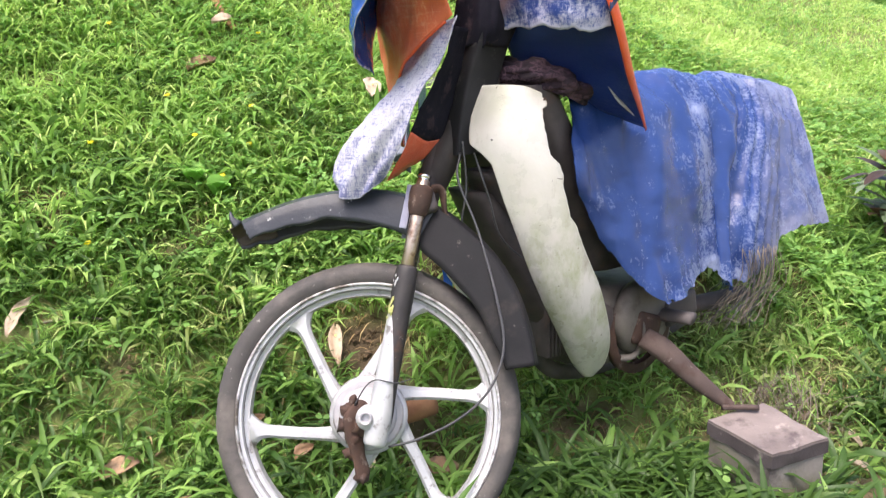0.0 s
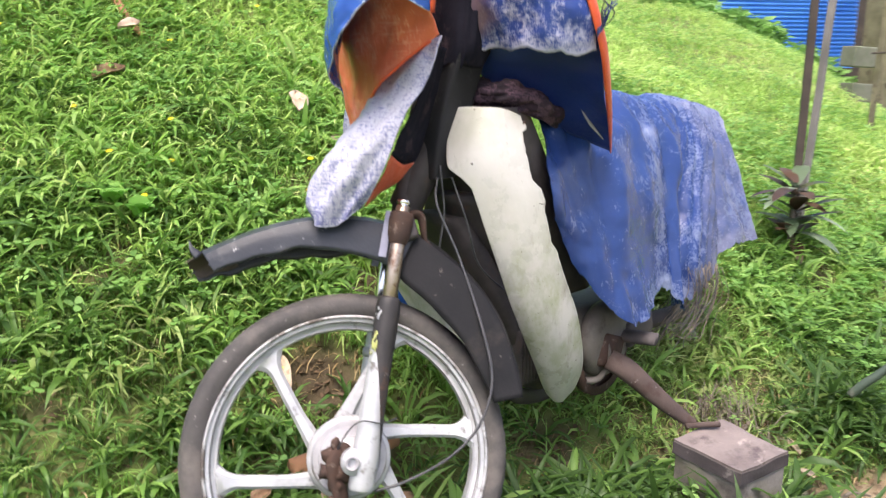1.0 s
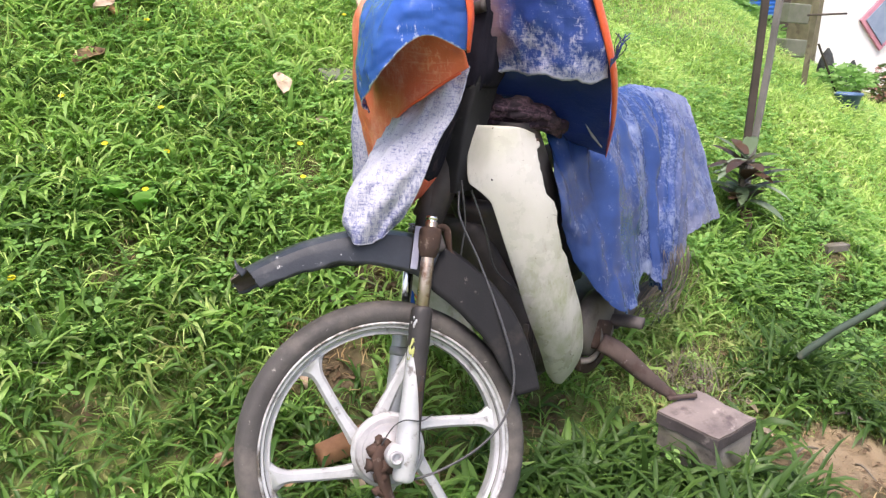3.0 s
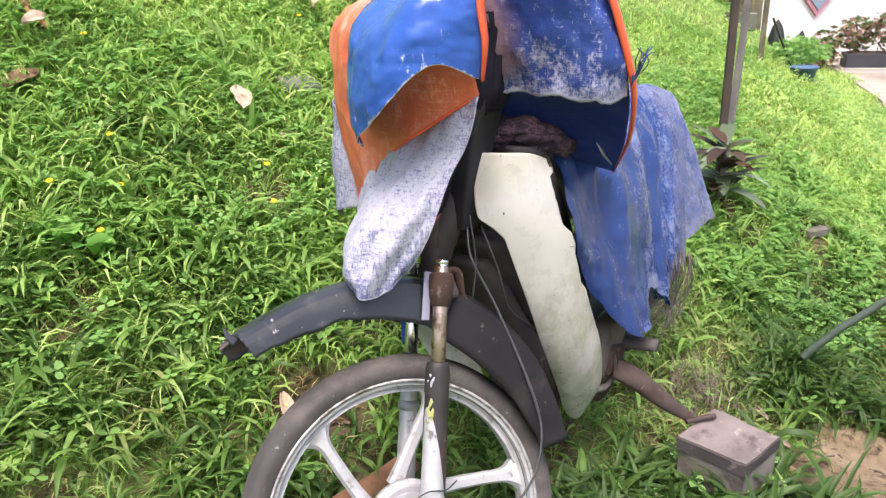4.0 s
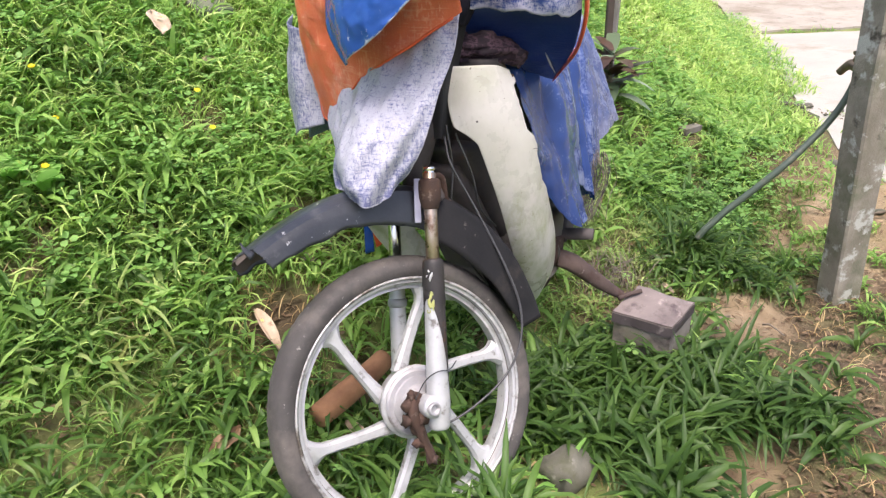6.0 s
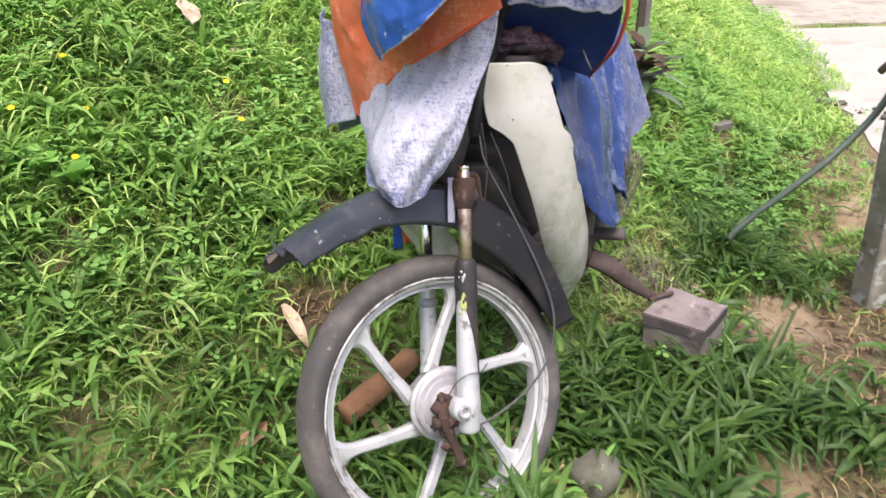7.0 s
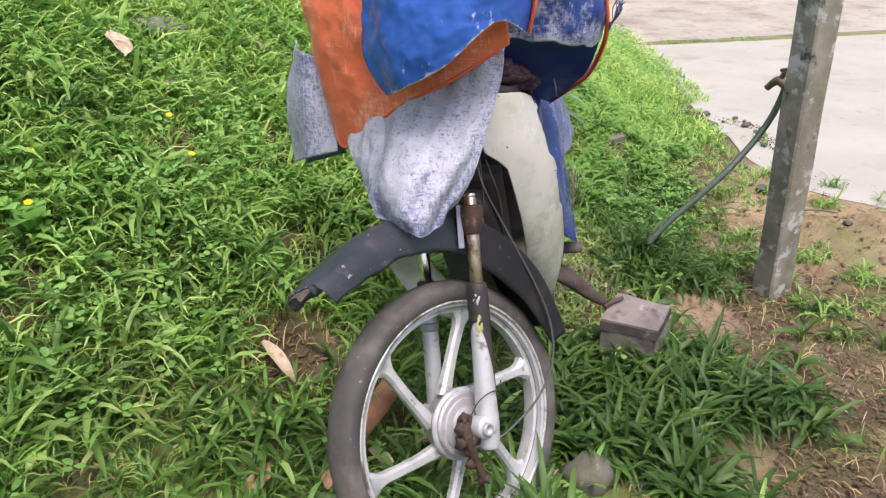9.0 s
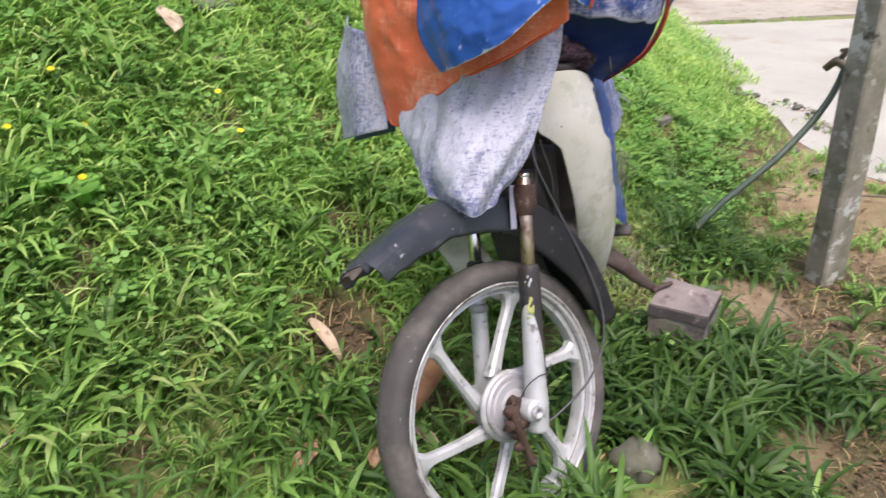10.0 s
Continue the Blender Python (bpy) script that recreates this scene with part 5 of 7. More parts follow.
part("speedometer_cable", bm_tube([(0.035, 1.345, 0.66), (0.030, 1.316, 0.615), (0.062, 1.285, 0.53), (0.090, 1.225, 0.42), (0.098, 1.19, 0.345), (0.072, 1.16, 0.285), (0.02, 1.145, 0.240), (-0.05, 1.145, 0.205), (-0.10, 1.150, 0.190)], 0.0023, 10, 70), M_CABLE, bike)
part("brake_cable", bm_tube([(0.04, 1.345, 0.68), (0.045, 1.335, 0.60), (0.035, 1.325, 0.52), (0.06, 1.32, 0.42), (0.12, 1.33, 0.33)], 0.0019, 8, 40), M_CABLE, bike)
part("clutch_cable", bm_tube([(0.06, 1.345, 0.66), (0.085, 1.33, 0.58), (0.11, 1.34, 0.50), (0.19, 1.40, 0.42)], 0.0019, 8, 30), M_CABLE, bike)
# cut cords hanging under the tail
for k in range(60):
    r = random.Random(300 + k)
    x0, y0 = 0.68 + r.uniform(0, 0.10), 1.67 + r.uniform(-0.02, 0.06)
    dx = -r.uniform(0.03, 0.13)
    part("loose_cord", bm_tube([(x0, y0, 0.39), (x0 + r.uniform(-0.02, 0.02), y0 - 0.01, 0.32), (x0 + dx * 0.5, y0 + r.uniform(-0.03, 0.01), 0.25 + r.uniform(-0.03, 0.03)), (x0 + dx, y0 + r.uniform(-0.06, 0.0), 0.215 + r.uniform(-0.02, 0.05))], 0.0008, 5, 12), M_STICK if k % 3 else M_CABLE, bike)

# ---------------------------------------------------------------- sheets over the motorcycle
tarp_front = thing("tarpaulin", "orange and blue woven plastic sheet draped over the handlebar", "tarpaulin")
orange_cols = [
    [(0.02, 1.78, 1.05), (-0.075, 1.745, 0.98), (-0.085, 1.715, 0.90), (-0.078, 1.690, 0.79), (-0.076, 1.655, 0.70)],
    [(0.02, 1.66, 1.06), (-0.090, 1.650, 0.99), (-0.112, 1.630, 0.88), (-0.100, 1.615, 0.76), (-0.078, 1.610, 0.652)],
    [(0.02, 1.54, 1.07), (-0.100, 1.520, 1.00), (-0.115, 1.510, 0.90), (-0.100, 1.510, 0.80), (-0.085, 1.525, 0.705)],
    [(0.02, 1.43, 1.08), (-0.095, 1.410, 1.00), (-0.095, 1.410, 0.92), (-0.080, 1.412, 0.85), (-0.080, 1.422, 0.775)],
    [(0.02, 1.32, 1.08), (-0.075, 1.310, 1.01), (-0.060, 1.315, 0.94), (-0.040, 1.320, 0.885), (-0.045, 1.320, 0.835)],
    [(0.03, 1.24, 1.08), (-0.030, 1.230, 1.02), (-0.015, 1.240, 0.96), (0.012, 1.252, 0.92), (0.026, 1.262, 0.892)],
]
orange_net = wrinkled(wrinkled(sheet_points(orange_cols, 90, 80), 0.09, 0.007, 3.1), 0.03, 0.002, 1.0)
net_mesh("orange_layer", orange_net, M_ORANGE, tarp_front, 0.0016, "faded orange outer layer")
blue_cols = [
    [(-0.040, 1.475, 1.06), (-0.105, 1.478, 0.98), (-0.116, 1.485, 0.90), (-0.122, 1.455, 0.84), (-0.119, 1.412, 0.800)],
    [(-0.030, 1.410, 1.07), (-0.118, 1.405, 0.99), (-0.140, 1.380, 0.92), (-0.144, 1.358, 0.87), (-0.140, 1.340, 0.830)],
    [(-0.020, 1.330, 1.07), (-0.108, 1.318, 1.00), (-0.134, 1.293, 0.95), (-0.140, 1.269, 0.91), (-0.132, 1.247, 0.880)],
    [(0.000, 1.250, 1.07), (-0.075, 1.228, 1.03), (-0.092, 1.213, 0.99), (-0.086, 1.206, 0.965), (-0.070, 1.202, 0.944)],
    [(0.014, 1.210, 1.07), (0.000, 1.197, 1.03), (0.002, 1.193, 0.99), (0.005, 1.197, 0.95), (0.004, 1.205, 0.920)],
]
blue_net = wrinkled(wrinkled(sheet_points(blue_cols, 80, 70), 0.08, 0.007, 5.7), 0.028, 0.0025, 1.0)
lu, lv = np.meshgrid(np.linspace(0, 1, 80), np.linspace(0, 1, 70))
worn_net(net_mesh("blue_layer", blue_net, M_BLUE, tarp_front, 0.0016, "glossy blue layer lying over the orange one"),
         rub=0.10 + 0.16 * sstep(0.72, 0.95, lv) + 0.35 * sstep(0.965, 1.0, lv) + 0.12 * bell(lu, 0.35, 0.12) * sstep(0.4, 0.7, lv))
fray = part("frayed_edge", bm_tube([tuple(p) for p in blue_net[-1][14:-1:2]], 0.0009, 6), M_WHITE, tarp_front, "thin white frayed edge of the blue layer")
worn_net(fray, rub=np.full(len(fray.data.vertices), 0.25))
part("stitched_hem", bm_tube([tuple(p) for p in orange_net[-1][2:-2:2]], 0.0030, 8), M_HEM, tarp_front, "darker red stitched hem")
part("orange_seam", bm_tube([(0.012, 1.21, 1.07), (0.002, 1.196, 1.02), (0.006, 1.192, 0.97), (0.006, 1.202, 0.918)], [0.012, 0.012, 0.010, 0.005], 8, 20, 0.4), M_HEM, tarp_front)

sack = thing("woven_sack", "frayed white and blue woven sack hanging under the orange sheet", "sack")
white_cols = [
    [(-0.070, 1.605, 0.720), (-0.085, 1.585, 0.690), (-0.095, 1.565, 0.660), (-0.105, 1.530, 0.635), (-0.118, 1.500, 0.614)],
    [(-0.065, 1.525, 0.780), (-0.100, 1.505, 0.720), (-0.125, 1.480, 0.670), (-0.140, 1.455, 0.630), (-0.152, 1.435, 0.597)],
    [(-0.055, 1.435, 0.830), (-0.100, 1.410, 0.760), (-0.145, 1.385, 0.690), (-0.172, 1.360, 0.630), (-0.172, 1.345, 0.590)],
    [(-0.025, 1.355, 0.860), (-0.070, 1.330, 0.790), (-0.140, 1.315, 0.700), (-0.178, 1.295, 0.640), (-0.172, 1.285, 0.598)],
    [(0.005, 1.300, 0.880), (-0.027, 1.280, 0.820), (-0.084, 1.269, 0.730), (-0.123, 1.261, 0.660), (-0.145, 1.265, 0.596)],
    [(0.026, 1.262, 0.890), (0.004, 1.254, 0.830), (-0.037, 1.251, 0.755), (-0.066, 1.254, 0.686), (-0.102, 1.268, 0.620)],
]
weave_net = wrinkled(wrinkled(wrinkled(sheet_points(white_cols, 100, 90), 0.085, 0.013, 9.2, (1.2, 1.0, 0.45)), 0.04, 0.005, 5.0, (1, 1, 0.5)), 0.018, 0.0015, 4.0)
weave_net = weave_net + (np.clip(1 - np.linspace(0, 1, 90) / 0.55, 0, 1)[:, None, None] * np.array((0.010, 0.020, 0.0)))
su, sv = np.meshgrid(np.linspace(0, 1, 100), np.linspace(0, 1, 90))
pouch = sstep(0.15, 0.5, sv) * (-0.020 * bell(su, 0.36, 0.055) + 0.012 * bell(su, 0.58, 0.12)) + 0.006 * sstep(0.3, 0.6, sv) * np.sin(su * 26 + sv * 9) * bell(su, 0.75, 0.25)
weave_net = weave_net + pouch[..., None] * np.array((-0.62, -0.78, 0.0))
# darker weave at foot, top, right edge and along the fold valley
worn_net(net_mesh("weave", weave_net, M_WHITE, sack, 0.0018),
         rub=0.30 + 0.26 * sstep(0.60, 0.92, sv) + 0.20 * bell(su, 0.36, 0.05) * sstep(0.2, 0.5, sv) + 0.16 * sstep(0.25, 0.0, sv) + 0.14 * sstep(0.80, 0.95, su) + 0.10 * bell(su + 0.25 * sv, 0.80, 0.06),
         soil=0.42 * bell(su, 0.36, 0.07) * sstep(0.05, 0.3, sv) * sstep(0.8, 0.5, sv) + 0.15 * bell(su + 0.3 * sv, 0.75, 0.05))
for edge in (weave_net[2:-1:2, 0], weave_net[2:-1:2, -1], weave_net[-1, ::2]):
    hem = part("folded_edge", bm_tube([tuple(p) for p in edge], 0.0016, 6), M_WHITE, sack)
    worn_net(hem, rub=np.full(len(hem.data.vertices), 0.42))
side_cols = [
    [(-0.070, 1.655, 0.820), (-0.075, 1.650, 0.720), (-0.073, 1.645, 0.635)],
    [(-0.095, 1.730, 0.830), (-0.105, 1.715, 0.710), (-0.108, 1.705, 0.612)],
    [(-0.060, 1.800, 0.840), (-0.075, 1.835, 0.690), (-0.072, 1.820, 0.566)],
]
worn_net(net_mesh("side_flap", wrinkled(sheet_points(side_cols, 40, 40), 0.06, 0.005, 2.2), M_WHITE, sack, 0.0018), rub=np.tile(0.30 + 0.30 * bell(np.linspace(0, 1, 40), 0.45, 0.3), (40, 1)))
net_mesh("flap_lining", sheet_points([[(-0.045, 1.66, 0.80), (-0.045, 1.66, 0.62)], [(-0.03, 1.84, 0.80), (-0.04, 1.83, 0.553)]], 12, 12), M_BLUEIN, sack, 0.0016)

lining = wrinkled(sheet_points([[(0.030, 1.290, 0.875), (0.008, 1.286, 0.815), (-0.032, 1.286, 0.740), (-0.064, 1.290, 0.672), (-0.094, 1.300, 0.620)],
                                [(0.044, 1.325, 0.875), (0.022, 1.330, 0.80), (-0.008, 1.336, 0.72), (-0.040, 1.346, 0.655), (-0.075, 1.354, 0.625)],
                                [(0.055, 1.365, 0.875), (0.036, 1.368, 0.79), (0.010, 1.372, 0.71), (-0.010, 1.378, 0.665), (-0.045, 1.385, 0.640)]], 30, 44), 0.04, 0.003, 3.3)
net_mesh("inner_lining", lining[27:], M_ORANGE, sack, 0.0016, "orange lining behind the sack")
# upper half of the same lining, its shade given as a near-black colour
net_mesh("inner_fold", lining[:28], M_FOLDSHADE, sack, 0.0016, "upper lining behind the sack, coloured near-black for shade")

tarp_bar = thing("tarpaulin", "rubbed blue sheet with an orange hem over the handlebar end", "tarpaulin")
bar_cols = [
    [(0.030, 1.400, 1.060), (0.052, 1.388, 1.030), (0.074, 1.385, 0.950), (0.096, 1.404, 0.872)],
    [(0.060, 1.375, 1.060), (0.095, 1.358, 1.030), (0.118, 1.347, 0.950), (0.135, 1.368, 0.857)],
    [(0.110, 1.310, 1.070), (0.150, 1.290, 1.030), (0.172, 1.282, 0.950), (0.178, 1.306, 0.860)],
    [(0.150, 1.260, 1.070), (0.190, 1.250, 1.030), (0.222, 1.242, 0.950), (0.226, 1.262, 0.852)],
    [(0.180, 1.250, 1.070), (0.225, 1.250, 1.030), (0.266, 1.254, 0.940), (0.288, 1.272, 0.850)],
]
bar_net = wrinkled(wrinkled(sheet_points(bar_cols, 110, 70), 0.08, 0.008, 4.4, (1, 1, 0.5)), 0.03, 0.0025, 1.0)
for i in range(110):
    cutv = 0.955 + 0.045 * noise.noise(Vector((i * 0.05, 3, 0))) + 0.008 * noise.noise(Vector((i * 0.22, 5, 0)))
    bar_net[:, i] = np.stack([np.interp(np.linspace(0, min(cutv, 1.0), 70), np.linspace(0, 1, 70), bar_net[:, i, k]) for k in range(3)], -1)
bu, bv = np.meshgrid(np.linspace(0, 1, 110), np.linspace(0, 1, 70))
worn_net(net_mesh("outer_fold", bar_net, M_BLUEBAND, tarp_bar, 0.0016, "blue fold with the coating rubbed white"),
         rub=0.02 + 0.46 * sstep(0.50, 0.90, bv) + 0.35 * sstep(0.975, 0.99, bv) + 0.14 * sstep(0.42, 0.18, bu) + 0.10 * bell(bu, 0.75, 0.1),
         soil=1.0 * sstep(0.42, 0.12, bu) * sstep(1.0, 0.8, bv))
back_cols = [
    [(0.040, 1.420, 1.050), (0.100, 1.420, 0.960), (0.130, 1.450, 0.850), (0.160, 1.500, 0.790)],
    [(0.120, 1.370, 1.060), (0.190, 1.360, 0.960), (0.220, 1.400, 0.840), (0.250, 1.470, 0.750)],
    [(0.160, 1.320, 1.060), (0.240, 1.310, 0.950), (0.290, 1.350, 0.820), (0.340, 1.470, 0.710)],
    [(0.190, 1.260, 1.060), (0.272, 1.262, 0.930), (0.322, 1.320, 0.800), (0.405, 1.484, 0.684)],
]
net_mesh("inner_fold", wrinkled(sheet_points(back_cols, 50, 60), 0.08, 0.004, 6.6), M_BLUEIN, tarp_bar, 0.0016, "dark blue inside of the sheet")
# the shade under the sheet, modelled as a near-black fold
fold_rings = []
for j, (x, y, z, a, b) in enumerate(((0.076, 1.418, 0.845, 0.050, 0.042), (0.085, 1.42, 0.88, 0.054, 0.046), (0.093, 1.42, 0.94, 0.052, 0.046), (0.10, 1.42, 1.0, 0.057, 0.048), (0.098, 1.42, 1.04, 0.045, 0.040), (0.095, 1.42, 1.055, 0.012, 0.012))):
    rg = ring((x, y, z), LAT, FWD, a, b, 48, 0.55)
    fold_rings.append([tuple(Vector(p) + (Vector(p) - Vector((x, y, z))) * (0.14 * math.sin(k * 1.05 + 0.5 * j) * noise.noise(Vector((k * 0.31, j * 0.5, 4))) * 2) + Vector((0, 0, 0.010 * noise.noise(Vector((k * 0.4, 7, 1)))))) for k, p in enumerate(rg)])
loft(fold_rings, M_FOLDSHADE, tarp_bar, "shade_fold", "gathered fold coloured near-black for the shade under the sheet")
part("orange_hem", bm_tube([(0.190, 1.252, 1.075), (0.230, 1.247, 1.03), (0.272, 1.252, 0.930), (0.298, 1.268, 0.865), (0.332, 1.325, 0.790), (0.370, 1.405, 0.735), (0.407, 1.487, 0.682)], [0.011, 0.012, 0.012, 0.011, 0.010, 0.007, 0.003], 8, 40, 0.4), M_HEM, tarp_bar, "orange hem")

part("torn_strip", bm_tube([(0.308, 1.397, 0.774), (0.321, 1.404, 0.758), (0.335, 1.412, 0.742), (0.369, 1.435, 0.713)], [0.0015, 0.004, 0.005, 0.0015], 8, 16, 0.3), M_WHITE, tarp_bar, "torn white strip")
for k in range(9):
    r = random.Random(640 + k)
    part("frayed_strand", bm_tube([(0.276, 1.246, 0.886 + 0.002 * k), (0.284 + r.uniform(-0.003, 0.005), 1.243, 0.905), (0.286 + r.uniform(-0.008, 0.014), 1.240 + r.uniform(-0.01, 0.01), 0.925), (0.288 + r.uniform(-0.014, 0.022), 1.238 + r.uniform(-0.012, 0.012), 0.938 + r.uniform(-0.008, 0.012))], 0.0010, 5, 10), M_CABLE if k % 2 else M_BLUEIN, tarp_bar)

cloth = thing("printed_cloth", "crumpled purple printed cloth bundled under the sheets", "cloth")
cl = sheet_points([[(0.085, 1.46, 0.83), (0.092, 1.425, 0.812), (0.095, 1.44, 0.775)], [(0.15, 1.43, 0.825), (0.165, 1.392, 0.80), (0.165, 1.41, 0.768)], [(0.21, 1.42, 0.81), (0.225, 1.38, 0.785), (0.228, 1.395, 0.755)], [(0.28, 1.45, 0.79), (0.29, 1.43, 0.755), (0.28, 1.44, 0.73)]], 70, 50)
net_mesh("fold", wrinkled(wrinkled(cl, 0.045, 0.008, 8.1, (1, 1, 2.2)), 0.020, 0.007, 2.0, (0.6, 0.6, 2.0)), M_CLOTH, cloth, 0.002)

tarp_seat = thing("tarpaulin", "rubbed blue woven plastic sheet with a ragged edge over the seat", "tarpaulin")
seat_cols = [
    [(0.180, 1.600, 0.700), (0.225, 1.510, 0.765), (0.250, 1.430, 0.735), (0.238, 1.352, 0.628), (0.262, 1.372, 0.560), (0.303, 1.392, 0.482)],
    [(0.300, 1.700, 0.740), (0.370, 1.610, 0.785), (0.395, 1.520, 0.720), (0.375, 1.440, 0.570), (0.395, 1.420, 0.460), (0.432, 1.408, 0.340)],
    [(0.440, 1.830, 0.740), (0.520, 1.750, 0.790), (0.555, 1.650, 0.720), (0.544, 1.570, 0.568), (0.566, 1.572, 0.462), (0.580, 1.560, 0.368)],
    [(0.560, 1.940, 0.740), (0.650, 1.860, 0.785), (0.690, 1.775, 0.700), (0.650, 1.695, 0.530), (0.632, 1.645, 0.429), (0.633, 1.612, 0.307)],
    [(0.690, 2.040, 0.730), (0.765, 1.955, 0.780), (0.800, 1.865, 0.700), (0.775, 1.765, 0.540), (0.764, 1.732, 0.436), (0.760, 1.716, 0.323)],
    [(0.800, 2.130, 0.710), (0.865, 2.030, 0.768), (0.885, 1.935, 0.680), (0.865, 1.840, 0.550), (0.858, 1.800, 0.480), (0.850, 1.765, 0.405)],
    [(0.880, 2.170, 0.680), (0.928, 2.055, 0.742), (0.945, 1.960, 0.660), (0.958, 1.895, 0.530), (0.970, 1.868, 0.470), (0.985, 1.845, 0.408)],
]
seat_net = wrinkled(wrinkled(sheet_points(seat_cols, 130, 120), 0.13, 0.015, 1.3, (1, 1, 0.4)), 0.035, 0.003, 2.5)
seat_net = wrinkled(seat_net, 0.045, 0.006, 7.7, (1, 1, 0.18))
uu, vv = np.meshgrid(np.linspace(0, 1, 130), np.linspace(0, 1, 120))
fold = sstep(0.25, 0.6, vv) * (0.030 * np.exp(-((uu - 0.46) / 0.035) ** 2) - 0.022 * np.exp(-((uu - 0.535) / 0.03) ** 2) + 0.012 * np.exp(-((uu - 0.22) / 0.03) ** 2) - 0.010 * np.exp(-((uu - 0.78) / 0.03) ** 2))
fold += 0.004 * sstep(0.1, 0.4, vv) * bell(uu, 0.62, 0.10) * np.sin(uu * 150 + 14 * vv) + 0.003 * sstep(0.2, 0.3, vv) * sstep(0.6, 0.4, vv) * np.sin(uu * 95 - 20 * vv)
seat_net = seat_net + fold[..., None] * np.array(LAT)
rubbed = 0.03 + 0.50 * bell(uu, 0.335 + 0.03 * vv, 0.045) * sstep(0.25, 0.45, vv) + 0.28 * sstep(0.42, 0.25, vv) * sstep(0.2, 0.4, uu) + 0.20 * sstep(0.53, 0.60, uu) + 0.14 * bell(uu, 0.60, 0.05) + 0.12 * bell(uu, 0.88, 0.10) + 0.20 * bell(uu, 0.545, 0.008)
rubbed += 0.42 * sstep(0.86, 0.97, vv) * (uu < 0.6) * sstep(0.08, 0.25, uu) + 0.45 * sstep(0.975, 1.0, uu) - 0.14 * bell(uu, 0.80, 0.06) * sstep(0.3, 0.5, vv)
soiled = 0.40 * sstep(0.84, 1.0, vv) * sstep(0.52, 0.58, uu) + 0.52 * sstep(0.56, 0.68, uu)
worn_net(net_mesh("top_panel", seat_net[:44], M_BLUEWORN, tarp_seat, 0.0016, "rubbed whitish top of the sheet", rim=False), rub=rubbed[:44], soil=soiled[:44])
ragged = lambda u, v, p, a, b: v < 0.968 + 0.045 * noise.noise(Vector(((a + (b - a) * u) * 40, 1, 0)))
worn_net(net_mesh("side_drape", seat_net[43:, :72], M_BLUEWORN, tarp_seat, 0.0016, "deep blue side of the sheet with white scratches", rim=False, keep=lambda u, v, p: ragged(u, v, p, 0, 0.55)), rub=rubbed[43:, :72], soil=soiled[43:, :72])
worn_net(net_mesh("tail_drape", seat_net[43:, 71:], M_BLUEWORN, tarp_seat, 0.0016, "greyish frayed tail of the sheet", rim=False, keep=lambda u, v, p: ragged(u, v, p, 0.55, 1)), rub=rubbed[43:, 71:], soil=soiled[43:, 71:])

# ---------------------------------------------------------------- loose things on the ground
BN, BR, BL = Vector((0.589, 1.236, 0)), Vector((0.712, 1.276, 0)), Vector((0.520, 1.362, 0))
block = thing("block", "weathered grey-brown box block under the side stand", "block")
top = [(0.589, 1.236, 0.108), (0.712, 1.277, 0.118), (0.640, 1.400, 0.132), (0.516, 1.362, 0.119)]
lowz = min(float(height(x, y)) for x, y, _ in top) - 0.015
cxy = Vector((0.614, 1.319, 0))


def prism(upper, lower, bevel):
    bm = bmesh.new()
    vt, vb = [bm.verts.new(p) for p in upper], [bm.verts.new(p) for p in lower]
    bm.faces.new(vt)
    bm.faces.new(vb[::-1])
    for k in range(4):
        bm.faces.new((vt[k], vb[k], vb[(k + 1) % 4], vt[(k + 1) % 4]))
    bmesh.ops.subdivide_edges(bm, edges=bm.edges[:], cuts=5, use_grid_fill=True)
    for q in bm.verts:
        q.co += Vector((1, 1, 1)) * (bevel * noise.noise(q.co * 25))
    return bm


def inset(p, k, z):
    return (cxy.x + (p[0] - cxy.x) * k, cxy.y + (p[1] - cxy.y) * k, z)


part("lid", prism(top, [inset(p, 0.995, p[2] - 0.022) for p in top], 0.003), M_LID, block, "worn dark-edged lid board", smooth=False)
# darker band set slightly proud of the lid's sides
part("lid_edge", prism([inset(p, 1.012, p[2] - 0.006) for p in top], [inset(p, 1.012, p[2] - 0.030) for p in top], 0.003), M_LIDEDGE, block, "dark band with worn flecks round the lid edge", smooth=False)
part("box", prism([inset(p, 0.955, p[2] - 0.021) for p in top], [inset(p, 0.96, lowz) for p in top], 0.004), M_BLOCK, block, smooth=False)


def stone(at, r, seed, label):
    bm = bmesh.new()
    bmesh.ops.create_icosphere(bm, subdivisions=3, radius=1)
    for q in bm.verts:
        d = q.co.normalized()
        k = 1 + 0.28 * noise.noise(d * 1.3 + Vector((seed, 0, 0))) + 0.06 * noise.noise(d * 5)
        q.co = Vector((d.x * r[0], d.y * r[1], d.z * r[2])) * k + Vector(at)
    return tagged(part("stone", bm, M_STONE, None), label, "stone", "stones")


stone((0.160, 1.105, -0.015), (0.062, 0.050, 0.044), 3, "rough grey stone lying in the grass by the wheel")
stone((1.37, 1.42, float(height(1.37, 1.42)) + 0.008), (0.03, 0.022, 0.018), 8, "small pale stone beside the concrete post")
for k, (x, y, r) in enumerate([(0.83, 1.385, 0.016), (1.95, 1.50, 0.022), (2.05, 1.68, 0.03), (2.22, 1.86, 0.025), (1.98, 1.30, 0.02), (1.62, 1.18, 0.014)]):
    stone((x, y, float(height(x, y)) + r * 0.3), (r, r * 0.8, r * 0.55), 20 + k, "small pale stone on bare soil")

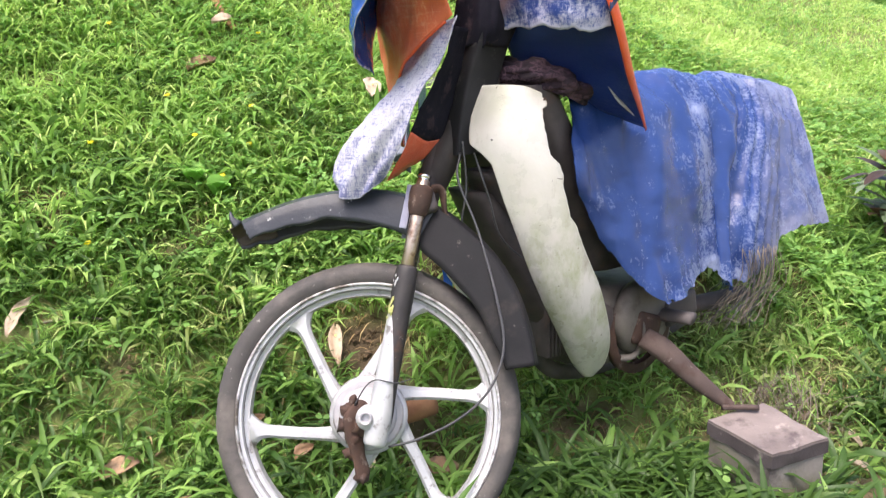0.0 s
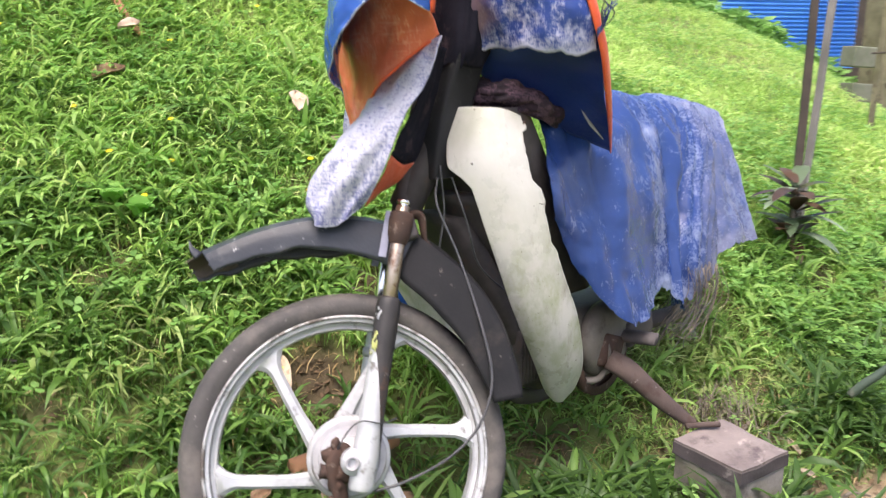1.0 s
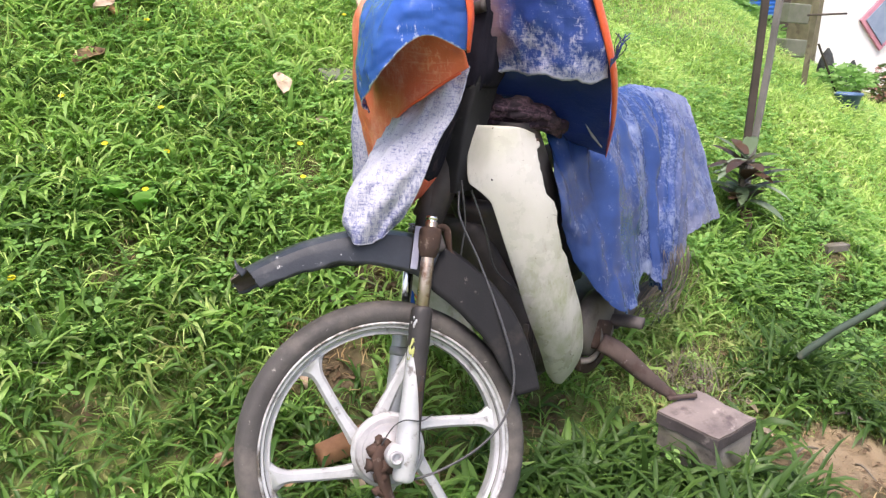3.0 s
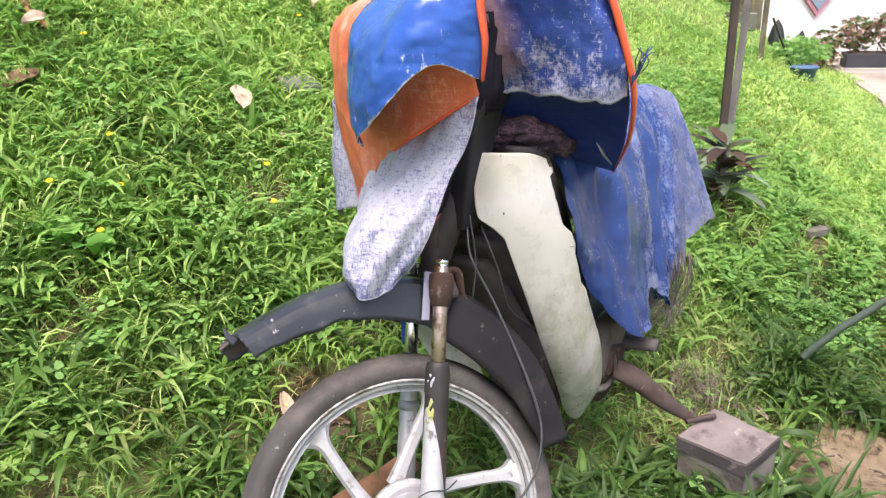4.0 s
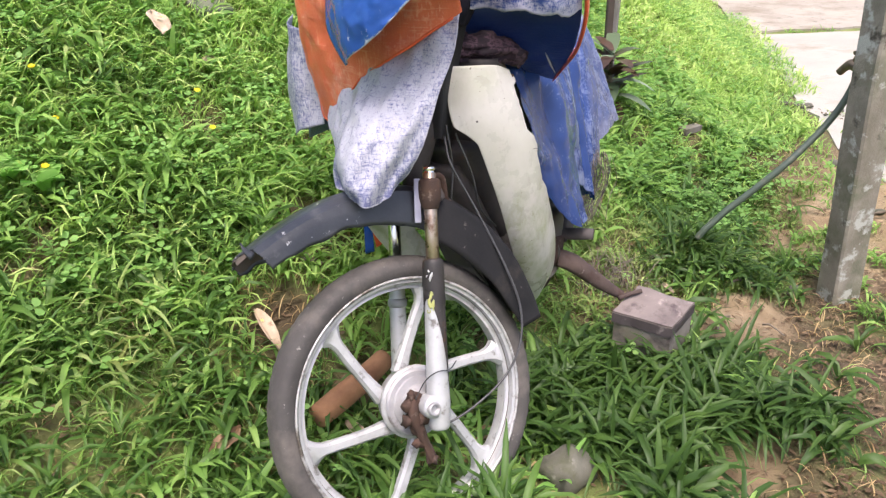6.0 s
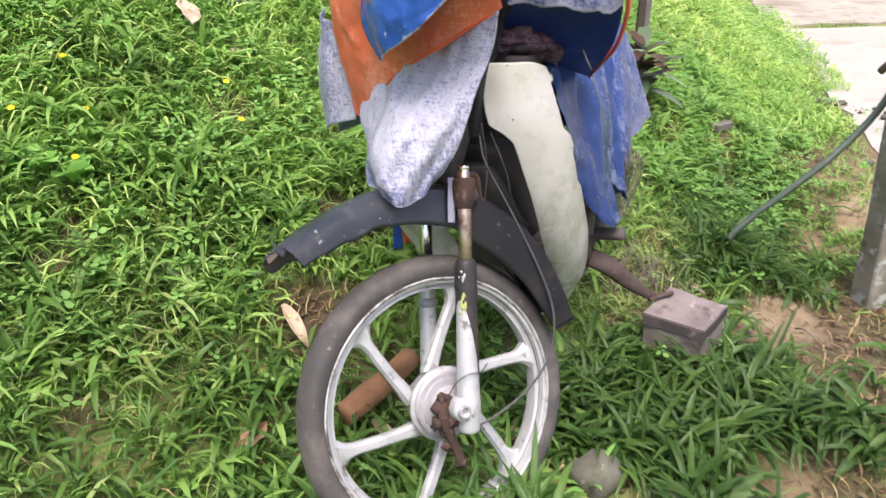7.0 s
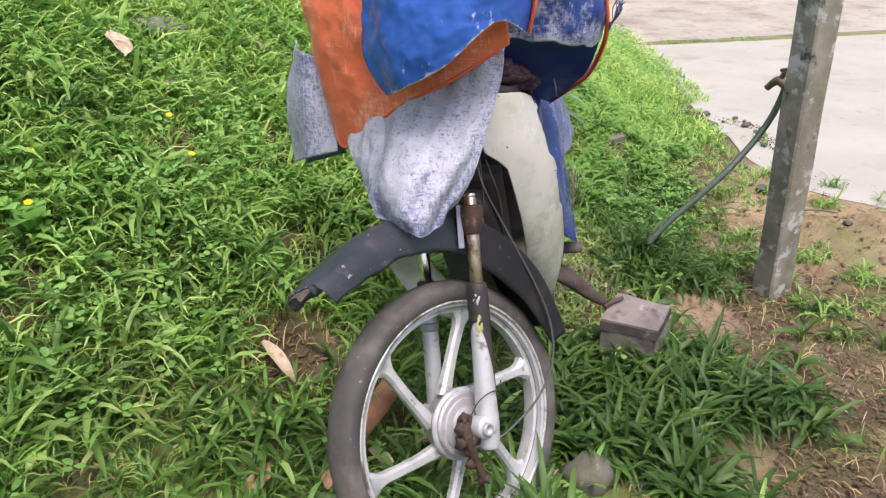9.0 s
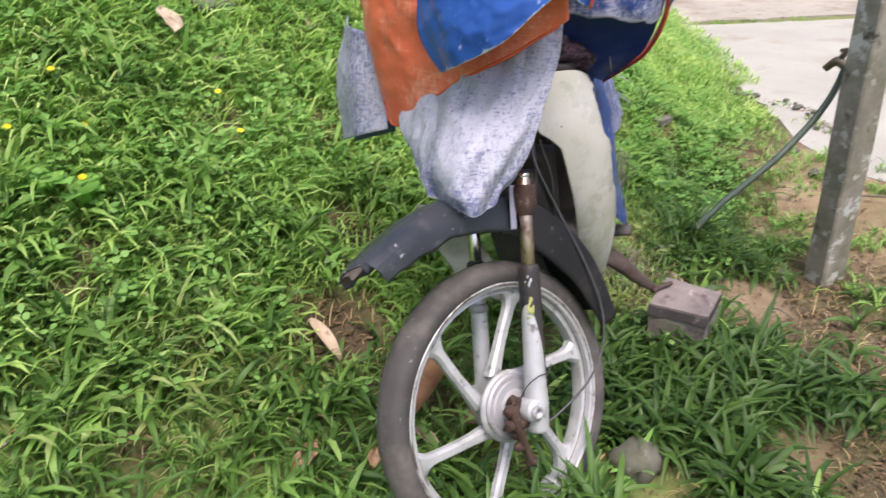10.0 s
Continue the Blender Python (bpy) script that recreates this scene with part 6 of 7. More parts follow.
log = part("log", bm_tube([(-0.240, 1.445, 0.085), (-0.17, 1.475, 0.088), (-0.10, 1.505, 0.092), (-0.03, 1.54, 0.098)], [0.026, 0.028, 0.027, 0.025], 16, 20), M_BARK, None)
log.location.z = -0.010
tagged(log, "short reddish-brown length of log lying behind the wheel", "log")
flag = part("paving_fragment", bm_box(0.12, 0.08, 0.022, pose(-0.015, 2.61, float(height(-0.015, 2.61)) + 0.045, 24, 3, 15), 0.005), M_CEMENT, None, smooth=False)
tagged(flag, "small grey paving fragment lying on the bank", "paving fragment")
plank = part("wood_scrap", bm_box(0.13, 0.040, 0.028, pose(1.80, 2.26, float(height(1.80, 2.26)) + 0.018, 3, 4, 12), 0.003), M_BLOCK, None, smooth=False)
tagged(plank, "grey offcut of wood lying in the grass", "wood scrap")


def dead_leaf(x, y, length, width, turn, curl, material, label, lift=0.034):
    bm = bmesh.new()
    rows = []
    for u in np.linspace(0, 1, 11):
        w = width * math.sin(math.pi * min(1, u * 0.94 + 0.05)) ** 0.8
        w *= 1 + 0.25 * noise.noise(Vector((u * 5, x * 30, y * 30)))
        rows.append([bm.verts.new(((u - 0.5) * length, s * w / 2 + 0.12 * width * math.sin(u * 4 + x * 40), curl * (abs(s) ** 1.5) * width + 0.14 * length * math.sin(u * 3.1) * (1 if curl > 0.3 else 0.6))) for s in (-1, -0.5, 0, 0.5, 1)])
    for a, b in zip(rows, rows[1:]):
        for k in range(4):
            bm.faces.new((a[k], a[k + 1], b[k + 1], b[k]))
    z = float(height(x, y)) + lift
    gx_ = (float(height(x + 0.05, y)) - float(height(x - 0.05, y))) / 0.1
    gy_ = (float(height(x, y + 0.05)) - float(height(x, y - 0.05))) / 0.1
    up = Vector((-gx_, -gy_, 1)).normalized()
    m = Matrix.Translation((x, y, z)) @ up.to_track_quat("Z", "Y").to_matrix().to_4x4() @ pose(0, 0, 0, 0, 0, turn)
    bmesh.ops.transform(bm, matrix=m, verts=bm.verts)
    ob = part("dead_leaf", bm, material, None)
    s = ob.modifiers.new("thickness", "SOLIDIFY")
    s.thickness = 0.0012
    return tagged(ob, label, "leaf", "fallen leaves")


LEAVES = [(-0.258, 1.668, 0.120, 0.034, -92, 0.45, 0), (-0.215, 2.43, 0.085, 0.060, 70, 0.2, 2), (-0.43, 1.47, 0.085, 0.035, 20, 0.3, 1), (-0.10, 2.40, 0.045, 0.03, 10, 0.2, 0),
          (-0.30, 1.42, 0.05, 0.03, 40, 0.4, 1), (-0.17, 1.42, 0.07, 0.03, 85, 0.5, 0), (-0.65, 1.35, 0.10, 0.035, 15, 0.3, 1),
          (0.11, 2.99, 0.11, 0.05, 60, 0.5, 2), (-0.712, 2.582, 0.07, 0.04, 20, 0.4, 2), (-0.75, 2.45, 0.10, 0.05, 35, 0.4, 1), (-0.02, 1.42, 0.08, 0.05, 160, 0.3, 1), (0.08, 1.28, 0.07, 0.045, 35, 0.2, 1),
          (0.85, 1.40, 0.06, 0.035, 10, 0.3, 0), (0.92, 1.55, 0.06, 0.02, 80, 0.3, 0), (-0.95, 1.6, 0.11, 0.03, 70, 0.2, 0), (0.30, 2.6, 0.06, 0.04, 20, 0.2, 0), (-0.50, 1.28, 0.08, 0.04, 150, 0.3, 1)]
for x, y, ln, wd, tu, cu, k in LEAVES:
    dead_leaf(x, y, ln, wd, tu, cu, M_DEADLEAF if k == 1 else M_PALELEAF, "curled brown dead leaf lying on the grass" if k == 1 else "pale dry dead leaf lying on the grass", 0.034 if k < 2 else 0.092)


def flower(x, y):
    z = float(height(x, y))
    fl = thing("yellow_flower", "small yellow five-petalled wild flower in the grass", "flower", "wild flowers", at=(0, 0, 0))
    hz = z + 0.075
    part("stem", bm_tube([(x, y, z - 0.005), (x + 0.004, y, z + 0.04), (x + 0.002, y - 0.003, hz)], 0.0011, 5, 6), M_CLOVER, fl)
    for k in range(5):
        a = k * 72 + x * 500
        bm = bmesh.new()
        c = [bm.verts.new(p) for p in ((0, 0, 0), (0.004, -0.0040, 0.003), (0.0078, -0.0038, 0.005), (0.0088, 0, 0.0045), (0.0078, 0.0038, 0.005), (0.004, 0.0040, 0.003))]
        bm.faces.new(c)
        bmesh.ops.transform(bm, matrix=pose(x + 0.002, y - 0.003, hz, 25, 0, 0) @ pose(0, 0, 0, 0, 0, a), verts=bm.verts)
        part("petal", bm, M_FLOWER, fl)
    return fl


for x, y in [(-0.592, 2.016), (-0.541, 2.129), (-0.184, 2.246), (-0.555, 2.25), (-0.80, 2.25), (-0.688, 2.115), (-0.95, 2.05), (-1.05, 2.5), (-0.85, 1.75), (-0.19, 2.125), (-0.9, 2.75), (-0.6, 2.6), (0.05, 2.9), (-0.35, 2.9)]:
    flower(x, y)


def big_leaf(base, out, length, width, bend, parent, material, name="leaf"):
    """A long pointed leaf arching from base along out."""
    b, o = Vector(base), Vector(out).normalized()
    side = o.cross(Vector((0, 0, 1))).normalized()
    bm = bmesh.new()
    rows = []
    for u in np.linspace(0, 1, 9):
        p = b + o * (length * u) + Vector((0, 0, -bend * length * u * u))
        w = width * math.sin(math.pi * (0.08 + 0.92 * u)) ** 0.7 * 0.5
        rows.append([bm.verts.new(p - side * w + Vector((0, 0, 0.12 * w))), bm.verts.new(p), bm.verts.new(p + side * w + Vector((0, 0, 0.12 * w)))])
    for a, c in zip(rows, rows[1:]):
        for k in range(2):
            bm.faces.new((a[k], a[k + 1], c[k + 1], c[k]))
    return part(name, bm, material, parent)


cor_h = float(height(1.46, 2.40))
shrub = thing("cordyline", "bushy bronze and grey-green leaved plant below the posts", "plant")
part("stem", bm_tube([(1.46, 2.40, cor_h - 0.02), (1.462, 2.40, cor_h + 0.10), (1.468, 2.405, cor_h + 0.24)], [0.012, 0.010, 0.006], 8, 8), M_STICK, shrub)
for k in range(36):
    r = random.Random(900 + k)
    a = 2.4 * k + r.uniform(-0.3, 0.3)
    hgt = r.uniform(0.05, 0.26)
    big_leaf((1.465, 2.40, cor_h + hgt), (math.cos(a), math.sin(a), r.uniform(-0.1, 0.9)), r.uniform(0.12, 0.21), r.uniform(0.036, 0.056), r.uniform(0.1, 0.6), shrub, M_SILVER if k in (4, 17, 31) else M_COLEUS)

weeds = [(-0.60, 1.985, 0.09), (-0.665, 2.005, 0.05), (0.13, 1.10, 0.0), (-0.55, 1.84, 0.06)]
for k, (x, y, _) in enumerate(weeds):
    w = thing("weed", "broad-leaved green weed growing in the grass", "weed", "weeds")
    z = float(height(x, y))
    for j in range(7 if k != 2 else 12):
        r = random.Random(77 * k + j)
        a = r.uniform(0, 6.283)
        long = k == 2
        big_leaf((x, y, z + (0.05 if k < 2 else 0)), (math.cos(a), math.sin(a), r.uniform(0.7, 1.6) if long else (r.uniform(0.9, 2.0) if k < 2 else r.uniform(0.5, 1.2))), r.uniform(0.10, 0.17) if long else (r.uniform(0.09, 0.125) if k < 2 else r.uniform(0.05, 0.085)), 0.012 if long else (r.uniform(0.042, 0.056) if k < 2 else r.uniform(0.025, 0.036)), r.uniform(0.3, 0.7), w, M_WEED)

twigs = [((-0.175, 1.86), (-0.06, 1.79), 0.008), ((-0.16, 1.90), (-0.02, 1.86), 0.005), ((0.85, 1.30), (0.98, 1.36), 0.004), ((1.02, 1.28), (1.0, 1.20), 0.003), ((-0.90, 1.60), (-0.74, 1.625), 0.003), ((-0.66, 1.78), (-0.60, 1.93), 0.0018), ((-0.21, 1.825), (-0.07, 1.795), 0.006), ((1.9, 1.5), (2.0, 1.35), 0.005), ((1.15, 1.5), (1.25, 1.48), 0.004)]
for (x0, y0), (x1, y1), r in twigs:
    z0, z1 = float(height(x0, y0)), float(height(x1, y1))
    tagged(part("twig", bm_tube([(x0, y0, z0 + 0.025), ((x0 + x1) / 2, (y0 + y1) / 2 + 0.01, (z0 + z1) / 2 + 0.035), (x1, y1, z1 + 0.025)], [r, r * 0.9, r * 0.6], 7, 8), M_STICK, None), "thin dry twig lying on the ground", "twig", "twigs")

z0, z1 = float(height(-0.82, 2.80)), float(height(-0.69, 2.65))
tagged(part("branch", bm_tube([(-0.92, 2.92, z0 + 0.14), (-0.82, 2.80, z0 + 0.06), (-0.74, 2.70, z1 + 0.085), (-0.685, 2.645, z1 + 0.03)], [0.014, 0.013, 0.012, 0.009], 10, 14), M_BARK, None), "reddish-brown dead branch lying in the grass", "branch")

# ---------------------------------------------------------------- grass


CRACK = ((2.88, 2.50), (2.87, 2.16), (2.60, 1.89))


def scatter(n, x0, x1, y0, y1, weight):
    """Random places in a rectangle, thinned by a weight of 0 to 1."""
    x, y = rng.uniform(x0, x1, n), rng.uniform(y0, y1, n)
    keep = rng.uniform(0, 1, n) < weight(x, y)
    return x[keep], y[keep]


def clump(x, y):
    return 0.55 + 0.45 * np.sin(7.3 * x + 2.1 * np.sin(5.9 * y)) * np.sin(6.7 * y + 1.7 * np.sin(4.1 * x))


def blades(name, x, y, length, width, lean, material, label):
    """Curved tapering blades, three quads and a tip each."""
    n = len(x)
    z = height(x, y) - 0.004
    a = rng.uniform(0, 2 * np.pi, n)
    ln = length * rng.uniform(0.45, 1.35, n)
    wd = width * rng.uniform(0.6, 1.35, n)
    le = np.clip(lean + rng.normal(0, 0.28, n), 0.05, 1.45)
    d = np.stack([np.cos(a), np.sin(a), np.zeros(n)], -1)
    s = np.stack([-np.sin(a), np.cos(a), rng.normal(0, 0.25, n)], -1)
    base = np.stack([x, y, z], -1)
    pts = []
    pos = base.copy()
    ang = le * 0.35
    for k, wk in enumerate((0.55, 1.0, 0.8)):
        w = (wd * wk / 2)[:, None]
        pts += [pos - s * w, pos + s * w]
        step = (ln / 3)[:, None] * (d * np.sin(ang)[:, None] + np.array([0, 0, 1.0]) * np.cos(ang)[:, None])
        pos = pos + step
        ang = ang + le * 0.55
    pts.append(pos)
    V = np.stack(pts, 1).reshape(-1, 3)
    o = (np.arange(n) * 7)[:, None]
    quads = np.concatenate([o + np.array([[0, 1, 3, 2]]), o + np.array([[2, 3, 5, 4]])], 1).reshape(-1, 4)
    tris = o + np.array([[4, 5, 6]])
    me = bpy.data.meshes.new(name)
    me.vertices.add(len(V))
    me.vertices.foreach_set("co", V.astype(np.float32).ravel())
    loops = np.concatenate([quads.ravel(), tris.ravel()]).astype(np.int32)
    starts = np.concatenate([np.arange(len(quads)) * 4, len(quads) * 4 + np.arange(len(tris)) * 3]).astype(np.int32)
    me.loops.add(len(loops))
    me.loops.foreach_set("vertex_index", loops)
    me.polygons.add(len(starts))
    me.polygons.foreach_set("loop_start", starts)
    me.polygons.foreach_set("use_smooth", np.ones(len(starts), bool))
    me.update(calc_edges=True)
    me.validate()
    me.materials.append(material)
    return tagged(new(name, me), label, "grass", kind="stuff")


def tufts(name, x, y, per, length, width, lean, material, label):
    """Shoots of broad arching leaves round a common foot, each leaf creased along its middle."""
    n = len(x) * per
    x, y = np.repeat(x, per) + rng.normal(0, 0.006, n), np.repeat(y, per) + rng.normal(0, 0.006, n)
    a = np.tile(np.arange(per) * 2.4, n // per) + np.repeat(rng.uniform(0, 6.283, n // per), per) + rng.normal(0, 0.4, n)
    big = np.repeat(rng.uniform(0.5, 1.6, n // per), per)
    ln, wd = length * big * rng.uniform(0.6, 1.25, n), width * big ** 0.6 * rng.uniform(0.7, 1.3, n)
    le = np.clip(lean + rng.normal(0, 0.30, n), 0.15, 1.5)
    d = np.stack([np.cos(a), np.sin(a), np.zeros(n)], -1)
    s = np.stack([-np.sin(a), np.cos(a), rng.normal(0, 0.3, n)], -1)
    pos = np.stack([x, y, height(x, y) + np.tile(np.arange(per), n // per) * 0.004 - 0.004], -1)
    ang = le * 0.45
    up = np.array([0, 0, 1.0])
    pts = []
    for wk in (0.35, 0.85, 1.0, 0.72):
        w = (wd * wk / 2)[:, None]
        lift = (d * -np.cos(ang)[:, None] + up * np.sin(ang)[:, None]) * w * 0.45
        pts += [pos - s * w + lift, pos, pos + s * w + lift]
        pos = pos + (ln / 4)[:, None] * (d * np.sin(ang)[:, None] + up * np.cos(ang)[:, None])
        ang = ang + le * rng.uniform(0.28, 0.52, n)
    pts.append(pos)
    V = np.stack(pts, 1).reshape(-1, 3)
    o = (np.arange(n) * 13)[:, None]
    quads = np.concatenate([o + 3 * k + np.array([[j, j + 1, j + 4, j + 3]]) for k in range(3) for j in range(2)], 1).reshape(-1, 4)
    tris = np.concatenate([o + np.array([[9, 10, 12]]), o + np.array([[10, 11, 12]])], 1).reshape(-1, 3)
    me = bpy.data.meshes.new(name)
    me.vertices.add(len(V))
    me.vertices.foreach_set("co", V.astype(np.float32).ravel())
    loops = np.concatenate([quads.ravel(), tris.ravel()]).astype(np.int32)
    starts = np.concatenate([np.arange(len(quads)) * 4, len(quads) * 4 + np.arange(len(tris)) * 3]).astype(np.int32)
    me.loops.add(len(loops))
    me.loops.foreach_set("vertex_index", loops)
    me.polygons.add(len(starts))
    me.polygons.foreach_set("loop_start", starts)
    me.update(calc_edges=True)
    me.validate()
    me.materials.append(material)
    return tagged(new(name, me), label, "grass", kind="stuff")


def lawn(x, y):
    """Where grass grows at all."""
    return (1 - bare(x, y)) * (np.hypot(x - 1.80, (y - 2.24) * 1.3) > 0.085) * (patio_side(x, y) > -0.02 - 0.12 * sstep(2.1, 2.5, x) + 0.05 * np.sin(9 * x) + 0.04 * np.sin(23 * x + 1))


def off_stone(x, y):
    """Keeps the stone by the wheel clear."""
    return 1.0 * (((x - 0.115) / 0.14) ** 2 + ((y - 1.02) / 0.14) ** 2 > 1)


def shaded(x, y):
    """Fewer lawn blades where the shade-toned strap grass or the bank grass takes over."""
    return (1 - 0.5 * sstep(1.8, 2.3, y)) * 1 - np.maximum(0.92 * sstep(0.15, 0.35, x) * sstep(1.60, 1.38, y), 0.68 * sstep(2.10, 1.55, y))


def trodden(x, y):
    """The short dull turf beside and behind the block."""
    return sstep(0.42, 0.62, x + 0.05 * np.sin(14 * y)) * sstep(2.25, 1.85, y + 0.08 * np.sin(7 * x)) * sstep(1.38, 1.50, y)


gx1, gy1 = scatter(85000, -1.5, 2.6, 0.35, 2.7, lambda x, y: (1 - 0.7 * trodden(x, y)) * off_stone(x, y) * shaded(x, y) * lawn(x, y) ** 2 * (0.06 + 0.80 * clump(x, y) ** 1.4) * sstep(2.75, 2.1, y + 0.2 * np.sin(3 * x)))
blades("grass", gx1, gy1, 0.066, 0.0058, 1.25, M_GRASS, "lush green lawn grass among broader blades")
gx8, gy8 = scatter(15000, -1.5, 2.5, 0.35, 2.75, lambda x, y: (1 - 0.9 * trodden(x, y)) * off_stone(x, y) * shaded(x, y) * lawn(x, y) ** 1.5 * (0.35 + 0.65 * clump(x * 1.7 + 2, y * 1.7 + 1)) * (0.45 + 0.55 * (clump(x * 0.5 + 1.3, y * 0.5 + 2) < 0.55)))
tufts("broad_grass", gx8, gy8, 7, 0.088, 0.0100, 1.15, M_GRASS, "lawn of broad arching strap-bladed grass")
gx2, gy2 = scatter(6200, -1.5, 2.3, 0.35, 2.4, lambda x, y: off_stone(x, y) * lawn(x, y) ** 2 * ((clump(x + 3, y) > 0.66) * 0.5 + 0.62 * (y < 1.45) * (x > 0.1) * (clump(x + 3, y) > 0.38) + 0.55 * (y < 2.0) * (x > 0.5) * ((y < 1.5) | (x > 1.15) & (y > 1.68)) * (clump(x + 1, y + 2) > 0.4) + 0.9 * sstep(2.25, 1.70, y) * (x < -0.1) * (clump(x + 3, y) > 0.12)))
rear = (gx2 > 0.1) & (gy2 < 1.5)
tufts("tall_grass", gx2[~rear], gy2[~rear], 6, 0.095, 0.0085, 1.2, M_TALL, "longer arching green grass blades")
tufts("strap_grass", gx2[rear], gy2[rear], 6, 0.105, 0.0110, 1.2, M_STRAPSHADE, "arching grass blades in the trodden corner, shade in their colour")
gx6, gy6 = scatter(560, 0.20, 0.80, 0.92, 1.42, lambda x, y: off_stone(x, y) * lawn(x, y) * 0.9 * (((x - 0.615) / 0.105) ** 2 + ((y - 1.325) / 0.078) ** 2 > 1.0) * sstep(0.86, 0.66, x))
ang6 = rng.uniform(3.0, 5.9, 46)       # a fringe along the foot of the block
gx6, gy6 = np.append(gx6, 0.615 + 0.108 * np.cos(ang6)), np.append(gy6, 1.325 + 0.085 * np.sin(ang6))
gx6, gy6 = np.append(gx6, rng.normal(1.13, 0.07, 70)), np.append(gy6, rng.normal(1.61, 0.05, 70))
tufts("grass_tuft", gx6, gy6, 6, 0.115, 0.0090, 1.2, M_STRAPSHADE, "tall broad-bladed grass round the block and the wheel, shade in its colour")
gx15, gy15 = scatter(30000, -1.8, 1.2, 1.5, 3.1, lambda x, y: sstep(1.0, 0.4, x) * lawn(x, y) * (0.3 + 0.5 * (clump(x * 0.8 + 5, y * 0.8 + 3) > 0.5)) * sstep(1.55, 2.05, y))
blades("long_grass", gx15, gy15, 0.125, 0.0060, 1.3, M_BANKLIT, "long thin grass blades arching over the lawn, paled as if lit")
gx18, gy18 = scatter(60000, -1.6, 1.6, 0.7, 2.6, lambda x, y: lawn(x, y) ** 1.5 * off_stone(x, y) * (0.15 + 0.75 * (clump(x * 1.2 + 2, y * 1.2 + 4) > 0.5)) * (0.12 + 0.88 * sstep(1.3, 1.8, y)) * (1 - 0.6 * trodden(x, y)))
blades("fine_grass", gx18, gy18, 0.095, 0.0034, 1.25, M_GRASS, "thin green grass blades between the broader ones")
gx9, gy9 = scatter(210, -0.30, 0.24, 1.00, 1.14, lambda x, y: 0.75 * off_stone(x, y))
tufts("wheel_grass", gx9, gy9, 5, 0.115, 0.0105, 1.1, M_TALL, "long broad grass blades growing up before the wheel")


def scraps(name, x, y, size, material, label):
    """Flat curled scraps lying on the soil."""
    n = len(x)
    c = np.stack([x, y, height(x, y) + rng.uniform(0.003, 0.012, n)], -1)
    a, ln = rng.uniform(0, 2 * np.pi, n), size * rng.uniform(0.4, 1.5, n)
    d = np.stack([np.cos(a), np.sin(a), rng.normal(0, 0.18, n)], -1) * ln[:, None]
    e = np.stack([-np.sin(a), np.cos(a), rng.normal(0, 0.3, n)], -1) * (ln * rng.uniform(0.15, 0.5, n))[:, None]
    bow = np.array([0, 0, 1.0]) * (ln * rng.uniform(0, 0.25, n))[:, None]
    V = np.stack([c - d, c - 0.3 * d + e + bow, c + 0.4 * d + 0.8 * e + bow, c + d, c + 0.3 * d - e + bow, c - 0.4 * d - 0.8 * e + bow], 1).reshape(-1, 3)
    o = (np.arange(n) * 6)[:, None]
    F = np.concatenate([o + np.array([[0, 1, 2, 5]]), o + np.array([[5, 2, 3, 4]])], 1).reshape(-1, 4)
    return tagged(mesh_ob(name, V, F.tolist(), material, None, False), label, "litter", kind="stuff")


gx10, gy10 = scatter(26000, -1.4, 2.2, 0.5, 2.4, lambda x, y: (0.22 + 0.7 * (bare(x, y) > 0.1)) * (1 - 0.75 * np.maximum(clay(x, y), sandy(x, y))))
scraps("leaf_litter", gx10, gy10, 0.009, M_LITTER, "brown scraps of dead leaves lying between the grass")
gx17, gy17 = scatter(17000, -1.6, 2.4, 0.5, 2.6, lambda x, y: 0.10 + 0.85 * sstep(0.05, 0.4, bare(x, y)) * sstep(0.15, 0.4, patio_side(x, y) + 0.3) * (1 - 0.9 * np.maximum(clay(x, y), sandy(x, y))))
blades("root_thatch", gx17, gy17, 0.042, 0.0020, 1.5, M_THATCH, "matted dry roots and stalks on the bare patches")
gx3, gy3 = scatter(150000, -4.5, 6.5, 1.9, 9.0, lambda x, y: lawn(x, y) * (0.4 + 0.6 * clump(x * 0.6, y * 0.6)) * (x < y + 0.6) * (np.hypot(x - 3.10, y - 3.70) > 0.15) * np.maximum(sstep(2.2, 3.2, y + 0.3 * np.sin(2.3 * x)), sstep(2.1, 2.7, x)))
blades("bank_grass", gx3, gy3, 0.085, 0.0085, 1.1, M_BANKLIT, "green grass covering the upper bank, brighter light in its colour")
gx7, gy7 = scatter(50000, -2.0, 3.2, 1.6, 3.4, lambda x, y: (1 - 0.6 * trodden(x, y)) * lawn(x, y) * sstep(1.55, 2.3, y + 0.2 * np.sin(4 * x)) * 0.9)
blades("short_grass", gx7, gy7, 0.052, 0.0055, 1.15, M_BANKLIT, "short grass on the slope, brighter light in its colour")
gx11, gy11 = scatter(12000, -2.4, 3.4, 1.7, 4.2, lambda x, y: (1 - 0.7 * trodden(x, y)) * lawn(x, y) * sstep(1.55, 2.15, y + 0.2 * np.sin(5 * x)) * (0.25 + 0.75 * clump(x * 1.3, y * 1.3)) * (x < y + 0.4))
tufts("slope_tufts", gx11, gy11, 6, 0.062, 0.0068, 1.1, M_BANKLIT, "broad-bladed grass tufts on the slope, brighter light in their colour")
gx19, gy19 = scatter(42000, 0.35, 2.0, 1.35, 2.35, lambda x, y: trodden(x, y) * lawn(x, y) * (0.25 + 0.75 * clump(x * 2.1 + 1, y * 2.1)))
blades("trodden_grass", gx19, gy19, 0.040, 0.0048, 1.2, M_DULL, "short dull trodden grass behind the block")
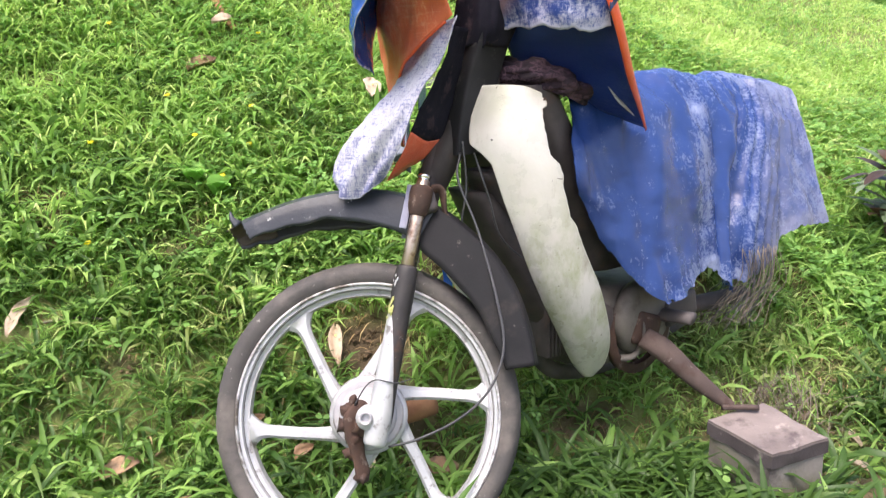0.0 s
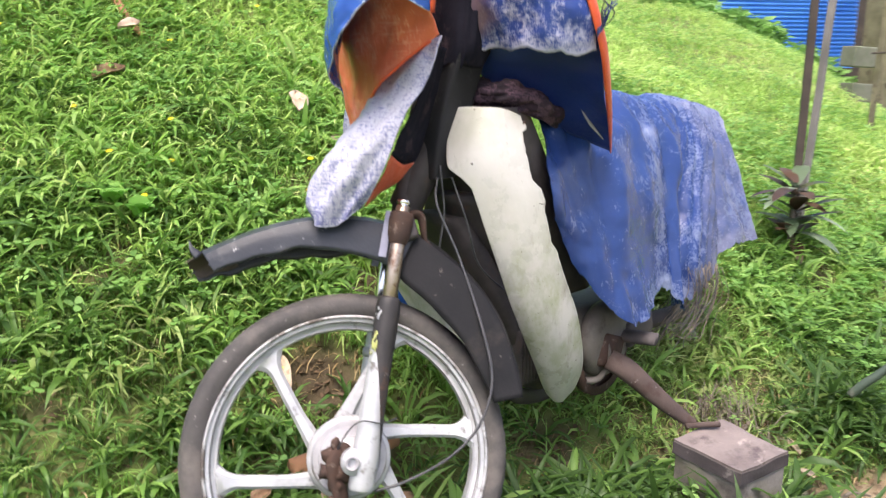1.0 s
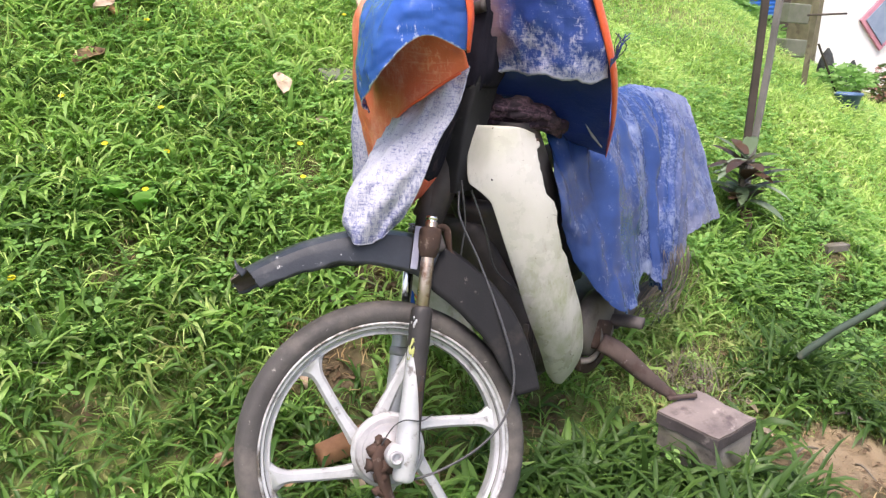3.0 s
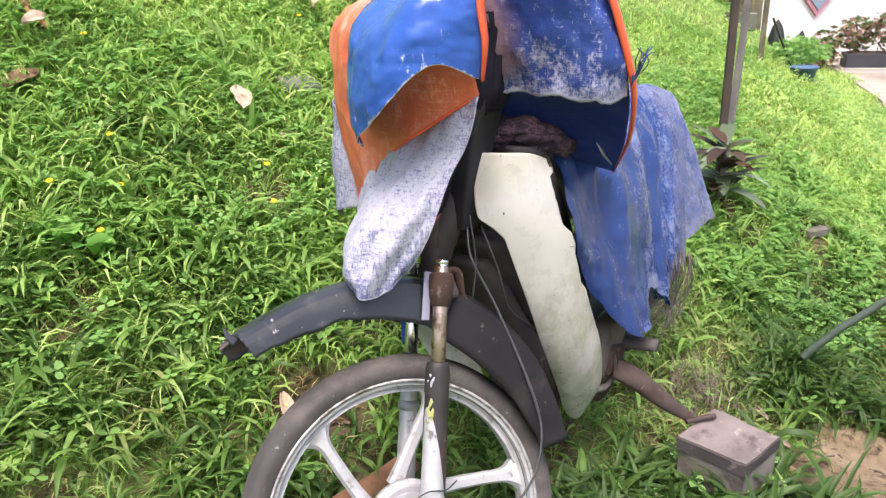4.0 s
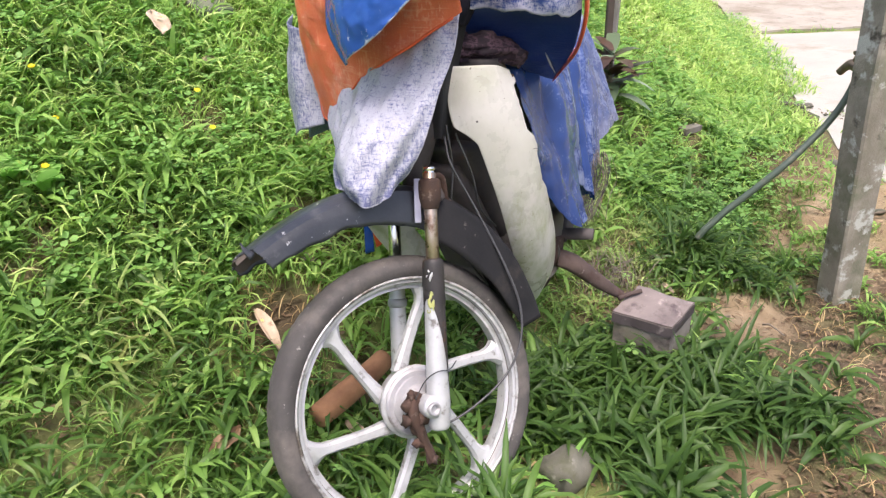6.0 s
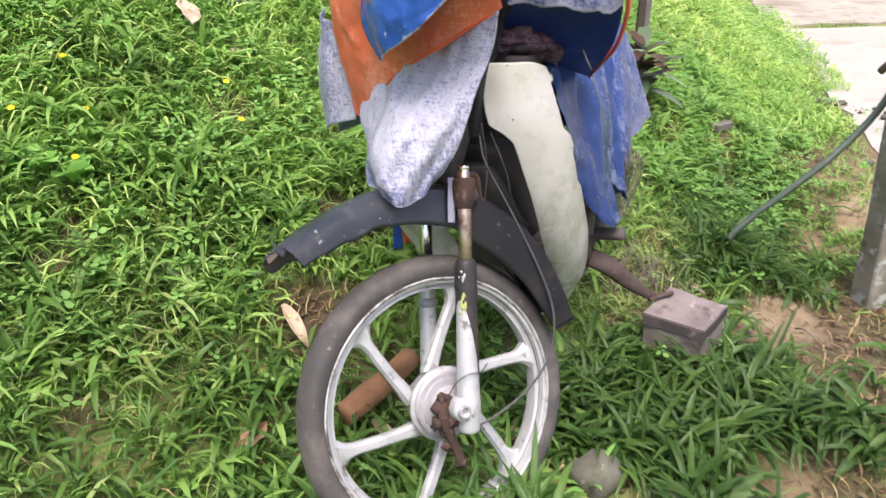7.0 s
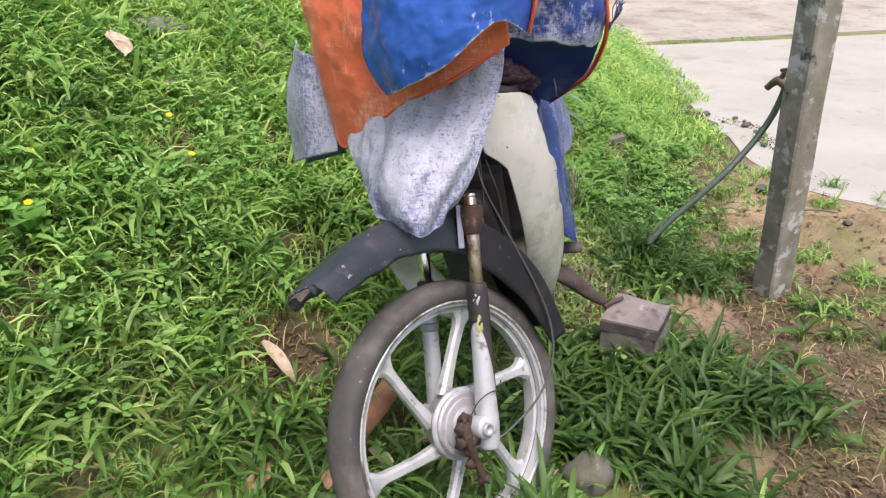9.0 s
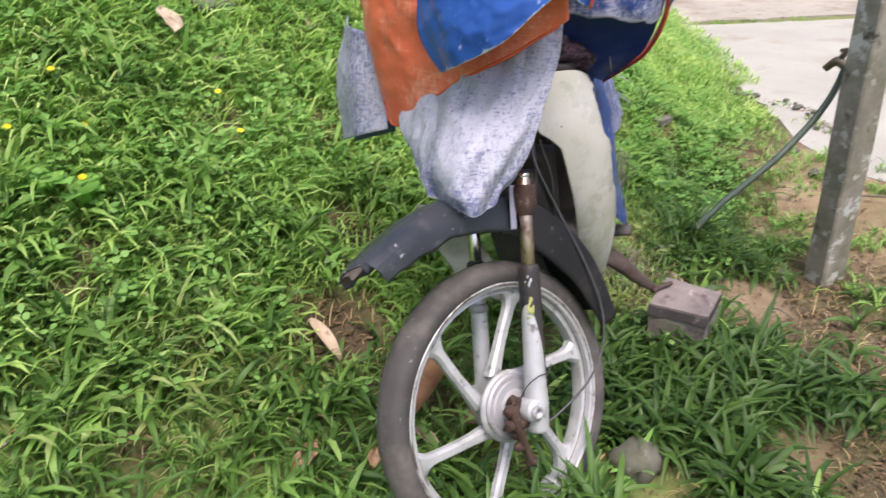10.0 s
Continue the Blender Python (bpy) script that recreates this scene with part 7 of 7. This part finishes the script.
gx20, gy20 = scatter(4200, 0.35, 2.0, 1.35, 2.35, lambda x, y: trodden(x, y) * lawn(x, y) * (clump(x * 2.6 + 4, y * 2.6 + 1) > 0.5))
tufts("trodden_tufts", gx20, gy20, 5, 0.045, 0.0065, 1.15, M_DULL, "low broad-leaved tufts in the trodden turf")
gx13, gy13 = scatter(1300, 1.35, 2.4, 0.9, 1.75, lambda x, y: (clump(x * 2.2 + 1, y * 2.2) > 0.72) * 0.6 * (np.hypot(x - 1.434, y - 1.312) > 0.07))
tufts("sand_tufts", gx13, gy13, 6, 0.045, 0.006, 1.2, M_GRASS, "small grass tufts on the sandy soil")
gx14, gy14 = rng.normal(0.80, 0.06, 500), rng.normal(1.66, 0.05, 500)
blades("dry_tuft", gx14[:220], gy14[:220], 0.11, 0.0022, 1.1, M_STICK, "dry straw tuft below the tail of the motorcycle")
gx12, gy12 = scatter(60000, -7.0, 6.0, -5.0, 9.0, lambda x, y: (((x < -1.45) & (y < 1.9)) | (y < 0.38) | ((x < -2.4) & (y > 1.8))) * (patio_side(x, y) > 0) * (0.4 + 0.6 * clump(x * 0.7, y * 0.7)))
blades("outer_grass", gx12, gy12, 0.13, 0.018, 1.15, M_GRASS, "rough grass round the edges of the plot")
gx4, gy4 = scatter(16000, -1.4, 2.4, 0.6, 2.8, lambda x, y: 0.35 + 0.6 * (np.hypot(x + 0.17, y - 1.72) < 0.16) + 0.2 * (bare(x, y) > 0.15) * (bare(x, y) < 0.95) * (patio_side(x, y) > -0.05) - 0.5 * np.maximum(clay(x, y), sandy(x, y)))
blades("dry_straw", gx4, gy4, 0.06, 0.003, 1.35, M_STRAW, "dry straw-coloured stalks among the grass")


def crack(x, y, wide):
    """The broken line across the corner of the paving."""
    d = 9.0
    for (ax, ay), (bx, by) in (CRACK[0:2], CRACK[1:3]):
        k = np.clip(((x - ax) * (bx - ax) + (y - ay) * (by - ay)) / ((bx - ax) ** 2 + (by - ay) ** 2), 0, 1)
        d = np.minimum(d, np.hypot(x - ax - k * (bx - ax), y - ay - k * (by - ay)))
    return (d < wide) * 1.0


gx16, gy16 = scatter(6000, 2.0, 3.2, 1.5, 2.7, lambda x, y: crack(x, y, 0.045) * 0.9)
blades("crack_litter", gx16, gy16, 0.032, 0.009, 1.4, M_LITTER, "brown leaf scraps caught in the broken paving edge")
for k in range(16):
    r = random.Random(4400 + k)
    (ax, ay), (bx, by) = CRACK[k % 2], CRACK[k % 2 + 1]
    u, sz = r.random(), r.uniform(0.008, 0.022)
    stone((ax + (bx - ax) * u + r.uniform(-0.06, 0.06), ay + (by - ay) * u + r.uniform(-0.06, 0.06), 0.006 + sz * 0.3), (sz * 1.4, sz, sz * 0.6), 70 + k, "crumbled paving chip along the broken edge")
gx5, gy5 = scatter(30000, 1.9, 5.8, 1.2, 4.6, lambda x, y: (np.abs(patio_side(x, y) - 0.06 * np.sin(5 * x)) < 0.10) * 0.8 + (np.abs((y - 3.99) + 0.56 * (x - 4.33)) < 0.05) * (patio_side(x, y) < 0.1) * 0.9 * (clump(x * 0.9 + 2.2, y * 0.4) > 0.62) + crack(x, y, 0.05) * 0.6 * (clump(x * 1.5, y * 1.5 + 2) > 0.5))
blades("edge_grass", gx5, gy5, 0.06, 0.007, 1.0, M_GRASS, "grass tufts along the edge and joints of the paving")


def trifoliate(name, x, y, size, material, label):
    """Clover-like leaves: three leaflets on a short height above the ground."""
    n = len(x)
    z = height(x, y) + rng.uniform(0.03, 0.085, n)
    c = np.stack([x, y, z], -1)
    a0 = rng.uniform(0, 2 * np.pi, n)
    s = size * rng.uniform(0.6, 1.4, n)
    tilt = rng.normal(0, 0.25, (n, 2))
    V, F = [], []
    for k in range(3):
        a = a0 + k * 2.094
        d = np.stack([np.cos(a), np.sin(a), tilt[:, 0] * np.cos(a) + tilt[:, 1] * np.sin(a) + 0.12], -1)
        e = np.stack([-np.sin(a), np.cos(a), -tilt[:, 0] * np.sin(a) + tilt[:, 1] * np.cos(a)], -1)
        for u, w in ((0.05, 0), (0.45, -0.36), (0.85, -0.34), (1.0, 0), (0.85, 0.34), (0.45, 0.36)):
            V.append(c + d * (u * s)[:, None] + e * (w * s)[:, None])
    V = np.stack(V, 1).reshape(-1, 3)
    o = (np.arange(n) * 18)[:, None]
    F = np.concatenate([o + k * 6 + np.array([[0, 1, 2, 3]]) for k in range(3)] + [o + k * 6 + np.array([[0, 3, 4, 5]]) for k in range(3)], 1).reshape(-1, 4)
    me = bpy.data.meshes.new(name)
    me.vertices.add(len(V))
    me.vertices.foreach_set("co", V.astype(np.float32).ravel())
    me.loops.add(F.size)
    me.loops.foreach_set("vertex_index", F.astype(np.int32).ravel())
    me.polygons.add(len(F))
    me.polygons.foreach_set("loop_start", (np.arange(len(F)) * 4).astype(np.int32))
    me.update(calc_edges=True)
    me.validate()
    me.materials.append(material)
    return tagged(new(name, me), label, "ground cover", kind="stuff")


cx1, cy1 = scatter(24000, -1.5, 2.3, 1.2, 3.4, lambda x, y: lawn(x, y) * (0.05 + 0.85 * (clump(x * 0.5 + 1.3, y * 0.5 + 2) > 0.47) * sstep(1.6, 1.85, y)))
trifoliate("clover", cx1, cy1, 0.0165, M_CLOVER, "low clover leaves spreading through the lawn")
cx2, cy2 = scatter(40000, -2.5, 5.5, 2.8, 7.5, lambda x, y: lawn(x, y) * (x < y + 0.5) * (clump(x * 0.5, y * 0.5) > 0.4))
trifoliate("bank_leaves", cx2, cy2, 0.013, M_BANKLIT, "broad low leaves among the grass on the bank")
cx3, cy3 = scatter(30000, -2.0, 5.0, 2.4, 6.5, lambda x, y: lawn(x, y) * (x < y + 0.5) * (clump(x * 0.7 + 4, y * 0.7 + 1) > 0.62 - 0.25 * sstep(1.6, 2.4, x)))
trifoliate("bank_weeds", cx3, cy3, 0.015, M_CLOVER, "darker leafy weeds in patches on the bank")

for mt, outline, label in ((M_BLUE, ((-0.004, 1.646, 0.385), (0.014, 1.640, 0.385), (0.002, 1.664, 0.302), (0.022, 1.656, 0.308)), "blue plastic scrap"),
                           (M_HEM, ((0.010, 1.640, 0.385), (0.017, 1.636, 0.385), (0.026, 1.652, 0.318), (0.046, 1.640, 0.330)), "red plastic scrap")):
    a, b, c, d = (np.array(p) for p in outline)
    net_mesh("plastic_scrap", wrinkled(sheet_points([[tuple(a), tuple((a + c) / 2), tuple(c)], [tuple(b), tuple((b + d) / 2), tuple(d)]], 10, 18), 0.03, 0.003, 2.0), mt, bike, 0.0016, label)
